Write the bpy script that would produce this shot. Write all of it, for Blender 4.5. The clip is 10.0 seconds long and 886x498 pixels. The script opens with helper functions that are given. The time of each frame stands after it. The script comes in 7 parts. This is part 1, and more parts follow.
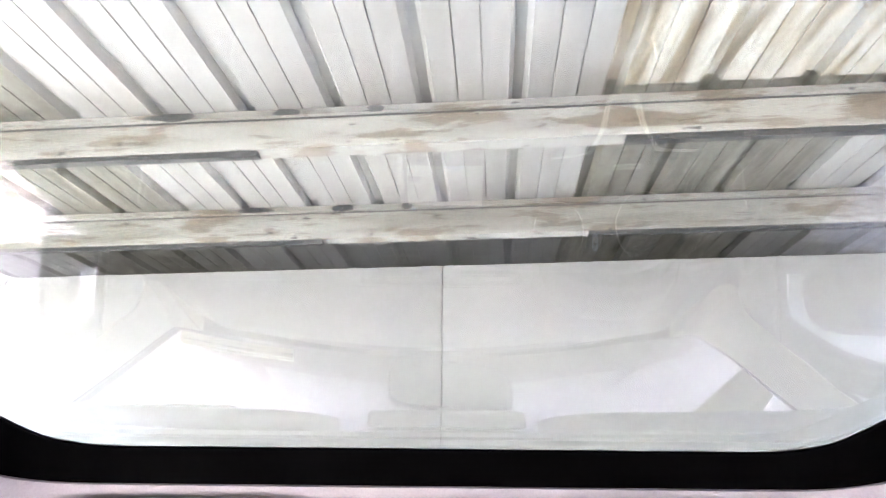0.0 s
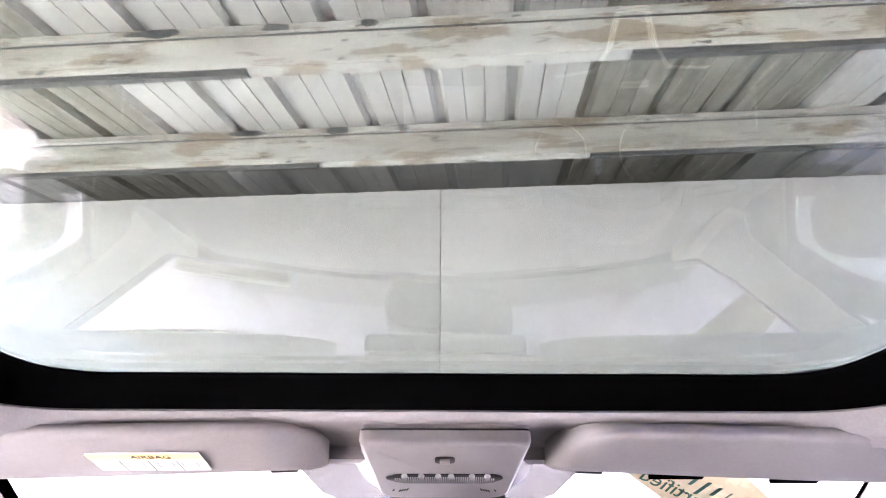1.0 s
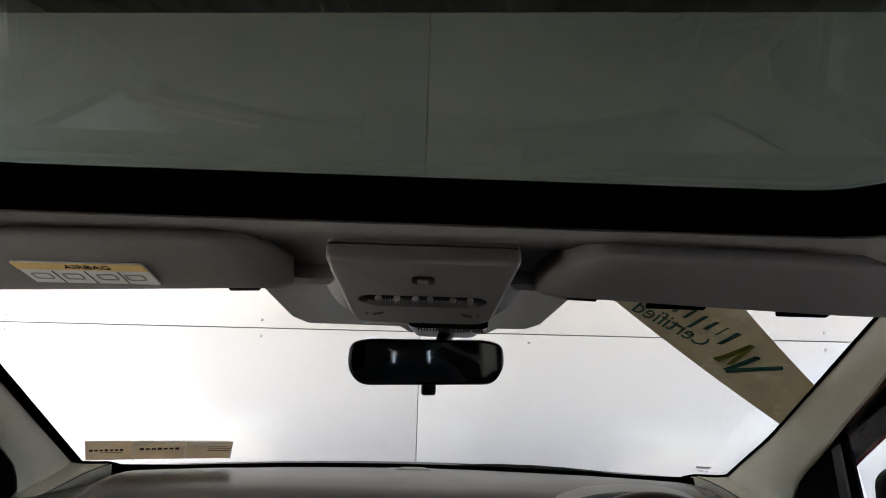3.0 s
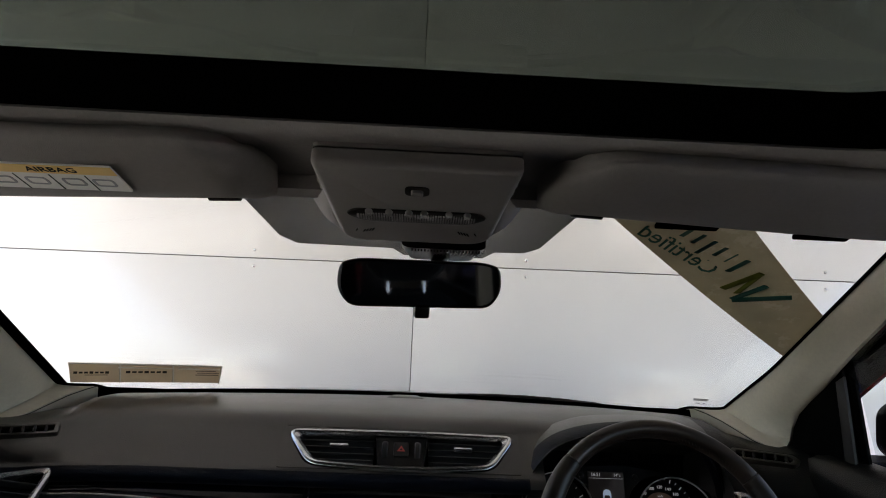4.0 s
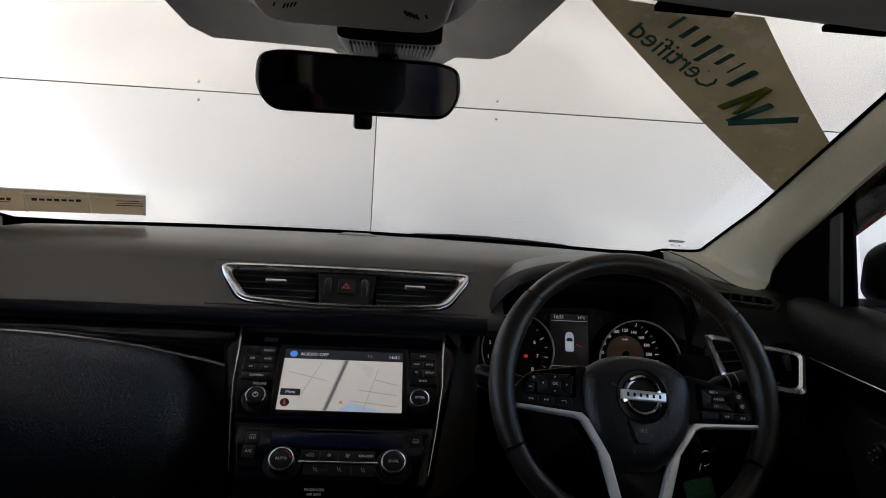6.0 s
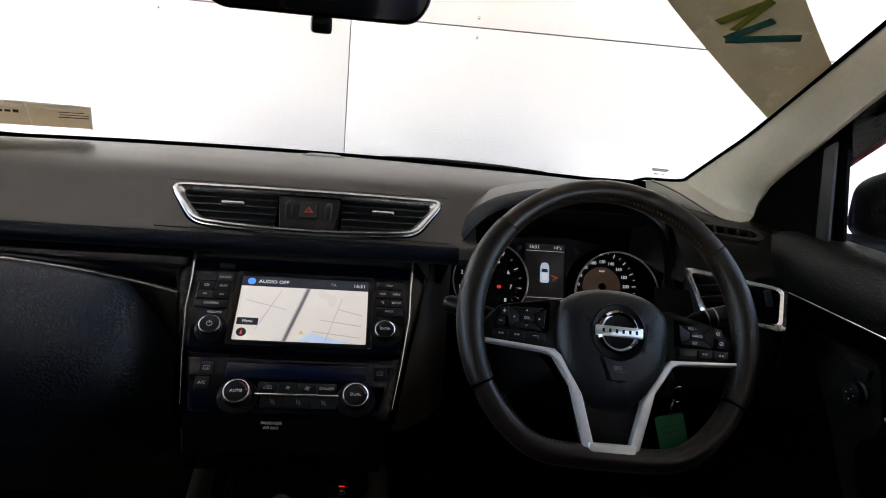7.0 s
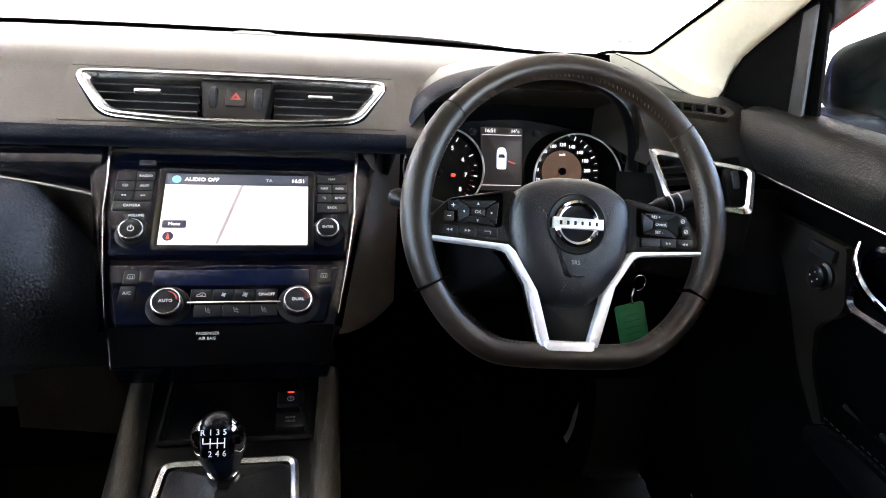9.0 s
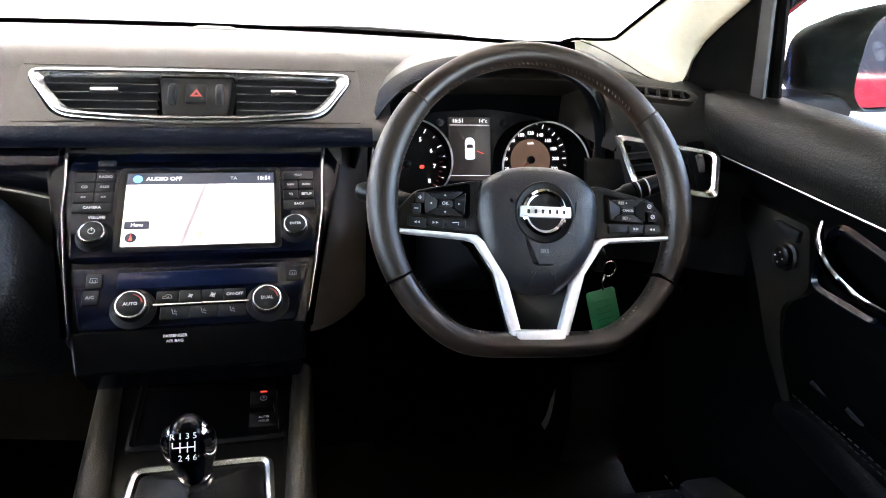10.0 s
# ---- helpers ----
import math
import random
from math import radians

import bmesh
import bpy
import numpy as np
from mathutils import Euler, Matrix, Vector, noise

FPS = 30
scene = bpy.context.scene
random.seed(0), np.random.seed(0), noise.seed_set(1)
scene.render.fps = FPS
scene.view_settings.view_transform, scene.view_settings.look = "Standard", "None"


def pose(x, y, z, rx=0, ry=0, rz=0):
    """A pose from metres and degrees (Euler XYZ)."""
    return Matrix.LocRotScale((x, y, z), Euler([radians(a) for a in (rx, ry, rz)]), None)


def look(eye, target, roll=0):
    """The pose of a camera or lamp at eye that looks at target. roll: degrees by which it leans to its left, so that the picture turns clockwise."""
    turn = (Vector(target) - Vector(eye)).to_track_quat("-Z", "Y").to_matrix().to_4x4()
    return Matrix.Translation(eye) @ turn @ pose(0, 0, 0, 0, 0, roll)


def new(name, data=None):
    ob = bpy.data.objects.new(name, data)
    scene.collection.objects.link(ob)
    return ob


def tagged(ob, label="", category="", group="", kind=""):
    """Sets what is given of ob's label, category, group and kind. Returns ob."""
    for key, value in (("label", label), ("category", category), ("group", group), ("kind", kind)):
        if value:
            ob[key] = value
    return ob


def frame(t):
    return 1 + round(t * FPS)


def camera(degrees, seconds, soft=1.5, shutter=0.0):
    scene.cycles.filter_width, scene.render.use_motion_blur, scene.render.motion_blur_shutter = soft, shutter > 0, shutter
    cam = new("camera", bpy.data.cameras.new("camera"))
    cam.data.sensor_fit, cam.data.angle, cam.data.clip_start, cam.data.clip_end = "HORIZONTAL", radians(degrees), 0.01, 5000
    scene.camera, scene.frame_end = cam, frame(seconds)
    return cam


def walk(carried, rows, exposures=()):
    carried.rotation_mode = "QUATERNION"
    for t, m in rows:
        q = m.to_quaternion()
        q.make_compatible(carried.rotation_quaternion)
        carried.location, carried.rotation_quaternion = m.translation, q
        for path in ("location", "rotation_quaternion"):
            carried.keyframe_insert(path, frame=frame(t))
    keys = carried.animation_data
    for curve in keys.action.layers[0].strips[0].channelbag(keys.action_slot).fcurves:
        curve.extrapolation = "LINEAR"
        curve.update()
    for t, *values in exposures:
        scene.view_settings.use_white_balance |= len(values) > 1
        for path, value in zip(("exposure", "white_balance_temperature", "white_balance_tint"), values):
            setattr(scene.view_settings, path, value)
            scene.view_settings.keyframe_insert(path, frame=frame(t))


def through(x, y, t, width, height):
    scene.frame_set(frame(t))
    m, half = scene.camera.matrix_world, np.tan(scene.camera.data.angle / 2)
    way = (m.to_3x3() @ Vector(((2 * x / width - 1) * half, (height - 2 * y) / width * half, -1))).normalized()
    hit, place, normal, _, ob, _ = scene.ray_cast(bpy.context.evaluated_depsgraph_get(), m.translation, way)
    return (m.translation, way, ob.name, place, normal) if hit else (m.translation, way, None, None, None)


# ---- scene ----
cam = camera(68.3, 10.0, soft=1.0)

PATH = [
    (0, (0.006, 0.444, 1.316), (0.003, 2.171, 2.326), 0.6),
    (0.5, (0.006, 0.461, 1.326), (0.007, 2.24, 2.238), 0.0),
    (1, (0.006, 0.489, 1.331), (0.01, 2.319, 2.138), 0.2),
    (1.5, (0.006, 0.521, 1.329), (0.012, 2.393, 2.034), 0.5),
    (2, (0.01, 0.559, 1.325), (0.03, 2.464, 1.935), 0.5),
    (2.5, (0.015, 0.6, 1.321), (0.049, 2.542, 1.797), 0.8),
    (3.8, (0.013, 0.701, 1.301), (0.083, 2.686, 1.531), 2.6),
    (4, (0.02, 0.711, 1.292), (0.087, 2.701, 1.481), 2.5),
    (4.5, (0.019, 0.752, 1.272), (0.113, 2.748, 1.349), 2.9),
    (5, (0.029, 0.794, 1.259), (0.15, 2.79, 1.224), 3.6),
    (5.5, (0.041, 0.837, 1.247), (0.197, 2.826, 1.104), 3.7),
    (6.8, (0.091, 0.929, 1.218), (0.312, 2.877, 0.819), 4.5),
    (7, (0.085, 0.941, 1.22), (0.336, 2.874, 0.771), 5.2),
    (7.5, (0.101, 0.969, 1.216), (0.364, 2.872, 0.662), 5.7),
    (8, (0.117, 0.991, 1.214), (0.374, 2.857, 0.543), 4.6),
    (8.5, (0.118, 1.005, 1.213), (0.396, 2.835, 0.454), 3.9),
    (9, (0.12, 1.013, 1.21), (0.485, 2.82, 0.434), 4.5),
    (9.5, (0.124, 1.015, 1.209), (0.527, 2.811, 0.427), 4.2),
    (10, (0.129, 1.016, 1.21), (0.565, 2.798, 0.414), 3.5),
]
EXPOSURE = [(0, 6.65, 6500, 40), (0.5, 6.65, 6500, 40), (1, 6.4, 6500, 38), (1.5, 5.65, 6500, 34), (2, 4.8, 6600, 28), (2.5, 3.6, 6850, 20), (4, 2.45, 7100, 18), (4.5, 2.4, 7100, 18), (5.5, 2.45, 7150, 18),
            (7, 3.4, 7200, 19), (7.5, 4.0, 7250, 19), (8, 4.8, 7300, 20), (8.5, 5.3, 7300, 20), (9, 5.6, 7300, 20), (10, 5.75, 7300, 20)]
walk(cam, [(t, look(eye, aim, roll)) for t, eye, aim, roll in PATH], EXPOSURE)

# ---- world, sun, sky ----
world = bpy.data.worlds.new("sky")
scene.world = world
world.use_nodes = True
wn = world.node_tree.nodes
sky = wn.new("ShaderNodeTexSky")
sky.sky_type, sky.sun_disc = "NISHITA", False
SUN_EL, SUN_AZ = 50.0, 205.0          # degrees; azimuth clockwise from +y
sky.sun_elevation, sky.sun_rotation = radians(SUN_EL), radians(SUN_AZ)
wn["Background"].inputs["Strength"].default_value = 0.14
world.node_tree.links.new(sky.outputs[0], wn["Background"].inputs["Color"])
sun = new("sun", bpy.data.lights.new("sun", "SUN"))
sun.data.energy, sun.data.angle, sun.data.color = 4.5, radians(0.6), (1.0, 0.95, 0.87)
_az, _el = radians(SUN_AZ), radians(SUN_EL)
SUN_FROM = Vector((math.sin(_az) * math.cos(_el), math.cos(_az) * math.cos(_el), math.sin(_el)))
sun.matrix_world = look(SUN_FROM * 30, (0, 0, 0))


# ---- small kit ----
def material(name, color, rough=0.6, metal=0.0, vary=0.15, grain=60.0, bump=0.0, bump_scale=400.0,
             coat=0.0, spec=0.5, rough_vary=0.03, stretch=(1, 1, 1), edge=(0.52, 0.68), stain=0.0, stain_color=(0.1, 0.07, 0.05), stain_scale=2.0, emit=0.0, rand=0.0):
    m = bpy.data.materials.new(name)
    m.use_nodes = True
    nt = m.node_tree
    b = nt.nodes["Principled BSDF"]
    b.inputs["Roughness"].default_value = rough
    b.inputs["Metallic"].default_value = metal
    b.inputs["Coat Weight"].default_value = coat
    b.inputs["Coat Roughness"].default_value = 0.08
    b.inputs["Specular IOR Level"].default_value = spec
    tc = nt.nodes.new("ShaderNodeTexCoord")
    n1 = nt.nodes.new("ShaderNodeTexNoise")
    n1.inputs["Scale"].default_value, n1.inputs["Detail"].default_value = grain, 4.0
    nt.links.new(tc.outputs["Object"], n1.inputs["Vector"])
    n2 = nt.nodes.new("ShaderNodeTexNoise")
    n2.inputs["Scale"].default_value, n2.inputs["Detail"].default_value = grain / 9.0, 3.0
    nt.links.new(tc.outputs["Object"], n2.inputs["Vector"])
    add = nt.nodes.new("ShaderNodeMath")
    add.operation = "ADD"
    nt.links.new(n1.outputs["Fac"], add.inputs[0])
    nt.links.new(n2.outputs["Fac"], add.inputs[1])
    mr = nt.nodes.new("ShaderNodeMapRange")
    mr.inputs["From Min"].default_value, mr.inputs["From Max"].default_value = 0.6, 1.4
    mr.inputs["To Min"].default_value, mr.inputs["To Max"].default_value = 1.0 - vary, 1.0 + vary
    nt.links.new(add.outputs[0], mr.inputs["Value"])
    hsv = nt.nodes.new("ShaderNodeHueSaturation")
    hsv.inputs["Color"].default_value = (*color, 1)
    nt.links.new(mr.outputs[0], hsv.inputs["Value"])
    out = hsv.outputs["Color"]
    if rand:
        oi = nt.nodes.new("ShaderNodeObjectInfo")
        mr3 = nt.nodes.new("ShaderNodeMapRange")
        mr3.inputs["To Min"].default_value, mr3.inputs["To Max"].default_value = 1 - rand, 1 + rand
        nt.links.new(oi.outputs["Random"], mr3.inputs["Value"])
        h2 = nt.nodes.new("ShaderNodeHueSaturation")
        nt.links.new(out, h2.inputs["Color"])
        nt.links.new(mr3.outputs[0], h2.inputs["Value"])
        out = h2.outputs["Color"]
    if stain:
        n3 = nt.nodes.new("ShaderNodeTexNoise")
        n3.inputs["Scale"].default_value, n3.inputs["Detail"].default_value = stain_scale, 6.0
        n3.inputs["Roughness"].default_value = 0.65
        mp = nt.nodes.new("ShaderNodeMapping")
        mp.inputs["Scale"].default_value = stretch
        nt.links.new(tc.outputs["Object"], mp.inputs["Vector"])
        nt.links.new(mp.outputs[0], n3.inputs["Vector"])
        mr2 = nt.nodes.new("ShaderNodeMapRange")
        mr2.inputs["From Min"].default_value, mr2.inputs["From Max"].default_value = edge
        mr2.inputs["To Max"].default_value = stain
        nt.links.new(n3.outputs["Fac"], mr2.inputs["Value"])
        mix = nt.nodes.new("ShaderNodeMix")
        mix.data_type = "RGBA"
        mix.inputs["B"].default_value = (*stain_color, 1)
        nt.links.new(mr2.outputs[0], mix.inputs["Factor"])
        nt.links.new(out, mix.inputs["A"])
        out = mix.outputs["Result"]
    nt.links.new(out, b.inputs["Base Color"])
    rr = nt.nodes.new("ShaderNodeMapRange")
    rr.inputs["From Min"].default_value, rr.inputs["From Max"].default_value = 0.3, 0.7
    rr.inputs["To Min"].default_value, rr.inputs["To Max"].default_value = max(rough - rough_vary, 0.02), min(rough + rough_vary, 1)
    nt.links.new(n2.outputs["Fac"], rr.inputs["Value"])
    nt.links.new(rr.outputs[0], b.inputs["Roughness"])
    if bump:
        v = nt.nodes.new("ShaderNodeTexVoronoi")
        v.inputs["Scale"].default_value = bump_scale
        nt.links.new(tc.outputs["Object"], v.inputs["Vector"])
        bp = nt.nodes.new("ShaderNodeBump")
        bp.inputs["Strength"].default_value, bp.inputs["Distance"].default_value = bump, 0.001
        nt.links.new(v.outputs["Distance"], bp.inputs["Height"])
        nt.links.new(bp.outputs[0], b.inputs["Normal"])
    if emit:
        b.inputs["Emission Color"].default_value = (*color, 1)
        b.inputs["Emission Strength"].default_value = emit
    return m


def glass(name, tint, ior=1.5, gloss=1.0, dirt=0.0):
    """Thin sheet glass: tinted see-through with a Fresnel gloss and a little dust."""
    m = bpy.data.materials.new(name)
    m.use_nodes = True
    nt = m.node_tree
    nt.nodes.remove(nt.nodes["Principled BSDF"])
    tr = nt.nodes.new("ShaderNodeBsdfTransparent")
    tr.inputs["Color"].default_value = (*tint, 1)
    gl = nt.nodes.new("ShaderNodeBsdfGlossy")
    gl.inputs["Roughness"].default_value = 0.0
    gl.inputs["Color"].default_value = (gloss, gloss, gloss, 1)
    lw = nt.nodes.new("ShaderNodeLayerWeight")
    lw.inputs["Blend"].default_value = 0.5
    pw = nt.nodes.new("ShaderNodeMath")
    pw.operation, pw.inputs[1].default_value = "POWER", 5.0
    nt.links.new(lw.outputs["Facing"], pw.inputs[0])
    f0 = ((ior - 1) / (ior + 1)) ** 2
    fr = nt.nodes.new("ShaderNodeMath")
    fr.operation, fr.inputs[1].default_value, fr.inputs[2].default_value = "MULTIPLY_ADD", 1 - f0, f0
    nt.links.new(pw.outputs[0], fr.inputs[0])
    mx = nt.nodes.new("ShaderNodeMixShader")
    nt.links.new(fr.outputs[0], mx.inputs[0])
    nt.links.new(tr.outputs[0], mx.inputs[1])
    nt.links.new(gl.outputs[0], mx.inputs[2])
    out = mx.outputs[0]
    if dirt:
        tc = nt.nodes.new("ShaderNodeTexCoord")
        n = nt.nodes.new("ShaderNodeTexNoise")
        n.inputs["Scale"].default_value, n.inputs["Detail"].default_value = 6.0, 8.0
        nt.links.new(tc.outputs["Object"], n.inputs["Vector"])
        mr = nt.nodes.new("ShaderNodeMapRange")
        mr.inputs["From Min"].default_value, mr.inputs["From Max"].default_value = 0.4, 0.8
        mr.inputs["To Max"].default_value = dirt
        nt.links.new(n.outputs["Fac"], mr.inputs["Value"])
        df = nt.nodes.new("ShaderNodeBsdfDiffuse")
        df.inputs["Color"].default_value = (0.6, 0.6, 0.57, 1)
        m2 = nt.nodes.new("ShaderNodeMixShader")
        nt.links.new(mr.outputs[0], m2.inputs[0])
        nt.links.new(out, m2.inputs[1])
        nt.links.new(df.outputs[0], m2.inputs[2])
        out = m2.outputs[0]
    nt.links.new(out, nt.nodes["Material Output"].inputs["Surface"])
    return m


def part(name, bm, mat, parent=None, label="", sharp=38, category="", group="", kind=""):
    bmesh.ops.recalc_face_normals(bm, faces=bm.faces)
    me = bpy.data.meshes.new(name)
    bm.to_mesh(me)
    bm.free()
    me.materials.append(mat)
    me.polygons.foreach_set("use_smooth", [True] * len(me.polygons))
    me.set_sharp_from_angle(angle=radians(sharp))
    ob = new(name, me)
    if parent:
        ob.parent = parent
    return tagged(ob, label, category, group, kind)


def thing(name, label, category, group="", kind=""):
    return tagged(new(name), label, category, group, kind)


def basis(origin, up, normal):
    """A frame whose X is right, Y the given up and Z the outward normal."""
    n = Vector(normal).normalized()
    u = Vector(up)
    u = (u - u.dot(n) * n).normalized()
    r = u.cross(n)
    m = Matrix((r, u, n)).transposed().to_4x4()
    m.translation = origin
    return m


def ring_loft(bm, loops, closed=True, cap0=False, cap1=False, wrap=False, m=None):
    """Skin between loops of equally many points."""
    vs = [[bm.verts.new(m @ Vector(p) if m else p) for p in lp] for lp in loops]
    n = len(vs[0])
    pairs = list(zip(vs, vs[1:])) + ([(vs[-1], vs[0])] if wrap else [])
    for a, b in pairs:
        for i in range(n if closed else n - 1):
            j = (i + 1) % n
            bm.faces.new((a[i], a[j], b[j], b[i]))
    if cap0:
        bm.faces.new(vs[0][::-1])
    if cap1:
        bm.faces.new(vs[-1])
    return bm


def inset(pts, d):
    """A closed 2D outline (counter-clockwise) moved inwards by d."""
    n, out = len(pts), []
    for i in range(n):
        a, b, c = Vector(pts[i - 1][:2]), Vector(pts[i][:2]), Vector(pts[(i + 1) % n][:2])
        e1, e2 = (b - a), (c - b)
        e1 = e1.normalized() if e1.length > 1e-9 else e2.normalized()
        e2 = e2.normalized() if e2.length > 1e-9 else e1
        n1, n2 = Vector((-e1.y, e1.x)), Vector((-e2.y, e2.x))
        k = n1 + n2
        k = k / max(k.length_squared, 0.4) * 2
        out.append((b.x + k.x * d, b.y + k.y * d))
    return out


def rounded(corners, r, seg=5):
    """A closed outline with its corners (counter-clockwise) rounded; r one radius or one for each."""
    n, out = len(corners), []
    for i in range(n):
        a, b, c = Vector(corners[i - 1]), Vector(corners[i]), Vector(corners[(i + 1) % n])
        ri = r[i] if isinstance(r, (list, tuple)) else r
        u, v = (a - b), (c - b)
        ri2 = min(ri, 0.48 * u.length, 0.48 * v.length)
        p, q = b + u.normalized() * ri2, b + v.normalized() * ri2
        for k in range(seg + 1):
            t = k / seg
            out.append(tuple((1 - t) ** 2 * p + 2 * t * (1 - t) * b + t * t * q))
    return out


def rect(w, h, r=0.0, cx=0.0, cy=0.0, seg=4):
    c = [(cx - w / 2, cy - h / 2), (cx + w / 2, cy - h / 2), (cx + w / 2, cy + h / 2), (cx - w / 2, cy + h / 2)]
    return rounded(c, r, seg) if r else c


def circle(r, n=32, cx=0.0, cy=0.0, ry=None):
    return [(cx + r * math.cos(2 * math.pi * k / n), cy + (ry or r) * math.sin(2 * math.pi * k / n)) for k in range(n)]


def plate(outline, back, front, bevel=0.0, m=None, bm=None, seg=2):
    """A flat piece from its outline, from depth back to depth front, with its front edge rounded."""
    bm = bm or bmesh.new()
    loops = [[(x, y, back) for x, y in outline]]
    if bevel:
        for k in range(seg + 1):
            a = math.pi / 2 * k / seg
            o = inset(outline, bevel * (1 - math.cos(a)))
            loops.append([(x, y, front - bevel + bevel * math.sin(a)) for x, y in o])
    else:
        loops.append([(x, y, front) for x, y in outline])
    return ring_loft(bm, loops, cap0=True, cap1=True, m=m)


def bezel(outer, inner, back, front, crown=0.002, m=None, bm=None):
    """A frame between two outlines of equally many points."""
    bm = bm or bmesh.new()
    mid = [((a[0] + b[0]) / 2, (a[1] + b[1]) / 2) for a, b in zip(outer, inner)]
    loops = [[(x, y, back) for x, y in outer], [(x, y, front - crown) for x, y in outer], [(x, y, front) for x, y in mid],
             [(x, y, front - crown) for x, y in inner], [(x, y, back) for x, y in inner]]
    return ring_loft(bm, loops, wrap=True, m=m)


def box(w, d, h, at=(0, 0, 0), bevel=0.0, m=None, bm=None):
    bm = bm or bmesh.new()
    mm = (m or Matrix()) @ Matrix.Translation(at)
    o = rect(w, d, min(bevel * 1.5, w / 2.2, d / 2.2), seg=2) if bevel else rect(w, d)
    if not bevel:
        return plate(o, -h / 2, h / 2, 0, mm, bm)
    loops = []
    for z, i in ((-h / 2, bevel), (-h / 2 + bevel * .3, bevel * .3), (-h / 2 + bevel, 0), (h / 2 - bevel, 0), (h / 2 - bevel * .3, bevel * .3), (h / 2, bevel)):
        loops.append([(x, y, z) for x, y in (inset(o, i) if i else o)])
    return ring_loft(bm, loops, cap0=True, cap1=True, m=mm)


def lathe(profile, n=28, m=None, bm=None, cap0=True, cap1=True):
    bm = bm or bmesh.new()
    return ring_loft(bm, [[(r * math.cos(2 * math.pi * k / n), r * math.sin(2 * math.pi * k / n), z) for k in range(n)] for r, z in profile],
                     cap0=cap0, cap1=cap1, m=m)


def tube(points, radius, n=10, closed=False, m=None, bm=None, flat=1.0, up=None):
    """A round or flattened bar along points; radius one value or one for each point."""
    bm = bm or bmesh.new()
    P = [Vector(p) for p in points]
    loops, u0 = [], Vector(up) if up else None
    for i, p in enumerate(P):
        a = P[i - 1] if (i or closed) else p
        b = P[(i + 1) % len(P)] if (i < len(P) - 1 or closed) else p
        t = (b - a).normalized()
        if u0 is None:
            u0 = t.orthogonal()
        u = (u0 - u0.dot(t) * t).normalized()
        if not up:
            u0 = u
        v = t.cross(u)
        r = radius[i] if isinstance(radius, (list, tuple)) else radius
        loops.append([p + r * (math.cos(2 * math.pi * k / n) * u + flat * math.sin(2 * math.pi * k / n) * v) for k in range(n)])
    return ring_loft(bm, loops, cap0=not closed, cap1=not closed, wrap=closed, m=m)


def sheet(rows, thick=0.003, down=(0, 0, -1), bm=None):
    """A bent sheet through a grid of points, with thickness."""
    bm = bm or bmesh.new()
    d = Vector(down) * thick
    loops = []
    for row in rows:
        r = [Vector(p) for p in row]
        loops.append(r + [p + d for p in reversed(r)])
    return ring_loft(bm, loops, cap0=True, cap1=True)


def spline(points, n=8, closed=False):
    """A smooth curve through points (Catmull-Rom)."""
    P = [Vector(p) for p in points]
    out, N = [], len(P)
    for i in range(N if closed else N - 1):
        p1, p2 = P[i], P[(i + 1) % N]
        p0 = P[i - 1] if (i or closed) else p1 * 2 - p2
        p3 = P[(i + 2) % N] if (i + 2 < N or closed) else p2 * 2 - p1
        for k in range(n):
            t = k / n
            out.append(0.5 * (2 * p1 + (p2 - p0) * t + (2 * p0 - 5 * p1 + 4 * p2 - p3) * t * t + (3 * p1 - p0 - 3 * p2 + p3) * t ** 3))
    if not closed:
        out.append(P[-1])
    return out


def lettering(text, size, mat, m, parent, name="lettering", depth=0.0003, align="CENTER", mirror=False, squeeze=1.0):
    c = bpy.data.curves.new(name, "FONT")
    c.body, c.size, c.align_x, c.align_y, c.extrude, c.resolution_u = text, size, align, "CENTER", depth, 2
    tmp = bpy.data.objects.new(name, c)
    scene.collection.objects.link(tmp)
    bpy.context.view_layer.update()
    me = bpy.data.meshes.new_from_object(tmp)
    bpy.data.objects.remove(tmp)
    me.transform(m @ Matrix.Diagonal((-squeeze if mirror else squeeze, 1, 1, 1)))
    me.materials.clear()
    me.materials.append(mat)
    me.name = name
    ob = new(name, me)
    ob.parent = parent
    return ob


def sky_y(z, x):
    """Where the windscreen stands, by height and side."""
    return 2.369 - (z - 1.089) * 1.61 - 0.35 * x * x

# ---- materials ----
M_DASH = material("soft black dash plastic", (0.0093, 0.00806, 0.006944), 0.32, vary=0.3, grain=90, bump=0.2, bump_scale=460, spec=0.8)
# dash plastic for low parts, with the shade down there in its colour
M_DASH_LO = material("black grained lower trim darkened for shade", (0.0018, 0.0018, 0.0020), 0.5, vary=0.25, grain=90, bump=0.3, bump_scale=420, spec=0.078)
M_LEATHER_WRAP = material("padded dark blue-black knee panel", (0.019, 0.025, 0.037), 0.42, vary=0.3, grain=70, bump=0.6, bump_scale=260, spec=0.5)
M_CHEEK = material("brown-grey stack cheek", (0.027, 0.0205, 0.0165), 0.45, vary=0.2, grain=80, spec=0.2)
# far below any real plastic: the cabin's deep shade is in this colour
M_VOID = material("black trim darkened for cabin shade", (0.0008, 0.0008, 0.0008), 0.8, vary=0.3, grain=90, spec=0.015)
M_DOORPAD = material("grained black door pad", (0.0040, 0.0038, 0.0034), 0.42, vary=0.3, grain=60, bump=0.35, bump_scale=420, spec=0.13)
M_LIP = material("navy black stitched leather lip", (0.0018, 0.003, 0.0066), 0.45, vary=0.25, grain=80, bump=0.4, bump_scale=350, spec=0.143)
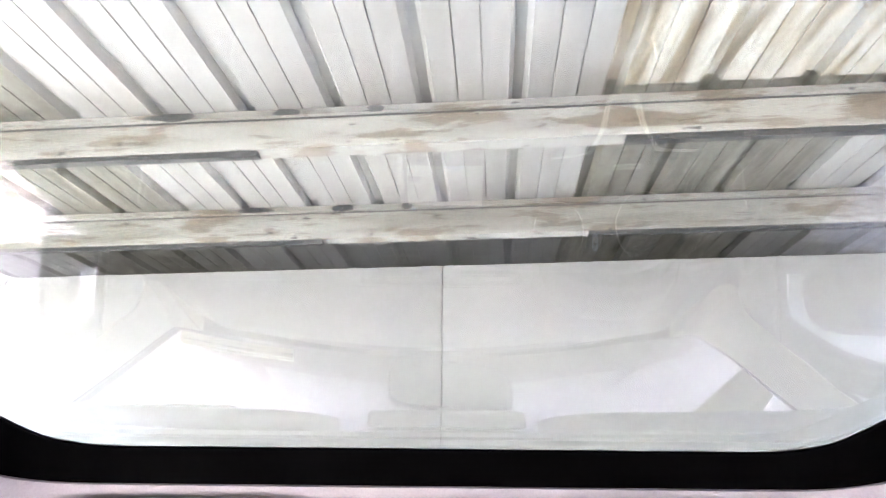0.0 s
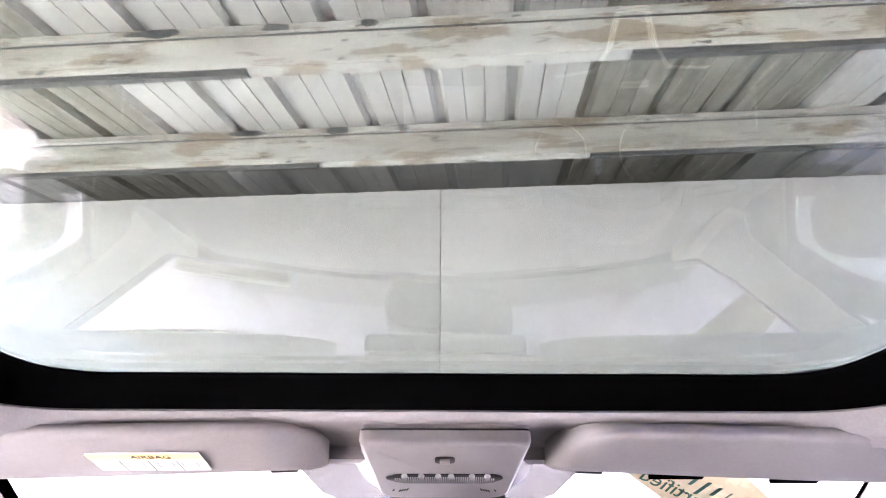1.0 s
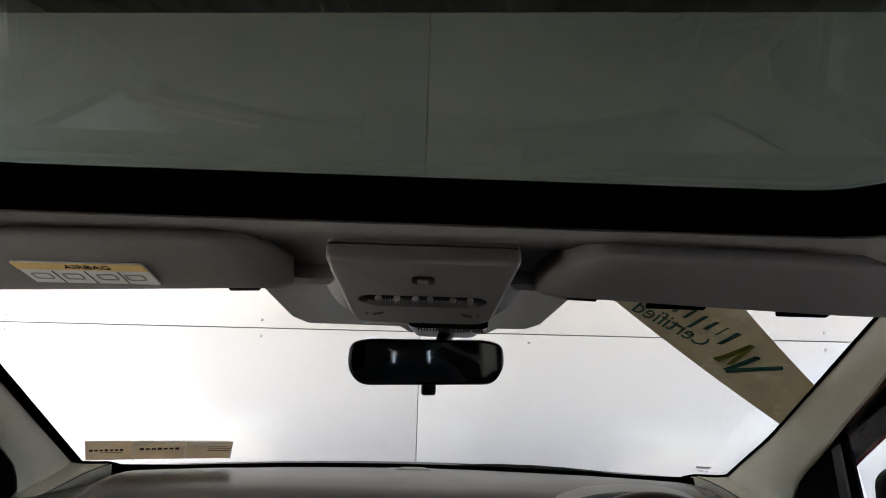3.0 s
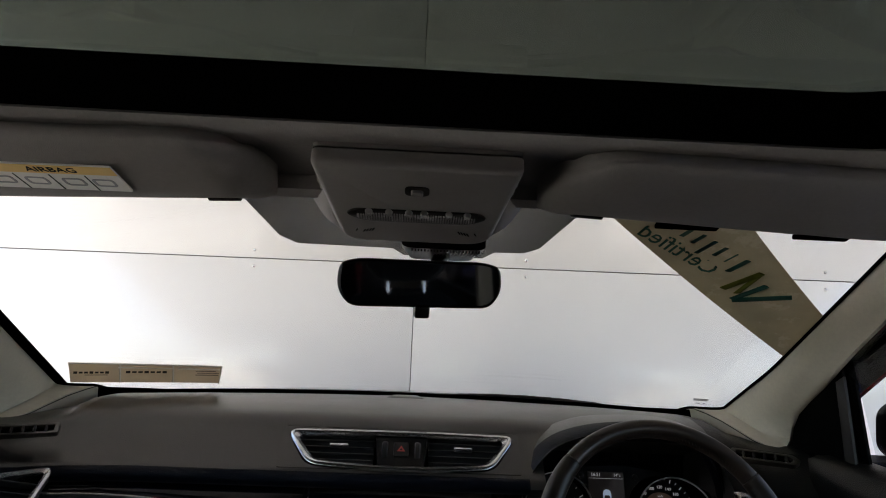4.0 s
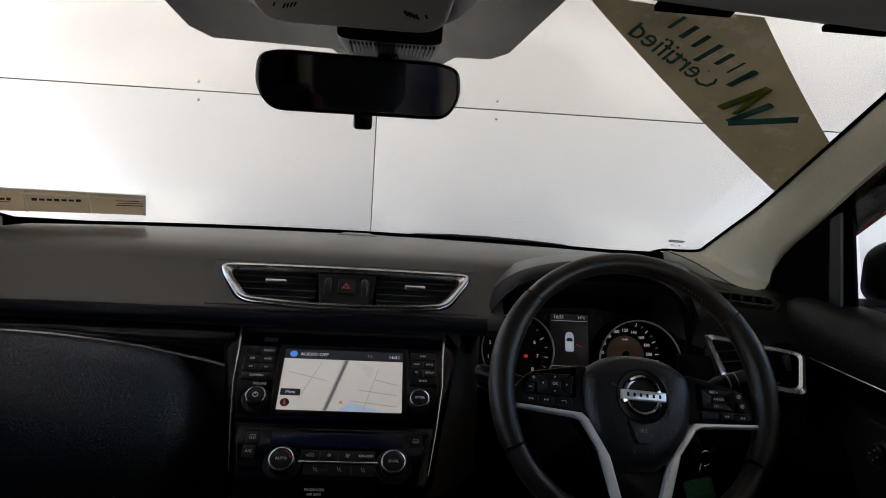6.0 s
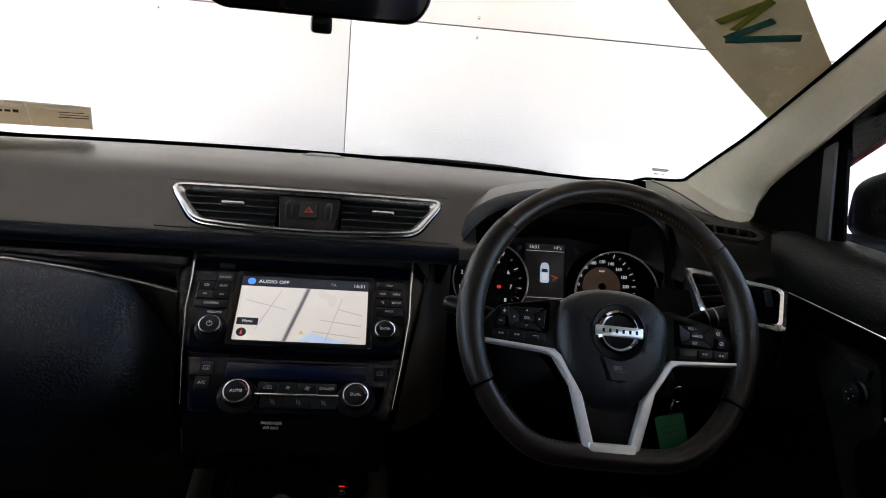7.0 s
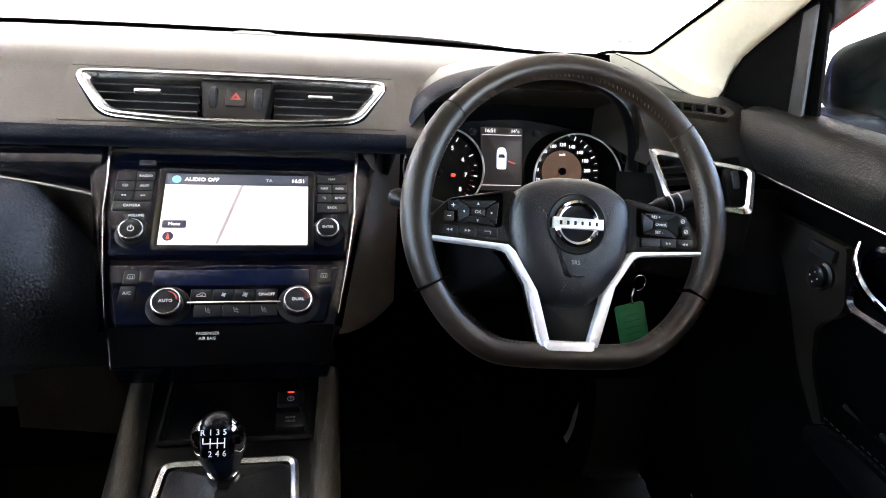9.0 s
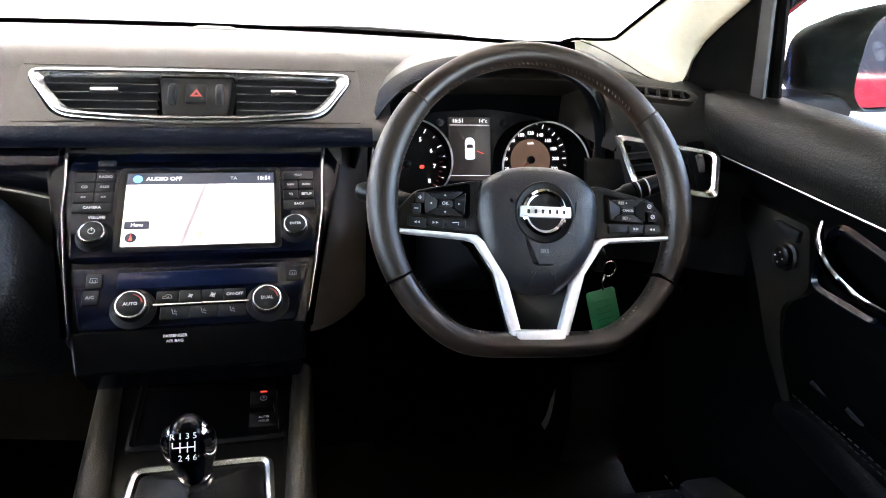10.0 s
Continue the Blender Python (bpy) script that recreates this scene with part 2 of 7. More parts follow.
M_PIANO = material("piano black gloss", (0.0006, 0.0009, 0.0024), 0.17, vary=0.3, grain=40, spec=0.195, rough_vary=0.005)
M_BLACK = material("satin black plastic", (0.0024, 0.0024, 0.0027), 0.35, vary=0.2, grain=80, spec=0.163)
M_MATT = material("matt black frit and gap shade", (0.0010, 0.0010, 0.0010), 0.85, vary=0.3, grain=120, spec=0.0)
M_SIDEPAD = material("brown-black padded console side", (0.020, 0.0165, 0.0115), 0.4, vary=0.2, grain=80, bump=0.3, bump_scale=420, spec=0.293)
M_HOOD = material("grained black instrument hood", (0.0036, 0.00372, 0.00408), 0.42, vary=0.25, grain=90, bump=0.35, bump_scale=420, spec=0.227)
# near black with navy: the hood's inner shade and reflection, as colour
M_CAVE = material("hood lining with shade in its colour", (0.0007, 0.0009, 0.0016), 0.7, vary=0.2, grain=60, spec=0.06)
M_CLUSTER = material("navy instrument panel", (0.0007, 0.0014, 0.0038), 0.3, vary=0.2, grain=30, spec=0.15)
M_MIRRORFOOT = material("blue-grey mirror foot", (0.0065, 0.0085, 0.0115), 0.5, vary=0.15, grain=60, spec=0.05)
M_SENSOR = material("smoked sensor cap", (0.03, 0.03, 0.03), 0.3, vary=0.1, grain=80, spec=0.5)
M_RING = material("polished dial ring", (0.62, 0.62, 0.64), 0.35, 0.3, vary=0.05, grain=120)
M_GREENDARK = material("dark green pencil print", (0.004, 0.06, 0.02), 0.6, vary=0.1, grain=80)
M_INSERT = material("brown-black switch panel", (0.0070, 0.0060, 0.0046), 0.45, vary=0.2, grain=80, bump=0.2, bump_scale=420, spec=0.13)
# the blue in these two base colours paints the sky's reflection in the gloss
M_FASCIA = material("black gloss fascia with blue sky sheen", (0.0007, 0.0016, 0.0055), 0.12, vary=0.4, grain=25, spec=0.13, rough_vary=0.005)
M_BLANKLCD = material("unlit display with blue sky sheen", (0.0020, 0.0055, 0.020), 0.2, vary=0.3, grain=12, spec=0.2)
M_SLAT = material("dark grey vent slat", (0.011, 0.011, 0.012), 0.4, vary=0.15, grain=90, spec=0.35)
M_TOPTRIM = material("brown-grey gloss trim", (0.026, 0.022, 0.019), 0.2, vary=0.3, grain=30, spec=0.6)
M_RUBBER = material("black rubber seal", (0.0036, 0.0036, 0.0036), 0.6, vary=0.25, grain=120, spec=0.13)
M_CHROME = material("satin silver trim", (0.72, 0.72, 0.73), 0.24, 1.0, vary=0.06, grain=160)
M_SMOKED = material("smoked polished trim", (0.09, 0.09, 0.095), 0.14, 1.0, vary=0.06, grain=120)
M_MIRRORCHROME = material("bright chrome", (0.85, 0.85, 0.86), 0.08, 1.0, vary=0.04, grain=160)
M_SILVER = material("silver painted spoke", (0.88, 0.88, 0.89), 0.42, 0.7, vary=0.04, grain=220)
M_LINER = material("grey headlining cloth", (0.235, 0.218, 0.21), 0.9, vary=0.10, grain=240, bump=0.25, bump_scale=900, spec=0.1)
M_VISOR = material("grey vinyl visor", (0.195, 0.18, 0.168), 0.55, vary=0.08, grain=160, bump=0.2, bump_scale=700, spec=0.3)
M_OVERHEAD = material("light grey console plastic", (0.205, 0.19, 0.18), 0.45, vary=0.06, grain=120, bump=0.12, bump_scale=800, spec=0.4)
M_CREAM = material("cream pillar trim", (0.462, 0.430, 0.352), 0.55, vary=0.07, grain=140, bump=0.15, bump_scale=700)
M_WHEEL = material("wheel leather", (0.0120, 0.0078, 0.0056), 0.40, vary=0.15, grain=120, bump=0.15, bump_scale=900, spec=0.36)
M_WHEELGLOSS = material("smooth wheel leather", (0.0150, 0.0092, 0.0066), 0.35, vary=0.10, grain=120, spec=0.5)
M_HUB = material("hub grained plastic", (0.0095, 0.0098, 0.0118), 0.36, vary=0.2, grain=90, bump=0.28, bump_scale=620, spec=0.4)
M_BUTTON = material("dark grey button", (0.0084, 0.0084, 0.009), 0.4, vary=0.15, grain=120, spec=0.195)
M_GREYDARK = material("dark grey panel", (0.0096, 0.0084, 0.0078), 0.45, vary=0.15, grain=100, spec=0.163)
M_PRINT = material("backlit pale print", (0.50, 0.50, 0.50), 0.6, vary=0.05, emit=0.006)
M_PRINTDIM = material("grey print", (0.32, 0.32, 0.33), 0.6, vary=0.05)
M_STITCH = material("dark rim thread", (0.013, 0.012, 0.011), 0.7, vary=0.2, grain=400)
M_THREAD = material("grey stitching thread", (0.035, 0.033, 0.031), 0.8, vary=0.2, grain=400)
M_RED = material("red print", (0.30, 0.02, 0.015), 0.5, vary=0.1)
M_CLOTH = material("dark seat cloth", (0.0036, 0.00375, 0.0042), 0.9, vary=0.35, grain=300, bump=0.6, bump_scale=380, spec=0.13)
M_SEATSIDE = material("dark seat bolster cloth", (0.0024, 0.00255, 0.0027), 0.85, vary=0.3, grain=260, bump=0.5, bump_scale=420, spec=0.13)
M_CARPET = material("black carpet", (0.0018, 0.0018, 0.00198), 1.0, vary=0.4, grain=300, bump=0.8, bump_scale=500, spec=0.065)
M_PAINT = material("red car paint", (0.16, 0.012, 0.014), 0.25, 0.2, vary=0.08, grain=60, coat=1.0)
M_MIRRORCAP = material("dark green-black mirror housing", (0.0024, 0.0050, 0.0045), 0.5, vary=0.25, grain=50, spec=0.02, stain=0.2, stain_color=(0.02, 0.022, 0.02), stain_scale=40)
M_MIRROR = material("mirror glass", (0.36, 0.37, 0.40), 0.02, 1.0, vary=0.02, grain=8)
M_SCREEN = material("lit map screen", (0.66, 0.645, 0.60), 0.3, vary=0.02, emit=0.058)
M_SCREENBAR = material("lit dark title bar", (0.006, 0.009, 0.018), 0.3, vary=0.05, emit=0.0744)
M_ROADGREY = material("lit map road", (0.22, 0.19, 0.20), 0.4, vary=0.05, emit=0.020)
M_MAPLINE = material("lit map line", (0.45, 0.45, 0.47), 0.4, vary=0.05, emit=0.020)
M_MAPWATER = material("lit map pale blue", (0.45, 0.60, 0.80), 0.4, vary=0.05, emit=0.056)
M_LITWHITE = material("lit white mark", (0.595, 0.63, 0.665), 0.4, vary=0.02, emit=0.0744)
M_LITBLUE = material("lit blue mark", (0.05, 0.25, 0.75), 0.4, vary=0.02, emit=0.093)
M_LITRED = material("lit red mark", (0.8, 0.05, 0.03), 0.4, vary=0.02, emit=0.05)
M_LITORANGE = material("amber dial face", (0.105, 0.066, 0.046), 0.5, vary=0.2, grain=50, emit=0.02)
M_LCD = material("lit grey display", (0.016, 0.014, 0.014), 0.3, vary=0.10, grain=20, emit=0.025)
M_GREEN = material("green key tag", (0.004, 0.10, 0.032), 0.45, vary=0.15, grain=80)
M_YELLOW = material("amber warning strip", (0.80, 0.55, 0.20), 0.5, vary=0.05)
M_WHITELABEL = material("white printed label", (0.75, 0.74, 0.70), 0.5, vary=0.04)
M_STICKER = material("backed window strip", (0.45, 0.41, 0.315), 0.7, vary=0.22, grain=14, stain=0.5, stain_color=(0.60, 0.57, 0.48), stain_scale=22, edge=(0.55, 0.62))
M_STICKERPALE = material("backed pale window label", (0.62, 0.54, 0.43), 0.7, vary=0.12, grain=22)
M_TEAL = material("teal print", (0.0, 0.075, 0.06), 0.6, vary=0.05)
M_LIME = material("lime print", (0.13, 0.15, 0.006), 0.6, vary=0.05)
M_WALL = material("glossy white wall panel", (0.80, 0.795, 0.79), 0.13, vary=0.03, grain=3, spec=0.5, rough_vary=0.01)
M_JOINT = material("dark panel joint", (0.15, 0.15, 0.15), 0.8, vary=0.2)
M_CONCRETE = material("grey concrete yard", (0.36, 0.35, 0.33), 0.85, vary=0.2, grain=4, bump=0.3, bump_scale=60, stain=0.4, stain_color=(0.2, 0.19, 0.18), stain_scale=0.7)
M_LAMPLENS = material("ribbed clear lamp lens", (0.24, 0.235, 0.23), 0.2, vary=0.1, grain=60, spec=0.6)
G_ROOF = glass("green-grey roof glass", (0.262, 0.292, 0.268), 1.52, gloss=0.14, dirt=0.025)
G_SCREEN = glass("clear windscreen glass", (0.93, 0.95, 0.94), 1.5, dirt=0.01)
G_SIDE = glass("clear side glass", (0.9, 0.93, 0.92), 1.5)
G_PRIV = glass("dark privacy glass", (0.10, 0.10, 0.10), 1.5)


def backlit(m, fac):
    """Let some light through a thin sheet of this material."""
    nt = m.node_tree
    b = nt.nodes["Principled BSDF"]
    tl = nt.nodes.new("ShaderNodeBsdfTranslucent")
    nt.links.new(b.inputs["Base Color"].links[0].from_socket, tl.inputs["Color"])
    mx = nt.nodes.new("ShaderNodeMixShader")
    mx.inputs[0].default_value = fac
    nt.links.new(b.outputs[0], mx.inputs[1])
    nt.links.new(tl.outputs[0], mx.inputs[2])
    nt.links.new(mx.outputs[0], nt.nodes["Material Output"].inputs["Surface"])
    return m


backlit(M_STICKER, 0.72)
backlit(M_STICKERPALE, 0.65)


def noise_mask(nt, coord, scale, stretch, lo, hi, detail=6.0, rough=0.6):
    """A patchy mask, 0 to 1, with edges as sharp as lo and hi are close."""
    mp = nt.nodes.new("ShaderNodeMapping")
    mp.inputs["Scale"].default_value = stretch
    nt.links.new(coord, mp.inputs["Vector"])
    n = nt.nodes.new("ShaderNodeTexNoise")
    n.inputs["Scale"].default_value, n.inputs["Detail"].default_value, n.inputs["Roughness"].default_value = scale, detail, rough
    nt.links.new(mp.outputs[0], n.inputs["Vector"])
    mr = nt.nodes.new("ShaderNodeMapRange")
    mr.inputs["From Min"].default_value, mr.inputs["From Max"].default_value = lo, hi
    nt.links.new(n.outputs["Fac"], mr.inputs["Value"])
    return mr.outputs[0]


def layered(name, base, layers, rough=0.6, through=0.0, bump=0.0):
    """Paint in layers: each layer is a colour, its strength and a noise mask (scale, stretch, lo, hi)."""
    m = bpy.data.materials.new(name)
    m.use_nodes = True
    nt = m.node_tree
    b = nt.nodes["Principled BSDF"]
    b.inputs["Roughness"].default_value = rough
    tc = nt.nodes.new("ShaderNodeTexCoord").outputs["Object"]
    rgb = nt.nodes.new("ShaderNodeRGB")
    rgb.outputs[0].default_value = (*base, 1)
    out, relief = rgb.outputs[0], None
    for color, strength, scale, stretch, lo, hi in layers:
        mask = noise_mask(nt, tc, scale, stretch, lo, hi)
        mul = nt.nodes.new("ShaderNodeMath")
        mul.operation, mul.inputs[1].default_value = "MULTIPLY", strength
        nt.links.new(mask, mul.inputs[0])
        mix = nt.nodes.new("ShaderNodeMix")
        mix.data_type = "RGBA"
        mix.inputs["B"].default_value = (*color, 1)
        nt.links.new(mul.outputs[0], mix.inputs["Factor"])
        nt.links.new(out, mix.inputs["A"])
        out, relief = mix.outputs["Result"], mask
    nt.links.new(out, b.inputs["Base Color"])
    if bump:
        bp = nt.nodes.new("ShaderNodeBump")
        bp.inputs["Strength"].default_value, bp.inputs["Distance"].default_value = bump, 0.003
        nt.links.new(relief, bp.inputs["Height"])
        nt.links.new(bp.outputs[0], b.inputs["Normal"])
    if through:
        tl = nt.nodes.new("ShaderNodeBsdfTranslucent")
        nt.links.new(out, tl.inputs["Color"])
        mx = nt.nodes.new("ShaderNodeMixShader")
        mx.inputs[0].default_value = through
        nt.links.new(b.outputs[0], mx.inputs[1])
        nt.links.new(tl.outputs[0], mx.inputs[2])
        nt.links.new(mx.outputs[0], nt.nodes["Material Output"].inputs["Surface"])
    return m


RUN = (9, 0.7, 1)       # streaks that run down the sheets
M_GRP = layered("weathered translucent roof sheet", (0.66, 0.65, 0.63), [((0.30, 0.24, 0.17), 0.75, 2.2, RUN, 0.46, 0.62), ((0.55, 0.50, 0.42), 0.6, 6.0, RUN, 0.5, 0.6), ((0.12, 0.09, 0.06), 0.55, 9.0, (3, 0.8, 1), 0.60, 0.70)], 0.6, 0.33, 0.2)
# moss, plus the dimness of sheets out of the sun put into the colour
M_MOSSDIM = layered("mossy roof sheet, darkened for less sun", (0.46, 0.45, 0.41), [((0.24, 0.22, 0.17), 0.7, 2.6, RUN, 0.44, 0.60), ((0.66, 0.66, 0.62), 0.5, 7.0, (2, 1, 1), 0.58, 0.66), ((0.10, 0.09, 0.07), 0.6, 12.0, (2.5, 1.2, 1), 0.60, 0.68)], 0.7, 0.10, 0.25)
M_BEAM = layered("flaking white purlin paint", (0.76, 0.75, 0.72), [((0.56, 0.53, 0.47), 0.75, 2.4, (0.5, 1, 3), 0.50, 0.62), ((0.42, 0.33, 0.24), 0.75, 3.4, (0.9, 1, 3.2), 0.560, 0.585), ((0.30, 0.22, 0.15), 0.7, 10.0, (0.5, 1, 2.6), 0.60, 0.62), ((0.05, 0.045, 0.04), 0.9, 22.0, (0.6, 1, 1.4), 0.665, 0.68)], 0.6, 0, 0.5)
M_STEEL = layered("white roof sheet", (0.73, 0.725, 0.72), [((0.56, 0.55, 0.53), 0.55, 2.0, (3, 0.3, 1), 0.5, 0.66), ((0.62, 0.60, 0.57), 0.7, 10.0, (6, 0.25, 1), 0.52, 0.6), ((0.30, 0.28, 0.25), 0.4, 30.0, (2, 0.6, 1), 0.66, 0.70)], 0.55)


def dot_material():
    """Black printed dots on glass: see-through between the dots."""
    m = bpy.data.materials.new("dotted black frit")
    m.use_nodes = True
    nt = m.node_tree
    b = nt.nodes["Principled BSDF"]
    b.inputs["Base Color"].default_value = (0.012, 0.012, 0.013, 1)
    b.inputs["Roughness"].default_value = 0.6
    tc = nt.nodes.new("ShaderNodeTexCoord")
    v = nt.nodes.new("ShaderNodeTexVoronoi")
    v.inputs["Scale"].default_value, v.inputs["Randomness"].default_value = 820.0, 0.0
    v.voronoi_dimensions = "2D"
    sp, cb = nt.nodes.new("ShaderNodeSeparateXYZ"), nt.nodes.new("ShaderNodeCombineXYZ")
    nt.links.new(tc.outputs["Object"], sp.inputs[0])
    nt.links.new(sp.outputs["X"], cb.inputs["X"])
    nt.links.new(sp.outputs["Y"], cb.inputs["Y"])
    nt.links.new(cb.outputs[0], v.inputs["Vector"])
    lt = nt.nodes.new("ShaderNodeMath")
    lt.operation, lt.inputs[1].default_value = "GREATER_THAN", 0.52
    nt.links.new(v.outputs["Distance"], lt.inputs[0])
    tr = nt.nodes.new("ShaderNodeBsdfTransparent")
    mx = nt.nodes.new("ShaderNodeMixShader")
    nt.links.new(lt.outputs[0], mx.inputs[0])
    nt.links.new(b.outputs[0], mx.inputs[1])
    nt.links.new(tr.outputs[0], mx.inputs[2])
    nt.links.new(mx.outputs[0], nt.nodes["Material Output"].inputs["Surface"])
    return m


M_DOTS = dot_material()

# ---- the shed that the car stands in ----
SHED = pose(0, 3.5, 0, 0, 0, -4.5)     # local x along the wall, y away through it
gm = bmesh.new()
bmesh.ops.create_grid(gm, x_segments=4, y_segments=4, size=400)
part("ground", gm, M_CONCRETE, None, "grey concrete yard, stained and worn", kind="structure", category="ground")

SEAM, TOP = 1.485, 3.0
wall = part("wall_north", box(9.0, 0.08, TOP, (0, 0.07, TOP / 2), m=SHED), M_JOINT, None, "white panelled shed wall in front of the car", kind="structure", category="wall")
for x0 in (-4.88, -2.44, 0.0, 2.44):
    for z0, z1 in ((0.02, SEAM - 0.002), (SEAM + 0.002, TOP)):
        part("panel", box(2.437, 0.024, z1 - z0, (x0 + 1.22, 0.012, (z0 + z1) / 2), 0.002, SHED), M_WALL, wall)
for x in (-3.05, -1.87, -0.70, 0.47, 1.71, 2.9):
    for dz in (-0.035, 0.035):
        part("rivet", lathe([(0.007, 0), (0.006, 0.002), (0.003, 0.004)], 8, SHED @ pose(x, -0.0, SEAM + dz, 90)), M_CHROME, wall)
part("wall_outer", box(12, 0.05, 3.6, (0, 0.95, 1.8), m=SHED), M_JOINT, None, "dark outer cladding behind the lining", kind="structure", category="wall")

ROOF_Z, SLOPE = 3.236, 0.2


def roof_z(y):
    return ROOF_Z + SLOPE * y


def roof_sheet(x0, x1, y0, y1, mat, label):
    """Box-profile sheet: flat pans between ribs that stand up, with thin swages."""
    xs = []
    pitch = 0.333
    n = round((x1 - x0) / pitch)
    for i in range(n):
        a = x0 + i * pitch
        xs += [(a, 0), (a + 0.018, 0.032), (a + 0.052, 0.032), (a + 0.07, 0), (a + 0.152, 0), (a + 0.1535, 0.006), (a + 0.1565, 0.006), (a + 0.158, 0), (a + 0.240, 0), (a + 0.2415, 0.006), (a + 0.2445, 0.006), (a + 0.246, 0)]
    xs.append((x1, 0))
    rows = []
    for y in (y0, y1):
        rows.append([SHED @ Vector((x, y, roof_z(y) + h)) for x, h in xs])
    return part("roof_sheet", sheet(rows, 0.004, (0, 0, 1)), mat, roof, label, sharp=20)


roof = thing("roof", "corrugated shed roof of white steel and mossy clear sheets", "roof", kind="structure")
for a, b, mat, label in ((-3.0, -2.333, M_STEEL, ""), (-2.333, -1.333, M_MOSSDIM, "mossy clear sheet, darkened for less sun"), (-1.333, -0.333, M_STEEL, ""), (-0.333, 0.666, M_STEEL, ""),
                         (0.666, 1.666, M_GRP, "mossy translucent sheet lit from above"), (1.666, 2.666, M_STEEL, ""), (2.666, 3.666, M_STEEL, "")):
    roof_sheet(a, b, -6.2, -1.30, mat, label)
    # clear sheets towards the wall are coloured darker, as if unlit by the sun
    bay_mat = M_MOSSDIM if mat in (M_GRP, M_MOSSDIM) else mat
    roof_sheet(a, b, -1.32, 0.02, bay_mat, "mossy clear sheet, darkened for less sun" if bay_mat is M_MOSSDIM else "")
    roof_sheet(a, b, 0.0, 1.0, bay_mat, "mossy clear sheet, darkened for less sun" if bay_mat is M_MOSSDIM else "")


def purlin(y, label):
    """Z-shaped steel purlin under the sheets."""
    zt = roof_z(y) - 0.003
    s = [(-0.005, 0), (0.07, 0.012), (0.07, 0.004), (0.003, -0.008), (0.003, -0.215), (-0.052, -0.215), (-0.052, -0.19), (-0.056, -0.19), (-0.056, -0.221), (-0.005, -0.221)]
    bm = bmesh.new()
    ring_loft(bm, [[SHED @ Vector((x, y + a, zt + b)) for a, b in s] for x in (-2.95, 0, 2.2, 3.65)], cap0=True, cap1=True)
    p = part("purlin", bm, M_BEAM, None, label, category="beam", group="roof purlins", sharp=20)
    lip = bmesh.new()
    ring_loft(lip, [[SHED @ Vector((x, y - 0.004 + a, zt + b)) for a, b in ((-0.012, -0.002), (0, -0.002), (0, -0.034), (-0.012, -0.03))] for x in (-2.95, 0, 3.65)], cap0=True, cap1=True)
    part("upper_flange", lip, M_BEAM, p, sharp=20)
    part("seam_line", box(6.58, 0.003, 0.006, (0.35, y - 0.0065, zt - 0.040), 0, SHED), M_JOINT, p, "thin dark seam")
    for xa, xb in ((-2.94, -0.55), (0.72, 3.64)):
        g = bmesh.new()
        ring_loft(g, [[SHED @ Vector((x, y - 0.030 + a, zt + b)) for a, b in ((-0.024, -0.2215), (0.024, -0.2215), (0.024, -0.226), (-0.024, -0.245 - 0.004 * math.sin(7 * x)))] for x in [xa + (xb - xa) * k / 24 for k in range(25)]], cap0=True, cap1=True)
        part("lower_lip", g, M_JOINT, p, "dark bare steel lip", sharp=20)
    for xr, w in ((-0.93, 0.10), (-0.48, 0.06), (-0.15, 0.03)):
        g = bmesh.new()
        n = 9
        o = [(w * math.cos(2 * math.pi * k / n) * random.uniform(0.7, 1.2), 0.020 * math.sin(2 * math.pi * k / n) * random.uniform(0.6, 1.3)) for k in range(n)]
        ring_loft(g, [[SHED @ Vector((xr + a, y - 0.0175 + c, zt - 0.018 + b)) for a, b in o] for c in (0, 0.001)], cap0=True, cap1=True)
        part("torn_patch", g, M_JOINT, p, "dark torn hole in the flaking edge", sharp=20)
    return p


for y in (-5.9, -4.8, -3.6, -2.4, -1.25, -0.35, 0.7):
    purlin(y, "white steel roof purlin with flaking paint and rust stains")
for x in (-2.90, 3.58):
    part("shed_post", box(0.12, 0.12, 1.96, (x, -6.0, 0.98), 0.006, SHED), M_BEAM, None, "white steel post that carries the shed roof", category="post", group="shed posts")

# ---- car shell: glass roof, headlining, windscreen, pillars ----
def glass_z(y):
    """The roof glass is gently arched from front to back."""
    y = max(y, 0.45)
    return 1.5134 + 0.055 * (y - 0.8) - 0.07 * (y - 0.8) ** 2


def lay(outline, dz=0.0):
    return [(x, y, glass_z(y) + dz) for x, y in outline]


SIDE_Y = (0.2, 0.45, 0.62, 0.80, 0.98, 1.14)


def roof_outline(hx, y0, y1, r):
    """A rounded rectangle with extra points along its sides, so that it follows the arch."""
    c = [(-hx, y0), (hx, y0)] + [(hx, y) for y in SIDE_Y] + [(hx, y1), (-hx, y1)] + [(-hx, y) for y in SIDE_Y[::-1]]
    n = len(SIDE_Y)
    return rounded(c, [r, r] + [0.01] * n + [r, r] + [0.01] * n, 8)


CLEAR = roof_outline(0.505, -0.30, 1.327, 0.14)
BAND = roof_outline(0.615, -0.42, 1.410, 0.17)
roof_glass = thing("roof_glass", "large tinted glass roof panel with a black printed border", "car roof")
rows = [[(-0.60 + 0.15 * k, y, glass_z(y) + 0.008) for k in range(9)] for y in [-0.40 + 0.05 * q for q in range(37)]]
pane = part("pane", sheet(rows, 0.005), G_ROOF, roof_glass, sharp=60)
pane.visible_shadow = False
bm = bmesh.new()
ring_loft(bm, [lay(BAND, 0.002), lay(BAND, -0.029), lay(CLEAR, -0.001), lay(CLEAR, 0.002)], wrap=True)
part("printed_border", bm, M_MATT, roof_glass, "matt black printed border")

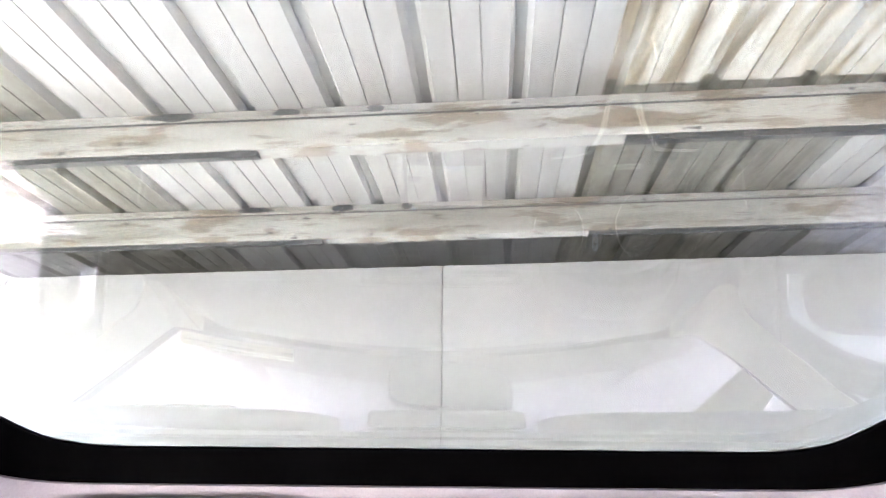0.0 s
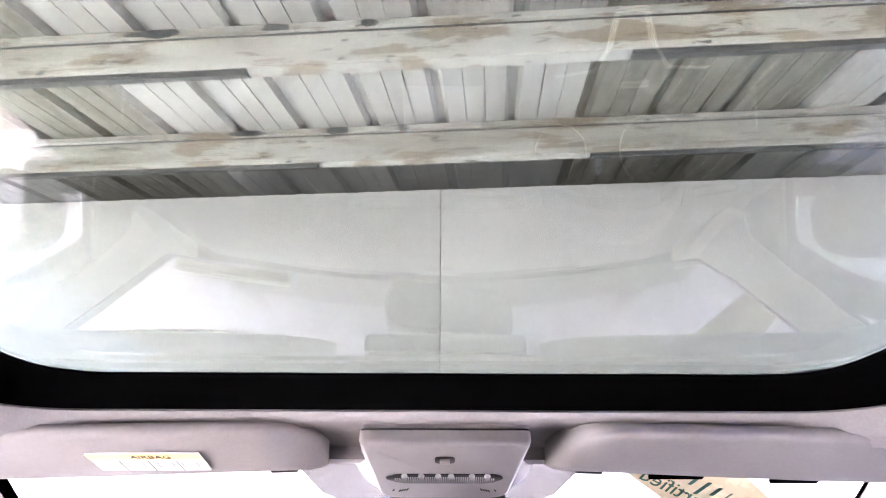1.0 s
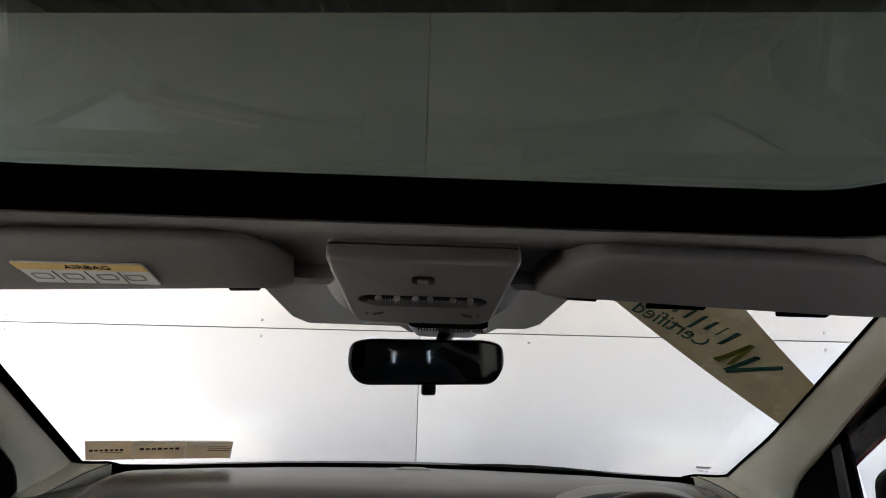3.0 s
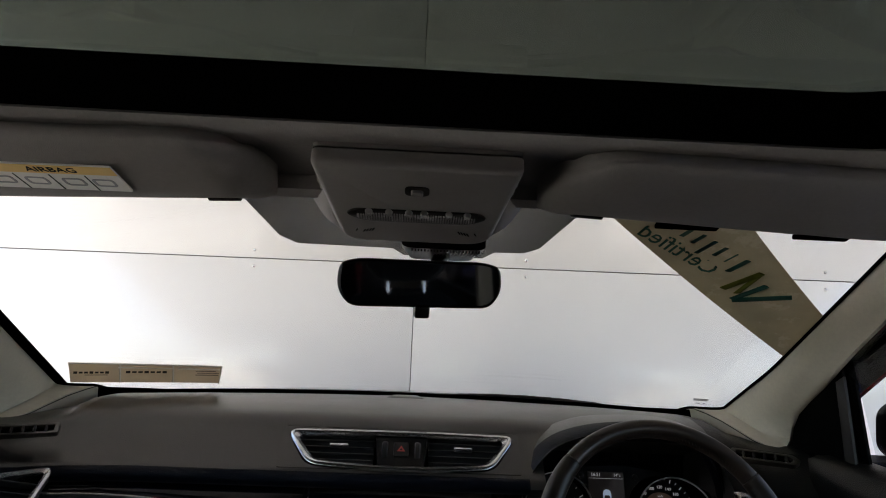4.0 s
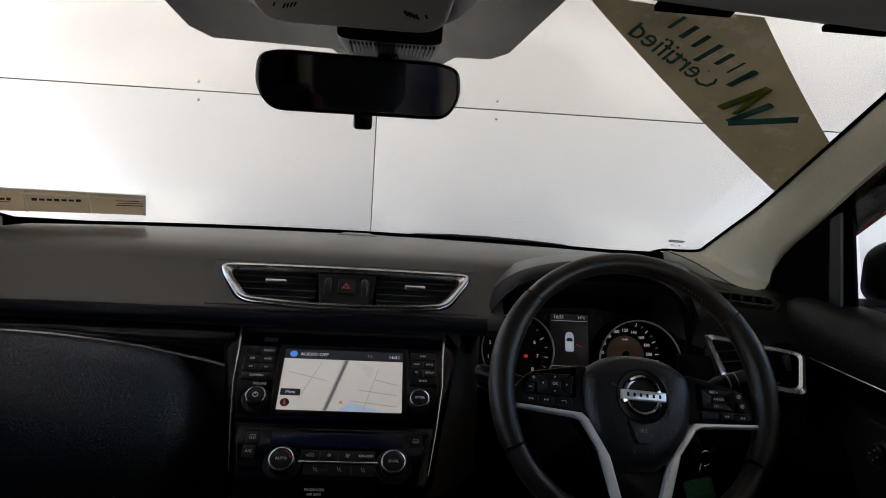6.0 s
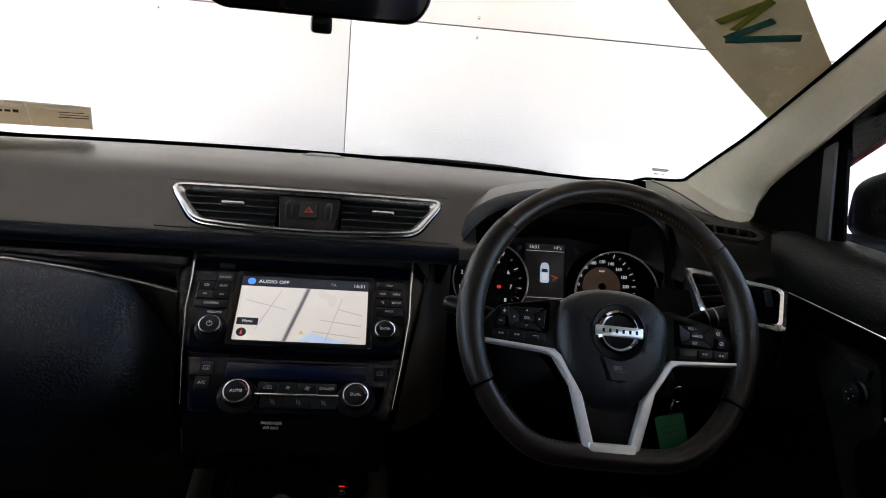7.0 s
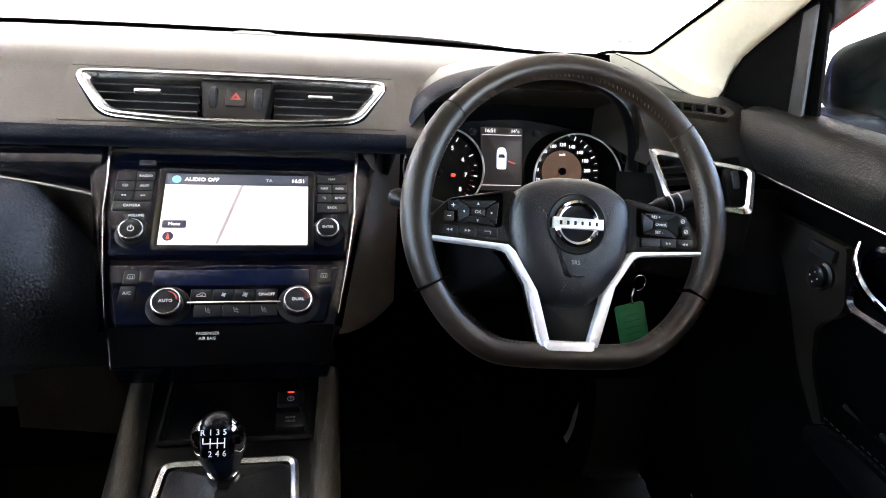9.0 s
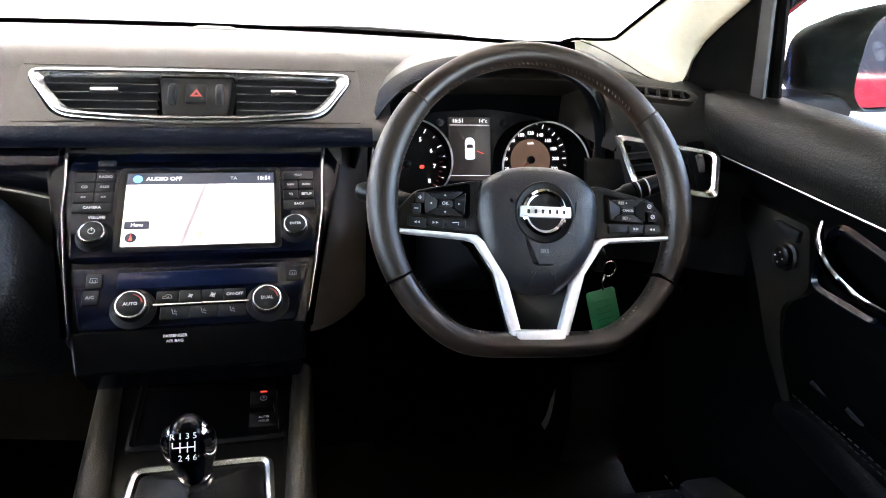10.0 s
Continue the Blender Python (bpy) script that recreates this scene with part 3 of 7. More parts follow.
OUTER = roof_outline(0.765, -0.75, 1.62, 0.05)


def liner_z(x, y):
    z = 1.484 - max(0, abs(x) - 0.45) * 0.22 - max(0, 1.0 - y) * 0.03
    k = max(0.0, min(1.0, (abs(x) - 0.115) / 0.03))
    low = -0.004 * min(1, max(0, y - 1.425) / 0.07) + 0.012 * min(1, max(0, y - 1.50) / 0.10)
    high = -0.006 * min(1, max(0, y - 1.415) / 0.02) + 0.022 * min(1, max(0, y - 1.435) / 0.05)
    return z + low * (1 - k) + high * k


loops = [lay(BAND, -0.027), lay(inset(BAND, 0.003), -0.032), [(x, y, glass_z(y) - 0.038) for x, y in inset(BAND, -0.003)]]
for k, d in ((0.0, -0.016), (0.0, -0.03)):
    loops.append([(x, y, min(glass_z(y) - 0.040, liner_z(x, y) + 0.006)) for x, y in inset(BAND, d)])
for f in (0.10, 0.22, 0.36, 0.55, 1.0):
    o = [(a[0] * (1 - f) + b[0] * f, a[1] * (1 - f) + b[1] * f) for a, b in zip(inset(BAND, -0.03), OUTER)]
    loops.append([(x, y, liner_z(x, y)) for x, y in o])
front = [(x, (min(sky_y(1.497, x) + 0.02, 1.612) if y > 1.3 else y), liner_z(x, y) - (0.0 if y > 1.3 else 0.02)) for x, y in OUTER]
loops.append(front)
loops.append([(x, y, z + (0.055 if y > 1.5 else 0.03)) for x, y, z in front])
bm = bmesh.new()
ring_loft(bm, loops)
part("headlining", bm, M_LINER, None, "grey cloth headlining round the glass roof opening", kind="structure", category="ceiling", sharp=60)

# windscreen
ws = thing("windscreen", "curved clear windscreen with a black edge", "windscreen")
ZS = [1.045 + 0.52 * k / 12 for k in range(13)]
XS = [-0.76 + 1.52 * k / 20 for k in range(21)]
rows = [[(x, sky_y(z, x), z) for x in XS] for z in ZS]
pane = part("pane", sheet(rows, 0.005, (0, 0.53, 0.85)), G_SCREEN, ws)
pane.visible_shadow = False


def on_screen(x, z, off=0.002):
    return Vector((x, sky_y(z, x) - off * 0.53, z - off * 0.85))


def screen_strip(edge, width_fn, mat, label="", name="printed_edge"):
    a, b = [], []
    for p, q in zip(edge, width_fn):
        a.append(on_screen(*p)), b.append(on_screen(*q))
    rows = [[a[i], b[i]] for i in range(len(a))]
    return part(name, sheet(rows, 0.0008, (0, -0.53, -0.85)), mat, ws, label)


for s in (-1, 1):
    zs = [1.085 + k * 0.03 for k in range(14)]
    screen_strip([(s * 0.722, z) for z in zs], [(s * 0.758, z) for z in zs], M_MATT)
xs = [-0.75 + 0.05 * k for k in range(31)]
screen_strip([(x, 1.088 + 0.012 * max(0, abs(x) - 0.55) / 0.2) for x in xs], [(x, 1.05) for x in xs], M_MATT)
# dotted patch behind the mirror
dots = [(-0.275, 1.472), (-0.222, 1.412), (-0.195, 1.402), (-0.03, 1.402), (-0.01, 1.392), (0.13, 1.392), (0.15, 1.402), (0.20, 1.402), (0.225, 1.41), (0.285, 1.472)]
bm = bmesh.new()
rows = []
for x, z in dots:
    rows.append([on_screen(x, z + (1.555 - z) * k / 4, 0.003) for k in range(5)])
part("dotted_patch", sheet(rows, 0.0008, (0, -0.53, -0.85)), M_DOTS, ws, "grey dotted printed patch")

# A pillars: cream trim beside the screen, its foot flaring inwards over the end of the dash
def pillar(s):
    p = thing("pillar_trim", "cream moulded trim on the windscreen pillar", "pillar trim", "pillar trims")
    dx = 0.0 if s > 0 else 0.030

    def edge_x(z):
        return dx + 0.709 + (0.0155 - dx * 0.5) * min(1, max(0, z - 1.11) / 0.10)

    # along the pillar: height at the screen edge, then the rear edge beside the door seal (y, z)
    cover = [(1.510, 1.472, 1.440), (1.475, 1.545, 1.410), (1.420, 1.630, 1.360), (1.365, 1.715, 1.302), (1.310, 1.790, 1.256), (1.255, 1.850, 1.217), (1.205, 1.900, 1.181), (1.165, 1.946, 1.149), (1.140, 1.980, 1.122), (1.122, 2.000, 1.092), (1.110, 2.005, 1.068)]
    # along the foot: screen edge (x, z), then the line on the dash (x, y, z)
    foot = [(0.7055, 1.1065, 0.752, 1.994, 1.057), (0.700, 1.1045, 0.734, 1.987, 1.056), (0.692, 1.1030, 0.717, 2.003, 1.057), (0.684, 1.1022, 0.703, 2.030, 1.064), (0.675, 1.1015, 0.692, 2.070, 1.075), (0.666, 1.1010, 0.682, 2.120, 1.086), (0.656, 1.1005, 0.669, 2.165, 1.094), (0.648, 1.1000, 0.656, 2.195, 1.099)]
    ends = [(on_screen(s * edge_x(z), z, 0.004), Vector((s * (0.766 - 0.16 * max(0, zr - 1.18)), yr, zr)), 1.0) for z, yr, zr in cover]
    ends += [(on_screen(s * (fx + dx), fz, 0.004), Vector((s * (x + dx * 0.6), y, z)), 0.0) for fx, fz, x, y, z in foot]
    loops = []
    for a, b, k in ends:
        span = (b - a).length
        bulge = Vector((-s * 0.085, -0.06, -0.02)) * k + Vector((-s * 0.02, -0.04, 0.0)) * (1 - k)
        lp = [a + Vector((0, 0.004, 0))]
        for q in range(11):
            u = q / 10
            lp.append(a.lerp(b, u) + bulge * (4 * u * (1 - u)) * span)
        lp += [b + Vector((s * 0.010, 0.004, 0)) * k + Vector((s * 0.002, 0.006, -0.030)) * (1 - k)]
        lp += [(a + b) / 2 + Vector((s * 0.05, 0.03, 0.01)) * k + Vector((s * 0.006, 0.012, -0.040)) * (1 - k)]
        loops.append(lp)
    bm = bmesh.new()
    ring_loft(bm, loops, cap0=True, cap1=True)
    part("cover", bm, M_CREAM, p, sharp=50)
    part("foot_seam", tube([e[1] + Vector((-s * 0.001, -0.001, -0.003)) for e in ends[10:]], 0.0010, 6), M_HOOD, p, "dark joint at the foot of the trim")
    # black line of the screen's printed border beside the trim
    line = [e[0] + Vector((-s * 0.0022 * e[2], -0.002, 0.002)) for e in ends] + [on_screen(s * (0.640 + dx), 1.0992, 0.004), on_screen(s * (0.630 + dx), 1.094, 0.004)]
    part("screen_edge", tube(spline(line, 3), 0.0030, 8), M_MATT, p, "black screen edge")
    return p


for s in (-1, 1):
    pillar(s)


# ---- dashboard ----
dash = thing("dashboard", "black soft-touch dashboard with grained pad and dark lower panels", "dashboard")


def pad_profile(x):
    """Section of the pad in y and z, from the screen down over the edge to its underside."""
    a = abs(x)
    back = sky_y(1.075, x) - 0.012
    sweep = 0.0 if a < 0.45 else (a - 0.45) ** 2 * 0.9
    rec = 0.045 if a < 0.2235 else 0.0
    fy, fz = 2.024, 1.051
    ey, ez = 1.951, 0.998
    p = [(back, 1.066), (back - 0.03, 1.078), (back - 0.05, 1.0785), (back - 0.056, 1.083), ((back + fy) / 2, 1.086), (fy + 0.055, 1.078), (fy + 0.02, 1.067), (fy + 0.004, 1.056)]
    p += [(fy + rec * 0.59, fz - rec * 0.81), (ey + rec * 0.59, ez - rec * 0.81)]
    deep = 2.16 if 0.270 < x < 0.610 else 1.6
    p += [(ey - 0.005, ez - 0.003), (ey - 0.014, ez - 0.012), (ey - 0.018, ez - 0.024), (ey - 0.010, ez - 0.036), (ey + 0.03, ez - 0.04), (back, 0.955)]
    k = max(0.0, min(1.0, (a - 0.625) / 0.06))
    k = k * k * (3 - 2 * k)     # the top falls away towards the doors
    p = [(y, 1.050 + (z - 1.050) * (1 - 0.72 * k) if z > 1.052 else z) for y, z in p]
    return [(x, max(y - (sweep if y < back - 0.06 else 0), deep if z < 1.05 else 1.6), z) for y, z in p]


xs = sorted([-0.765 + 0.0425 * k for k in range(37)] + [-0.2240, -0.2232, 0.2232, 0.2240, 0.2695, 0.2705, 0.6095, 0.6105, -0.62, 0.635, 0.65, 0.69, -0.635, -0.65, -0.69])
for name, x0, x1, mat, label in (("pad", -0.6201, 0.6106, M_DASH, "grained soft black pad"), ("pad_end", 0.6105, 0.80, M_HOOD, "black grained end of the pad"), ("pad_end", -0.80, -0.62, M_DASH, "black grained end of the pad")):
    bm = bmesh.new()
    ring_loft(bm, [pad_profile(x) for x in xs if x0 <= x <= x1], cap0=True, cap1=True)
    part(name, bm, mat, dash, label, sharp=30)

# centre air vent
VENT = basis((0, 1.9875, 1.0245), (0, 0.806, 0.592), (0, -0.592, 0.806))


def bowed(top, bottom, half_t, half_b, bow_t, bow_b, r):
    """A wide vent outline, counter-clockwise, with bowed long edges."""
    n = 8
    pts = []
    for k in range(n + 1):
        t = -1 + 2 * k / n
        pts.append((half_b * t, bottom - bow_b * (1 - t * t)))
    for k in range(n + 1):
        t = 1 - 2 * k / n
        pts.append((half_t * t, top + bow_t * (1 - t * t)))
    return rounded(pts, [r if i in (0, n, n + 1, 2 * n + 1) else 0.0005 for i in range(len(pts))], 5)


V_OUT = bowed(0.0385, -0.0405, 0.2225, 0.172, 0.003, 0.011, 0.026)
V_IN = bowed(0.0305, -0.0305, 0.204, 0.160, 0.003, 0.009, 0.022)
V_SUR = bowed(0.0495, -0.0500, 0.2275, 0.2275, 0.0, 0.0, 0.006)
V_LINE = bowed(0.0425, -0.0430, 0.2252, 0.176, 0.003, 0.011, 0.027)
part("vent_surround", bezel(V_SUR, V_LINE, -0.02, 0.0022, 0.0004, VENT), M_DASH, dash)
# matt black ring drawn as the shade in the gap round the vent
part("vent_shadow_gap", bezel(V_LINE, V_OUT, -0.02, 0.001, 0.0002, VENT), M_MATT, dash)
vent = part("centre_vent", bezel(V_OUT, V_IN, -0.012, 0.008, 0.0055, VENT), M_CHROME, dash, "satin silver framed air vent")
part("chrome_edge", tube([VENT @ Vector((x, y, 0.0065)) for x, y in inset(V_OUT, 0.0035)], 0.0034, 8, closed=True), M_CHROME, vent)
# lightless black floor gives the vent its inner shade
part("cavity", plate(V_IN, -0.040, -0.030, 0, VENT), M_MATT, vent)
for s in (-1, 1):
    for k in range(4):
        v = 0.0225 - k * 0.0152
        half = 0.195 - (0.0225 - v) * 0.5
        part("slat", box(half - 0.052, 0.0028, 0.016, (s * (0.052 + half) / 2, v, -0.012), 0.0008, VENT), M_SLAT, vent)
    part("vane", box(0.002, 0.05, 0.01, (s * 0.12, 0.002, -0.022), 0, VENT), M_BLACK, vent)
    part("tab", box(0.036, 0.006, 0.010, (s * 0.118, 0.004, 0.002), 0.002, VENT), M_CHROME, vent, "silver vent tab")
pod = part("switch_pod", plate(rounded([(-0.042, -0.038), (0.042, -0.038), (0.050, 0.031), (-0.050, 0.031)], 0.004, 3), -0.03, 0.001, 0.002, VENT), M_BLACK, vent)
part("hazard_switch", plate(rect(0.028, 0.034, 0.003), 0.0, 0.004, 0.0015, VENT), M_BUTTON, vent, "black hazard switch with a red triangle")
tri = [(-0.008, -0.006), (0.008, -0.006), (0.0, 0.008)]
part("hazard_triangle", bezel(tri, inset(tri, 0.0028), 0.0038, 0.0045, 0.0001, VENT), M_RED, vent)
for s in (-1, 1):
    part("thumbwheel", lathe([(0.001, -0.0055), (0.022, -0.0055), (0.0245, -0.0035), (0.025, 0.0), (0.0245, 0.0035), (0.022, 0.0055), (0.001, 0.0055)], 28, VENT @ pose(s * 0.0310, 0, -0.0135) @ pose(0, 0, 0, 0, 90, 0), cap0=False, cap1=False), M_BUTTON, vent)
# dark leather lip under the pad
lipx = [-0.76 + 0.05 * k for k in range(21)]
rows = []
for x in lipx:
    sw = 0.0 if abs(x) < 0.45 else (abs(x) - 0.45) ** 2 * 0.9
    rows.append([(x, y - sw, z) for y, z in ((1.948, 0.9935), (1.940, 0.990), (1.9335, 0.984), (1.9310, 0.976), (1.936, 0.9655), (1.952, 0.9625))])
part("leather_lip", sheet(rows, 0.006, (0, 0.7, 0.3)), M_LIP, dash, "navy black leather lip", sharp=60)
bm = bmesh.new()
for k in range(150):
    x = -0.74 + k * 0.0064
    sw = 0.0 if abs(x) < 0.45 else (abs(x) - 0.45) ** 2 * 0.9
    tube([(x, 1.939 - sw, 0.9908), (x + 0.004, 1.939 - sw, 0.9908)], 0.0006, 4, bm=bm)
part("lip_stitching", bm, M_LIP, dash)
# demister slots and light sensor along the screen
for x0, x1 in ((-0.42, -0.06), (0.06, 0.40)):
    n = 8
    rows = [[(x0 + (x1 - x0) * k / n, sky_y(1.075, x0 + (x1 - x0) * k / n) - d, 1.0835) for k in range(n + 1)] for d in (0.052, 0.074)]
    part("demister_slot", sheet(rows, 0.006), M_MATT, dash, "black demister slot")
part("light_sensor", plate(rounded([(-0.05, -0.02), (0.05, -0.02), (0.03, 0.02), (-0.03, 0.02)], 0.012, 4), 0, 0.0065, 0.005, pose(0.0, 2.295, 1.080, 4)), M_SENSOR, dash)

# centre stack
STACK = basis((0.003, 1.849, 0.871), (0, 0.795, 0.607), (0, -0.607, 0.795))
stack = thing("centre_stack", "gloss black centre stack with map screen and climate controls", "centre console")
S_TOP, S_SPLIT, S_BOT = 0.131, -0.041, -0.182


def side(v):
    """Half width of the stack at height v."""
    return 0.133 + (v + 0.145) * (0.195 - 0.133) / 0.284


part("fascia", plate(rounded([(-side(S_BOT), S_BOT), (side(S_BOT), S_BOT), (side(0.139), 0.139), (-side(0.139), 0.139)], 0.004, 3), -0.05, -0.002, 0.002, STACK), M_PIANO, stack, "gloss black fascia")
for s in (-1, 1):
    o = [(s * (side(0.139) + 0.003), 0.141), (s * (side(0.139) - 0.028), 0.141), (s * (side(0.02) - 0.012), 0.03), (s * (side(-0.12) - 0.002), -0.12), (s * (side(-0.145) + 0.004), -0.145), (s * (side(0.0) + 0.004), 0.0)]
    o = o[::-1] if s > 0 else o
    area = sum(o[i - 1][0] * o[i][1] - o[i][0] * o[i - 1][1] for i in range(len(o)))
    o = o if area > 0 else o[::-1]
    trim = part("side_trim", plate(rounded(o, 0.006, 3), -0.02, 0.009, 0.005, STACK), M_PIANO, stack, "gloss black trim strip")
    line = [(s * (side(0.139) - 0.027), 0.139), (s * (side(0.085) - 0.020), 0.085), (s * (side(0.03) - 0.010), 0.03), (s * (side(-0.05) - 0.004), -0.05), (s * (side(-0.12) - 0.001), -0.12)]
    part("trim_edge", tube([STACK @ Vector((x, y, 0.0085)) for x, y in line], [0.0026, 0.0020, 0.0014, 0.0009, 0.0006], 6), M_CHROME, trim, "bright edge of the trim")
    part("trim_corner", plate(rounded([(s * (side(0.139) - (0.003 if s > 0 else 0.024)), 0.100 if s > 0 else 0.141), (s * (side(0.139) - 0.001), 0.141), (s * (side(0.139) - 0.026), 0.141)][::1] if s > 0 else [(s * (side(0.139) - 0.001), 0.141), (s * (side(0.105) - 0.001), 0.105), (s * (side(0.139) - 0.026), 0.141)], 0.003, 3), 0.0088, 0.0098, 0.0006, STACK), M_TOPTRIM, trim, "brown-grey polished corner")
part("top_trim", plate(rounded([(-0.178, 0.1295), (0.178, 0.1295), (0.186, 0.150), (-0.186, 0.150)], 0.004, 3), -0.01, 0.0045, 0.003, STACK), M_TOPTRIM, stack, "brown-grey gloss top strip")
unit = part("head_unit", plate(rounded([(-0.150, -0.036), (0.150, -0.036), (0.172, 0.100), (0.150, 0.128), (-0.150, 0.128), (-0.172, 0.100)], 0.012, 4), -0.03, 0.006, 0.005, STACK), M_FASCIA, stack, "gloss black head unit")
part("disc_slot", plate(rect(0.235, 0.006, 0.002, 0, 0.108), 0.004, 0.0068, 0.0006, STACK), M_MATT, unit)
part("eject_button", plate(rect(0.022, 0.009, 0.002, -0.116, 0.109), 0.004, 0.009, 0.001, STACK), M_BUTTON, unit)
part("display_frame", bezel(rect(0.205, 0.128, 0.006, 0.004, 0.0372), rect(0.188, 0.113, 0.002, 0.004, 0.0372), 0.0, 0.0085, 0.001, STACK), M_BLACK, unit)
SX, SW, ST, SB = 0.004, 0.188, 0.0934, -0.0190
part("map_display", plate(rect(SW, 0.094, 0, SX, SB + 0.047), 0.004, 0.0064, 0, STACK), M_SCREEN, unit, "lit map display")
part("title_bar", plate(rect(SW, 0.0185, 0, SX, ST - 0.0092), 0.004, 0.0064, 0, STACK), M_SCREENBAR, unit)
AT = lambda u, v, w=0.0066: STACK @ pose(u, v, w)
lettering("AUDIO OFF", 0.0085, M_LITWHITE, AT(-0.066, 0.0838), unit, align="LEFT")
lettering("16:51", 0.0085, M_LITWHITE, AT(0.094, 0.0838), unit, align="RIGHT")
lettering("TA", 0.007, M_PRINTDIM, AT(0.045, 0.0838), unit)
part("source_icon", lathe([(0.0058, 0), (0.0058, 0.0006)], 20, AT(-0.0765, 0.0838, 0.0064)), M_LITBLUE, unit)
for dx in (0.0, 0.006):
    part("map_road", plate([(-0.022 + dx, SB + 0.001), (-0.0205 + dx, SB + 0.001), (0.0065 + dx, 0.0745), (0.005 + dx, 0.0745)], 0.006, 0.0067, 0, STACK), M_MAPLINE, unit)
part("map_road", plate([(-0.020, SB + 0.001), (-0.016, SB + 0.001), (0.011, 0.0745), (0.007, 0.0745)], 0.006, 0.00665, 0, STACK), M_ROADGREY, unit)
for a, b, c, d in ((0.03, 0.02, 0.09, 0.012), (0.02, 0.0, 0.09, -0.008), (-0.08, 0.05, -0.02, 0.035), (0.04, -0.015, 0.06, 0.06), (-0.06, 0.0, -0.03, 0.07), (0.055, 0.04, 0.092, 0.03)):
    dv = Vector((c - a, d - b)).normalized() * 0.0005
    part("map_street", plate([(a + dv.y, b - dv.x), (c + dv.y, d - dv.x), (c - dv.y, d + dv.x), (a - dv.y, b + dv.x)], 0.006, 0.00662, 0, STACK), M_MAPLINE, unit)
part("map_water", plate([(0.0, SB + 0.001), (0.085, SB + 0.001), (0.05, SB + 0.007), (0.02, SB + 0.016)], 0.006, 0.0066, 0, STACK), M_MAPWATER, unit)
part("menu_key", plate(rect(0.030, 0.012, 0.002, -0.0725, 0.0125), 0.006, 0.0068, 0, STACK), M_SCREENBAR, unit)
lettering("Menu", 0.0065, M_LITWHITE, AT(-0.0725, 0.0125, 0.0069), unit)
part("compass", lathe([(0.007, 0), (0.007, 0.0006)], 20, AT(-0.0785, -0.006, 0.0064)), M_SCREENBAR, unit)
part("compass_needle", plate([(-0.002, -0.004), (0.002, -0.004), (0.0, 0.005)], 0, 0.0003, 0, AT(-0.0785, -0.006, 0.0071)), M_LITRED, unit)
part("position_mark", plate([(-0.004, -0.003), (0.0, -0.0005), (0.004, -0.003), (0.0, 0.005)], 0, 0.0003, 0, AT(0.005, -0.004, 0.0067)), M_YELLOW, unit)


def key_button(cx, cy, w, h, text, parent, size=0.0055, mat=M_PRINT, frame_m=STACK, base=0.005):
    b = part("button", plate(rect(w, h, 0.0015, cx, cy, 3), base, base + 0.0035, 0.001, frame_m), M_BUTTON, parent)
    if text:
        lettering(text, size, mat, frame_m @ pose(cx, cy, base + 0.0037), b)
    return b


for i, (l, r) in enumerate((("", "RADIO"), ("CD", "AUX"), ("<<", ">>"))):
    v = 0.0868 - i * 0.0158
    key_button(-0.1395, v, 0.024, 0.0148, l, unit)
    key_button(-0.1155, v, 0.0225, 0.0148, r, unit)
key_button(-0.1275, 0.0394, 0.0475, 0.0135, "CAMERA", unit)
for i, names in enumerate((("MAP",), ("NAV", "INFO"), ("*/)", "SETUP"), ("BACK",))):
    v = 0.0868 - i * 0.0158
    for j, tx in enumerate(names):
        w = 0.041 if len(names) == 1 else 0.0198
        key_button(0.131 + (0 if len(names) == 1 else (-0.0105 + 0.021 * j)), v, w, 0.0145, tx, unit, 0.005)


def knob(cx, cy, r, h, text, parent, label, frame_m=STACK):
    m = frame_m @ pose(cx, cy, 0.004)
    k = part("knob", lathe([(r * 1.42, 0), (r * 1.40, 0.002), (r * 1.2, 0.0035), (r, 0.004), (r * 0.97, h * 0.9), (r * 0.92, h), (r * 0.7, h)], 36, m), M_BLACK, parent, label)
    part("knob_ring", lathe([(r * 0.83, h - 0.001), (r * 0.845, h + 0.0008), (r * 0.88, h + 0.0013), (r * 0.92, h + 0.0010), (r * 0.955, h - 0.0008), (r * 0.965, h - 0.002)], 36, m, cap0=False, cap1=False), M_CHROME, k)
    part("knob_cap", lathe([(r * 0.82, h - 0.002), (r * 0.80, h + 0.0004), (r * 0.66, h + 0.0010)], 36, m), M_BUTTON, k)
    if text:
        lettering(text, r * 0.31, M_PRINT, m @ pose(0, 0, h + 0.0014), k)
    return k


kv = knob(-0.121, -0.002, 0.0158, 0.014, "", unit, "volume knob with silver ring")
part("power_mark", bezel(circle(0.0042, 16), circle(0.0034, 16), 0, 0.0003, 0.0001, STACK @ pose(-0.121, -0.002, 0.0192)), M_PRINT, kv)
part("power_mark", plate(rect(0.0009, 0.005), 0, 0.0003, 0, STACK @ pose(-0.121, 0.001, 0.0192)), M_PRINT, kv)
knob(0.125, 0.002, 0.0158, 0.014, "ENTER", unit, "enter knob with silver ring")
lettering("VOLUME", 0.0052, M_PRINT, AT(-0.121, 0.0255, 0.0063), unit)

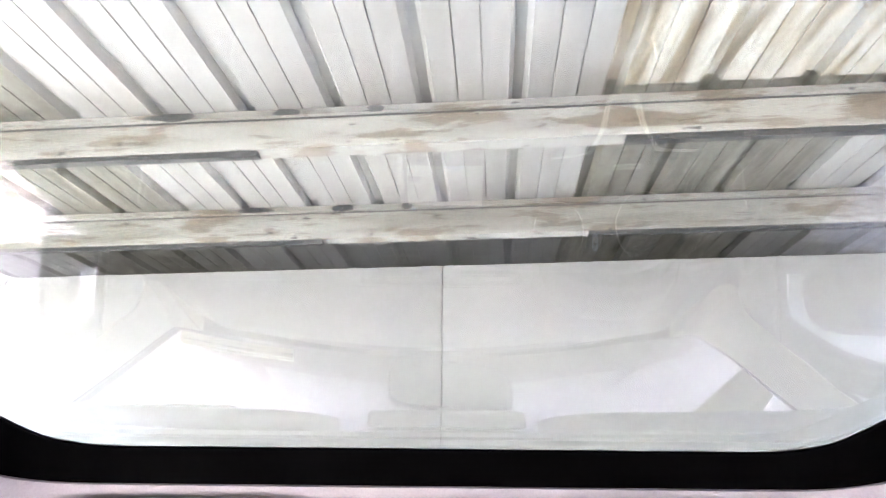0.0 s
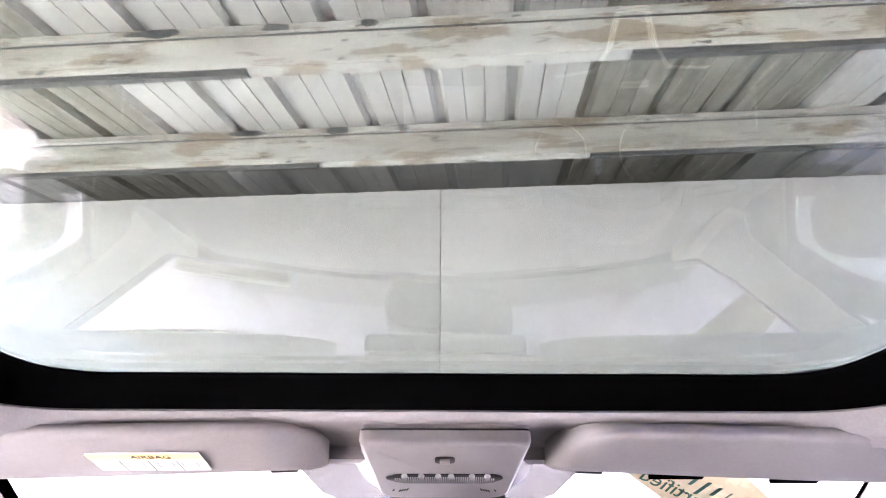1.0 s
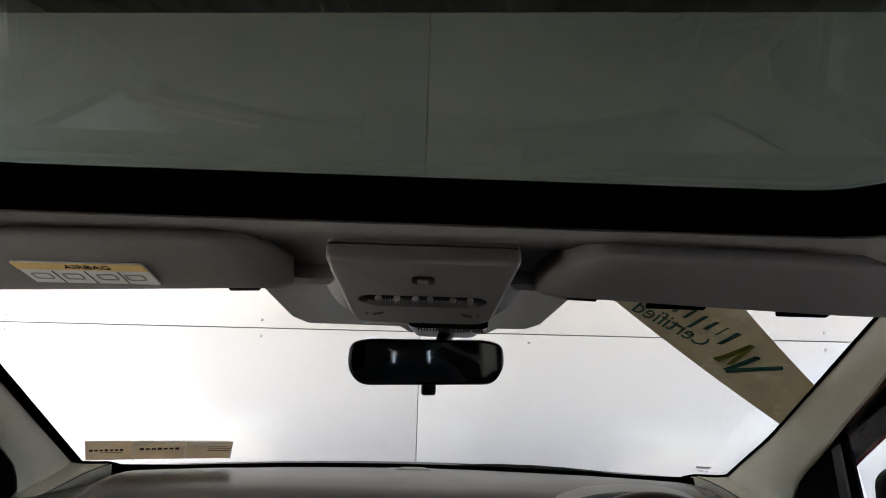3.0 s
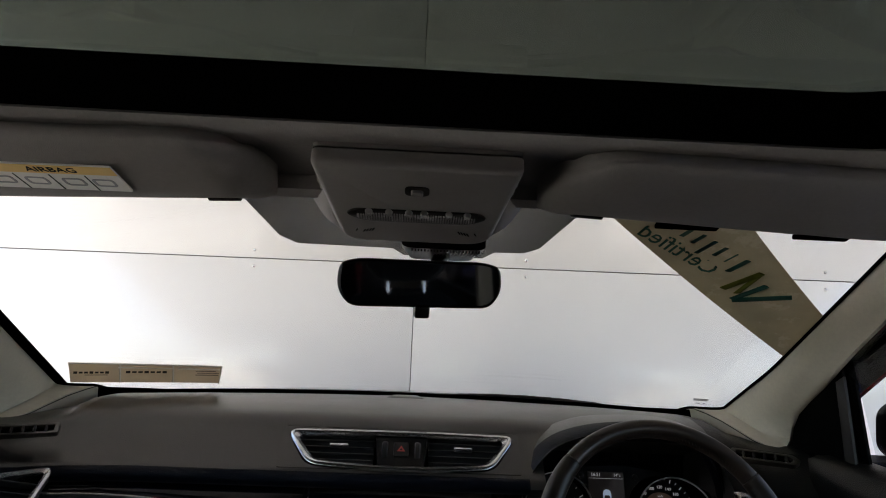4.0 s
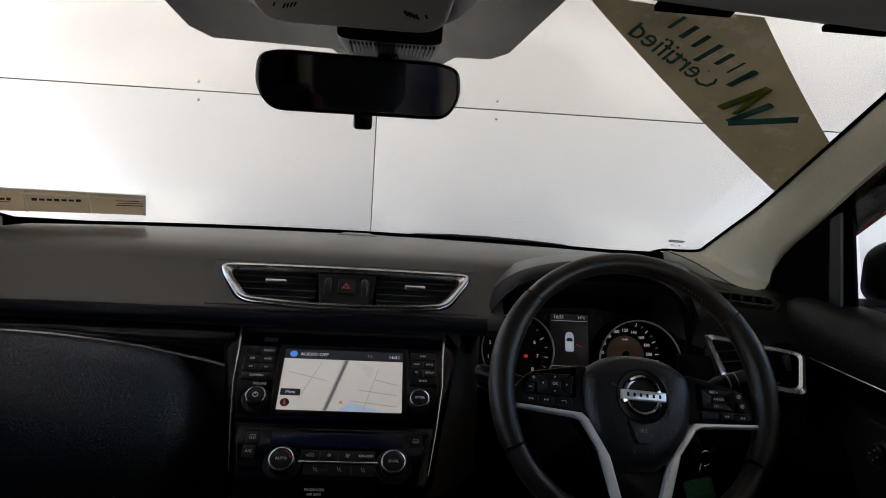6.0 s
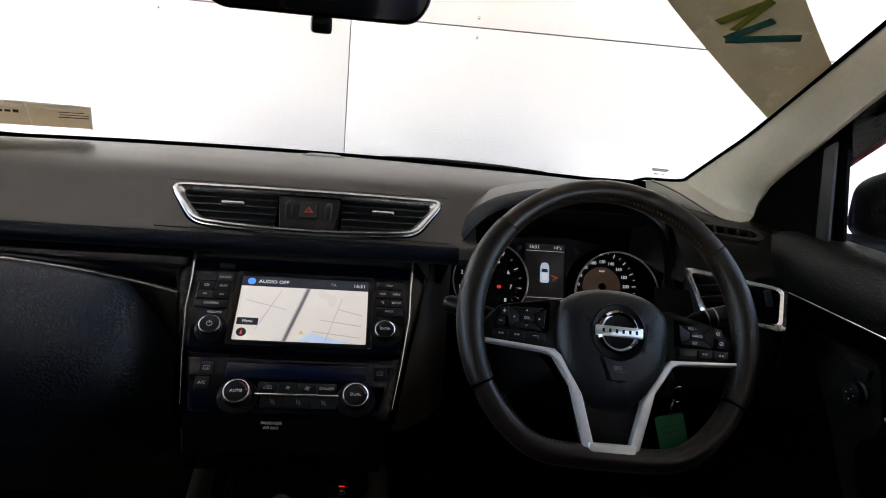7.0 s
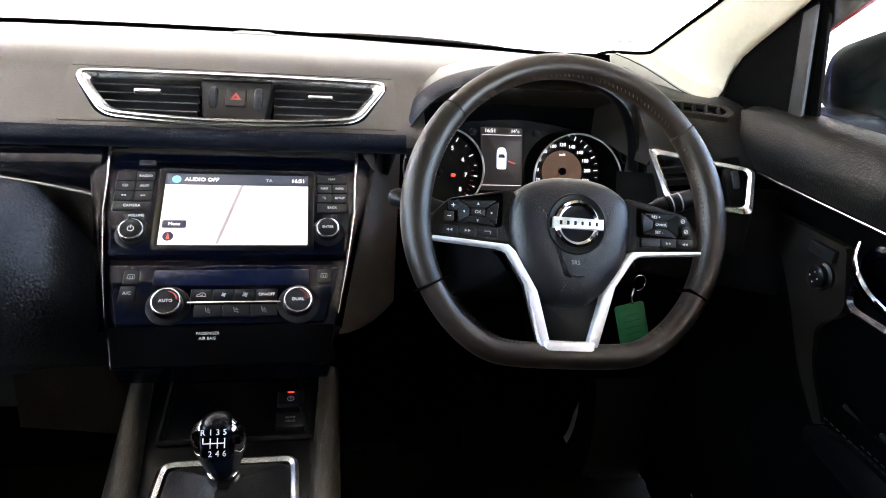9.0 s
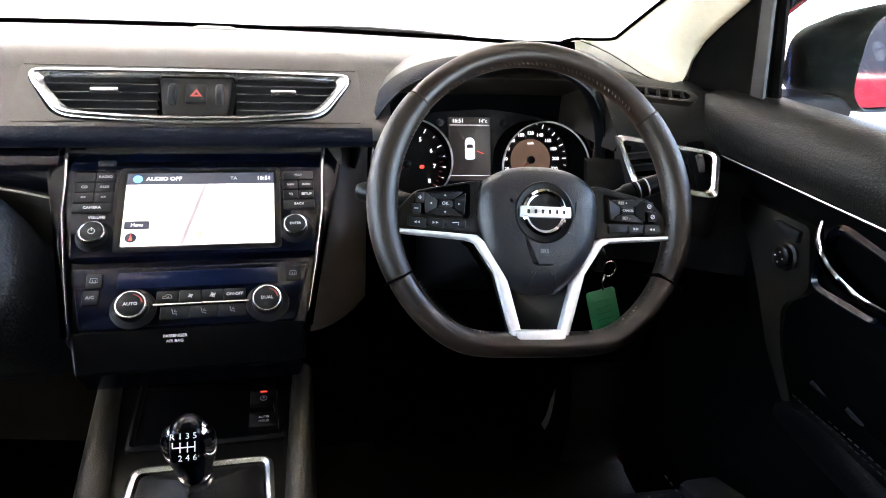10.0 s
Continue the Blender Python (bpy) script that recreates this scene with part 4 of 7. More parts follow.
climate = part("climate_panel", plate(rounded([(-0.128, -0.128), (0.122, -0.128), (0.142, -0.046), (-0.145, -0.046)], 0.008, 4), -0.03, 0.004, 0.003, STACK), M_FASCIA, stack, "gloss black climate panel")
# the strip's blue is a painted sky reflection
part("climate_display", plate(rect(0.190, 0.022, 0.002, 0.006, -0.0655), 0.003, 0.0052, 0.0006, STACK), M_BLANKLCD, climate, "unlit display strip with a blue sky sheen in its colour")
for u in (-0.115, 0.120):
    part("button", plate(rect(0.018, 0.020, 0.002, u, -0.0645, 3), 0.003, 0.006, 0.001, STACK), M_BUTTON, climate)
key_button(-0.117, -0.087, 0.018, 0.020, "A/C", climate, 0.006, base=0.003)
for i, tx in enumerate(("", "", "", "ON-OFF")):
    key_button(-0.030 + i * 0.0262, -0.0905, 0.0255, 0.0165, tx, climate, 0.0055, base=0.003)
for i in range(3):
    key_button(-0.021 + i * 0.0335, -0.1115, 0.0328, 0.0165, "", climate, base=0.003)


def stack_mark(strokes, cx, cy, k=1.0, w=0.00045):
    """A small printed symbol from strokes, joined into one mark."""
    bm = bmesh.new()
    for st in strokes:
        tube([STACK @ Vector((cx + x * k, cy + y * k, 0.0068)) for x, y in st], w, 5, bm=bm)
    return part("button_mark", bm, M_PRINTDIM, climate)


FAN = [[(0, 0), (0.0022 * math.cos(a + 0.5), 0.0022 * math.sin(a + 0.5)), (0.004 * math.cos(a), 0.004 * math.sin(a)), (0.0024 * math.cos(a - 0.5), 0.0024 * math.sin(a - 0.5)), (0, 0)] for a in (0.5, 2.07, 3.64, 5.21)]
SEATED = [[(-0.003, 0.004), (-0.0015, -0.002), (0.0025, -0.0025), (0.003, -0.004)], [(0.001, 0.003), (-0.0005, 0.0005), (0.003, 0.0002)]]
HATCH = [[(-0.0055, -0.002), (-0.005, 0.0002), (-0.0025, 0.0006), (-0.001, 0.0026), (0.003, 0.0026), (0.005, 0.0004), (0.0055, -0.002), (-0.0055, -0.002)], [(-0.001, -0.0005), (0.002, -0.0005), (0.001, 0.0005)]]
SCREENED = [[(-0.0045, -0.0025), (-0.0035, 0.003), (0.0035, 0.003), (0.0045, -0.0025), (-0.0045, -0.0025)], [(-0.0015, -0.004), (-0.0008, -0.001), (-0.0015, 0.001)], [(0.0015, -0.004), (0.0022, -0.001), (0.0015, 0.001)]]
stack_mark(HATCH, -0.030, -0.0905)
stack_mark(FAN, -0.0035, -0.0905, 0.75)
stack_mark(FAN, 0.0225, -0.0905)
for k in range(3):
    stack_mark(SEATED, -0.021 + 0.0335 * k, -0.1115)
stack_mark(SCREENED, -0.115, -0.0645)
stack_mark(SCREENED, 0.120, -0.0645)
part("silver_line", box(0.112, 0.0022, 0.002, (0.010, -0.101, 0.0066), 0.0006, STACK), M_MIRRORCHROME, climate)
ka = knob(-0.068, -0.104, 0.0185, 0.015, "AUTO", climate, "temperature knob with silver ring")
kd = knob(0.088, -0.104, 0.0185, 0.015, "DUAL", climate, "temperature knob with silver ring")
for k, u in ((ka, -0.068), (kd, 0.088)):
    part("heat_arc", tube([STACK @ Vector((u + 0.0128 * math.cos(a), -0.104 + 0.0128 * math.sin(a), 0.0202)) for a in [radians(8 + 9 * q) for q in range(9)]], [0.0004 + 0.00008 * q for q in range(9)][::-1], 5), M_RED, k, "red temperature arc")
# coloured near black, since shade swallows the stack's foot
part("lower_panel", plate(rounded([(-0.123, -0.181), (0.123, -0.181), (0.132, -0.130), (-0.132, -0.130)], 0.004, 3), -0.03, 0.003, 0.002, STACK), M_VOID, stack, "black blank panel")
lettering("PASSENGER", 0.0052, M_PRINT, AT(-0.019, -0.1405, 0.0034), stack)
lettering("AIR BAG", 0.0052, M_PRINT, AT(-0.019, -0.147, 0.0034), stack)

# ---- steering wheel ----
WH = basis((0.394, 1.667, 0.968), (0, 0.469, 0.883), (0, -0.883, 0.469)) @ pose(0, 0, 0, 0, 0, -3.4)   # turned a little to the right
wheel = thing("steering_wheel", "black leather flat-bottomed steering wheel with silver spokes", "steering wheel")


def rim_point(a, r=0.1750, flat=-0.1555):
    x, y = r * math.cos(a), r * math.sin(a)
    d = y - flat
    return Vector((x, flat + 0.5 * (d + math.sqrt(d * d + 0.012 ** 2)) - 0.001, 0))


def rim_arc(a0, a1, n, rad, mat, label):
    pts = [rim_point(radians(a0 + (a1 - a0) * k / n)) for k in range(n + 1)]
    loops = []
    for i, p in enumerate(pts):
        t = (pts[min(i + 1, n)] - pts[max(i - 1, 0)]).normalized()
        out = Vector((t.y, -t.x, 0))
        if out.dot(p) < 0:
            out = -out
        f = i / n
        r1, r2 = rad(f)
        loops.append([p + out * (r1 * math.cos(2 * math.pi * k / 16)) + Vector((0, 0, r2 * math.sin(2 * math.pi * k / 16))) for k in range(16)])
    bm = bmesh.new()
    ring_loft(bm, loops, cap0=True, cap1=True, m=WH)
    return part("rim_section", bm, mat, wheel, label, sharp=60)


grip = lambda f: (0.0150 + 0.0018 * math.sin(math.pi * f), 0.0165 + 0.001 * math.sin(math.pi * f))
rim_arc(39.5, 140.5, 40, lambda f: (0.0142, 0.0160), M_WHEELGLOSS, "smooth leather top of the rim")
rim_arc(-27.5, 39, 26, grip, M_WHEEL, "leather side grip of the rim")
rim_arc(141, 207.5, 26, grip, M_WHEEL, "leather side grip of the rim")
rim_arc(208.5, 331.5, 60, lambda f: (0.0142, 0.0158), M_WHEELGLOSS, "smooth leather foot of the rim")
for a in (-28, 208):
    p = rim_point(radians(a))
    out = p.normalized()
    part("rim_seam", box(0.0365, 0.0014, 0.034, (0, 0, 0), 0.0004, WH @ Matrix.Translation(p) @ pose(0, 0, 0, 0, 0, a)), M_MATT, wheel)
# stitches along the inside of the rim
for a0, a1 in ((-24, 36), (44, 136), (144, 204), (212, 252), (288, 328)):
    n = int(abs(a1 - a0) / 1.9)
    bm = bmesh.new()
    for k in range(n):
        a = radians(a0 + (a1 - a0) * (k + 0.5) / n)
        p = rim_point(a)
        m = WH @ Matrix.Translation(p * ((0.1745 - 0.0138) / 0.1745) + Vector((0, 0, 0.0085))) @ pose(0, 0, 0, 0, 0, math.degrees(a) + 25)
        tube([(-0.002, 0, 0), (0, 0, 0.0005), (0.002, 0, 0)], 0.00045, 4, m=m, bm=bm)
    part("stitching", bm, M_STITCH, wheel, "dark rim stitching")

# hub pad: round above, drawn down to a chin
HUB_HALF = [(0.020, -0.1005), (0.045, -0.080), (0.063, -0.056), (0.0705, -0.030), (0.0725, 0.000), (0.068, 0.022), (0.046, 0.038), (0.018, 0.0445)]
HUB = rounded(HUB_HALF + [(-x, y) for x, y in HUB_HALF[::-1]], [0.006] + [0.02] * 14 + [0.006], 4)
bm = bmesh.new()
loops = [[(x, y, -0.045) for x, y in HUB], [(x, y, -0.004) for x, y in HUB]]
for d, h in ((0.0008, 0.003), (0.003, 0.008), (0.008, 0.0135), (0.016, 0.0175), (0.026, 0.0195), (0.034, 0.020)):
    loops.append([(x, y, h) for x, y in inset(HUB, d)])
ring_loft(bm, loops, cap0=True, cap1=True, m=WH)
hub = part("hub_pad", bm, M_HUB, wheel, "grained black airbag pad", sharp=60)
EM = WH @ pose(0.001, -0.010, 0.0185)
part("emblem_disc", lathe([(0.0345, 0.0), (0.0340, 0.0022), (0.0325, 0.0030), (0.0305, 0.0022), (0.010, 0.0016)], 48, EM), M_BLACK, hub, "smooth dark disc behind the emblem")
part("emblem_ring", bezel(circle(0.0258, 48), circle(0.0200, 48), 0.001, 0.0062, 0.0024, EM), M_MIRRORCHROME, hub, "chrome emblem ring")
part("emblem_bar", plate(rect(0.0575, 0.0118, 0.0008), 0.001, 0.0076, 0.0012, EM), M_SILVER, hub, "plain silver emblem bar")
for k in range(6):
    part("emblem_bar_mark", plate(rect(0.0030, 0.0046, 0.0006, -0.0205 + 0.0082 * k, 0), 0.0074, 0.0079, 0.0002, EM), M_GREYDARK, hub, "dark mark on the emblem bar")
lettering("SRS", 0.0068, M_PRINTDIM, WH @ pose(0.001, -0.0525, 0.0198), hub)
lettering("AIRBAG", 0.0068, M_PRINTDIM, WH @ pose(0.001, -0.0612, 0.0192), hub)
part("pad_line", box(0.026, 0.0005, 0.0004, (0.001, -0.0566, 0.0198), 0, WH), M_PRINTDIM, hub)
for sx in (-1, 1):
    part("horn_mark", bezel(rect(0.0060, 0.0045, 0.0010, sx * 0.050, -0.006), rect(0.0044, 0.0028, 0.0006, sx * 0.050, -0.006), 0.0150, 0.0168, 0.0001, WH), M_PRINTDIM, hub)


def mirrored(o, s):
    return o if s < 0 else [(-x, y) for x, y in o][::-1]


def wedge(name, o, s, w0, w1, mat, parent, r=0.0012, bev=0.0007, label=""):
    """A small moulded key from its outline on the left half, mirrored for the right."""
    return part(name, plate(rounded(mirrored(o, s), r, 2), w0, w1, bev, WH), mat, parent, label)


for s in (-1, 1):
    # dark spoke with its switch pod
    o = [(-0.160, -0.0300), (-0.066, -0.0370), (-0.064, 0.0255), (-0.076, 0.0255), (-0.139, 0.0120), (-0.156, -0.0060)]
    spoke = part("side_spoke", plate(rounded(mirrored(o, s), 0.006, 3), -0.030, 0.003, 0.004, WH), M_INSERT, wheel, "dark spoke with switches")
    cx, cy = s * 0.1075, -0.0025
    if s < 0:
        o = [(-0.1385, 0.0095), (-0.0800, 0.0205), (-0.0800, -0.0165), (-0.1420, -0.0125)]
    else:
        o = [(-0.1440, -0.0165), (-0.0800, -0.0175), (-0.0790, 0.0165), (-0.1240, 0.0080)]
    part("switch_base", plate(rounded(mirrored(o, s), 0.003, 3), 0.0, 0.0042, 0.0008, WH), M_MATT, spoke)
    # four wedges round a middle key
    ku, kv = 0.0080, 0.0040
    for a, b in ((0, 1), (0, -1), (1, 0), (-1, 0)):
        if b:
            q = [(-0.0205, 0.0118), (-0.0088, 0.0048), (0.0088, 0.0048), (0.0205, 0.0138)]
            q = [(x, y * b) for x, y in q]
        else:
            q = [(0.0095, -0.0042), (0.0215, -0.0115), (0.0235, 0.0130), (0.0095, 0.0042)]
            q = [(x * a, y) for x, y in q]
        if sum(q[i - 1][0] * q[i][1] - q[i][0] * q[i - 1][1] for i in range(4)) < 0:
            q = q[::-1]
        part("switch", plate(rounded([(cx + x, cy + y) for x, y in q], 0.0010, 2), 0.0035, 0.0068, 0.0008, WH), M_BUTTON, spoke)
    part("middle_switch", plate(rect(2 * ku, 2 * kv, 0.0012, cx, cy), 0.0035, 0.0074, 0.0008, WH), M_BUTTON, spoke)
    lettering("OK" if s < 0 else "CANCEL", 0.0050 if s < 0 else 0.0036, M_PRINT, WH @ pose(cx, cy, 0.0076), spoke)
    if s > 0:
        lettering("RES +", 0.0046, M_PRINT, WH @ pose(cx - 0.006, cy + 0.0086, 0.0070), spoke)
        lettering("SET -", 0.0046, M_PRINT, WH @ pose(cx - 0.002, cy - 0.0088, 0.0070), spoke)
    else:
        for a, b, ang in ((0, 0.0092, 0), (0, -0.0092, 180), (0.0155, 0, -90), (-0.0155, 0, 90)):
            part("switch_mark", plate([(-0.0014, -0.0010), (0.0014, -0.0010), (0, 0.0014)], 0, 0.0004, 0, WH @ pose(cx + a, cy + b, 0.0067, 0, 0, ang)), M_PRINT, spoke)
    # the outer column of keys
    for k, (u, v) in enumerate(((0.1350, 0.0035), (0.1390, -0.0085))):
        part("small_switch", plate(rect(0.0100, 0.0105, 0.0012, s * u, v), 0.0030, 0.0066, 0.0006, WH), M_BUTTON, spoke)
        if s < 0:
            part("switch_mark", box(0.0042, 0.0008, 0.0004, (s * u, v, 0.0068), 0, WH), M_PRINT, spoke)
            if k == 0:
                part("switch_mark", box(0.0008, 0.0042, 0.0004, (s * u, v, 0.0069), 0, WH), M_PRINT, spoke)
        else:
            part("switch_mark", bezel(circle(0.0026, 12, s * u, v), circle(0.0019, 12, s * u, v), 0.0064, 0.0069, 0, WH), M_PRINT, spoke)
            part("switch_mark", box(0.0050, 0.0007, 0.0004, (0, 0, 0), 0, WH @ pose(s * u, v, 0.0070, 0, 0, 35)), M_PRINT, spoke)
    # the lower row of three
    for k, (u0, u1) in enumerate(((0.0840, 0.1075), (0.1082, 0.1275), (0.1282, 0.1480))):
        o = [(-u1, -0.0275 + 0.012 * (u1 - 0.084)), (-u0, -0.0290), (-u0, -0.0190), (-u1, -0.0190 + 0.02 * (u1 - 0.084))]
        wedge("lower_switch", o, s, 0.0020, 0.0062, M_BUTTON, spoke)
        um = s * (u0 + u1) / 2
        if k == 0 and s < 0:
            part("switch_mark", tube([WH @ Vector((um + 0.003, -0.0255, 0.0064)), WH @ Vector((um + 0.0035, -0.0225, 0.0064)), WH @ Vector((um - 0.0035, -0.0228, 0.0064))], 0.0004, 5), M_PRINT, spoke)
        elif k > 0:
            for e in (-0.0018, 0.0018):
                part("switch_mark", plate([(-0.0014, -0.0015), (0.0014, 0.0), (-0.0014, 0.0015)], 0, 0.0004, 0, WH @ pose(um + e, -0.0232, 0.0062, 0, 0, 0 if k == 1 else 180)), M_PRINT, spoke)
    # silver trim: a thin arm under the switches that bends into the leg
    o = [(-0.157, -0.0352), (-0.083, -0.0405), (-0.0745, -0.0450), (-0.0525, -0.0770), (-0.0345, -0.1400), (-0.0290, -0.1555), (-0.001, -0.1555), (-0.001, -0.1385), (-0.0225, -0.1385), (-0.0375, -0.0850), (-0.0640, -0.0425), (-0.0725, -0.0355), (-0.157, -0.0305)]
    part("silver_trim", plate(mirrored(o, s), -0.006, 0.0105, 0.0022, WH, seg=3), M_SILVER, wheel, "silver spoke trim")
    o = [(-0.0835, -0.0420), (-0.0760, -0.0470), (-0.0545, -0.0790), (-0.0365, -0.1410), (-0.0290, -0.1540), (-0.0280, -0.1390), (-0.0430, -0.0850), (-0.0700, -0.0430)]
    part("trim_flank", plate(mirrored(o, s), -0.020, 0.0030, 0.002, WH), M_SMOKED, wheel, "dark satin flank of the spoke")
part("leg_insert", plate([(-0.027, -0.140), (0.027, -0.140), (0.040, -0.085), (0.022, -0.098), (-0.022, -0.098), (-0.040, -0.085)], -0.02, -0.0005, 0.002, WH), M_BLACK, wheel, "black panel between the spoke legs")
bm = bmesh.new()
ring_loft(bm, [[(x, y, w) for x, y in rounded([(-0.0255 - g, -0.1615 - g), (0.0255 + g, -0.1615 - g), (0.0285 + g, -0.1390 + g), (-0.0285 - g, -0.1390 + g)], 0.004, 3)] for w, g in ((0.0, 0.0012), (0.0105, 0.0012), (0.0128, 0.0), (0.0138, -0.003))], cap0=True, cap1=True, m=WH)
part("foot_block", bm, M_SILVER, wheel, "silver foot of the spokes", sharp=40)
# column behind the wheel
bm = bmesh.new()
loops = []
for w, k in ((-0.02, 0.040), (-0.06, 0.060), (-0.16, 0.075), (-0.30, 0.085)):
    loops.append([(x * 1.0, y * 0.95 - 0.02, w) for x, y in rect(k * 2, k * 1.7, 0.02)])
ring_loft(bm, loops, cap0=True, cap1=True, m=WH)
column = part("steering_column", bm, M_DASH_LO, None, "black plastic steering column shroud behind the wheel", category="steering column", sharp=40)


def stalk(s, label):
    base = WH @ Vector((s * 0.06, 0.002, -0.085))
    tip = Vector((0.205, 1.800, 0.945)) if s < 0 else Vector((0.590, 1.735, 0.972))
    d = tip - base
    st = thing("column_stalk", label, "stalk", "column stalks")
    part("arm", tube([base, base + d * 0.45, base + d * 0.6], [0.0075, 0.008, 0.010], 12), M_BLACK, st)
    part("grip", tube([base + d * 0.6, base + d * 0.64, base + d * 0.95, tip], [0.010, 0.0125, 0.0125, 0.008], 14), M_BLACK, st)
    for k in (0.70, 0.74, 0.82):
        part("grip_mark", tube([base + d * k, base + d * (k + 0.012)], 0.0128, 14), M_PRINTDIM if k > 0.72 else M_MATT, st)
    return st


stalk(-1, "black light stalk on the steering column")
stalk(1, "black wiper stalk on the steering column")

# ---- instrument binnacle ----
CL = basis((0.45, 2.092, 0.908), (0, 0.34, 0.94), (0, -0.94, 0.34))
cluster = thing("instrument_cluster", "instrument cluster with two round dials and a lit display", "instruments")
part("panel", plate(rounded([(-0.200, -0.085), (0.216, -0.085), (0.216, -0.010), (0.190, 0.046), (0.090, 0.070), (0.012, 0.080), (-0.087, 0.073), (-0.176, 0.046), (-0.200, 0.006)], 0.02, 4), -0.02, 0.0, 0, CL), M_CLUSTER, cluster)
part("display", plate(rect(0.074, 0.108, 0.003, -0.020, 0.010), -0.001, 0.002, 0.0005, CL), M_LCD, cluster, "lit grey trip display")
part("back_wall", box(0.44, 0.012, 0.15, (0.435, 2.150, 0.990), 0.004), M_CAVE, cluster, "back of the instrument hood, coloured dark for shade")
part("display_edge", bezel(rect(0.077, 0.111, 0.003, -0.020, 0.010), rect(0.0745, 0.1085, 0.003, -0.020, 0.010), 0.0, 0.0026, 0.0002, CL), M_BUTTON, cluster)
for cu in (-0.072, 0.042):
    part("trip_button", lathe([(0.0062, 0.0), (0.0058, 0.004), (0.003, 0.005)], 16, CL @ pose(cu, 0.056, 0.0)), M_BUTTON, cluster)
lettering("16:51", 0.0095, M_LITWHITE, CL @ pose(-0.041, 0.0585, 0.0022), cluster)
lettering("14°c", 0.0085, M_LITWHITE, CL @ pose(0.004, 0.0585, 0.0022), cluster)
for v in (0.0515, -0.036):
    part("display_line", box(0.072, 0.0006, 0.0003, (-0.020, v, 0.0022), 0, CL), M_LITWHITE, cluster)
carm = CL @ pose(-0.020, 0.010, 0.0022) @ Matrix.Diagonal((0.82, 0.82, 1, 1))
car_icon = part("car_symbol", plate(rounded([(-0.0105, -0.022), (0.0105, -0.022), (0.0105, 0.016), (0.006, 0.024), (-0.006, 0.024), (-0.0105, 0.016)], 0.005, 4), 0, 0.0003, 0, carm), M_MAPWATER, cluster)
part("car_symbol_glass", plate(rounded([(-0.008, 0.002), (0.008, 0.002), (0.006, 0.010), (-0.006, 0.010)], 0.002, 2), 0.0003, 0.0005, 0, carm), M_LCD, car_icon)
part("car_symbol_roof", plate(rect(0.014, 0.015, 0.003, 0, -0.008), 0.0003, 0.0005, 0, carm), M_LITWHITE, car_icon)
part("door_alert", box(0.013, 0.0012, 0.0003, (0, 0, 0), 0, CL @ pose(-0.001, 0.004, 0.0025, 0, 0, -20)), M_LITRED, cluster)


def dial(cu, cv, r, ru, rv, rr, marks, spokes, a0, a1, face, label):
    """A recessed dial: scale disc of radius r, funnel and bright ring of radius rr in front."""
    m = CL @ pose(cu, cv, 0)
    d = part("dial", lathe([(r * 1.25, -0.001), (r * 1.25, 0.0008)], 48, m), M_BLACK, cluster, label)
    f = bmesh.new()
    c0, c1 = circle(r * 1.24, 48), circle(rr * 0.985, 48)
    ring_loft(f, [[(x, y, 0.0006) for x, y in c0], [(x + ru - cu, y + rv - cv, 0.028) for x, y in c1]], m=m)
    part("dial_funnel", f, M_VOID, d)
    part("dial_ring", bezel(circle(rr, 64), circle(rr * 0.975, 64), 0.024, 0.031, 0.0006, CL @ pose(ru, rv, 0)), M_RING, d)
    if face:
        part("dial_face", lathe([(r * 0.66, 0.0006), (r * 0.66, 0.0016)], 40, m), M_LITORANGE, d)
    bm = bmesh.new()
    n = spokes
    for k in range(n + 1):
        a = radians(a0 + (a1 - a0) * k / n)
        ln = 0.13 if k % 2 == 0 else 0.07
        rc = r * 1.19 - r * ln / 2
        box(r * ln, 0.0013 if k % 2 == 0 else 0.0007, 0.0008, (0, 0, 0), 0, m @ pose(rc * math.cos(a), rc * math.sin(a), 0.0022, 0, 0, math.degrees(a)), bm)
    part("scale_marks", bm, M_LITWHITE, d)
    for k, tx in enumerate(marks):
        a = radians(a0 + (a1 - a0) * k / (len(marks) - 1))
        lettering(tx, 0.0085 if face else 0.010, M_LITWHITE, m @ pose(r * 0.84 * math.cos(a), r * 0.84 * math.sin(a), 0.0022), d)
    na = radians(a0 - 3)
    part("needle", tube([(0.006 * math.cos(na), 0.006 * math.sin(na), 0.005), (r * 0.95 * math.cos(na), r * 0.95 * math.sin(na), 0.004)], [0.0014, 0.0006], 6, m=m), M_RED, d)
    part("needle_cap", lathe([(0.0075, 0.001), (0.007, 0.006), (0.005, 0.0075)], 24, m), M_BLACK, d)
    return d


tach = dial(-0.132, -0.0155, 0.0575, -0.127, -0.011, 0.070, [str(k) for k in range(9)], 16, 222, -37, False, "rev counter with white figures and a red zone")
for k in range(6):
    a = radians(222 - 259 * (6.75 + 0.25 * k) / 8)
    part("red_zone", box(0.005, 0.0014, 0.0008, (0, 0, 0), 0, CL @ pose(-0.132 + 0.0600 * math.cos(a), -0.0155 + 0.0600 * math.sin(a), 0.0030, 0, 0, math.degrees(a))), M_RED, tach)
speedo = dial(0.092, -0.0096, 0.0565, 0.1126, -0.026, 0.082, ["0", "20", "40", "60", "80", "100", "120", "140", "160", "180", "200", "220", "240"], 24, 221, -41, True, "speedometer with white figures on an amber face")
lettering("km/h", 0.0055, M_LITWHITE, CL @ pose(0.092, 0.020, 0.0026), speedo)
for u, v in ((-0.106, -0.020),):
    part("warning_light", plate(rect(0.008, 0.006, 0.003, u, v), 0.0016, 0.0024, 0, CL), M_LITRED, tach)

# hood over the instruments
HC = 0.437


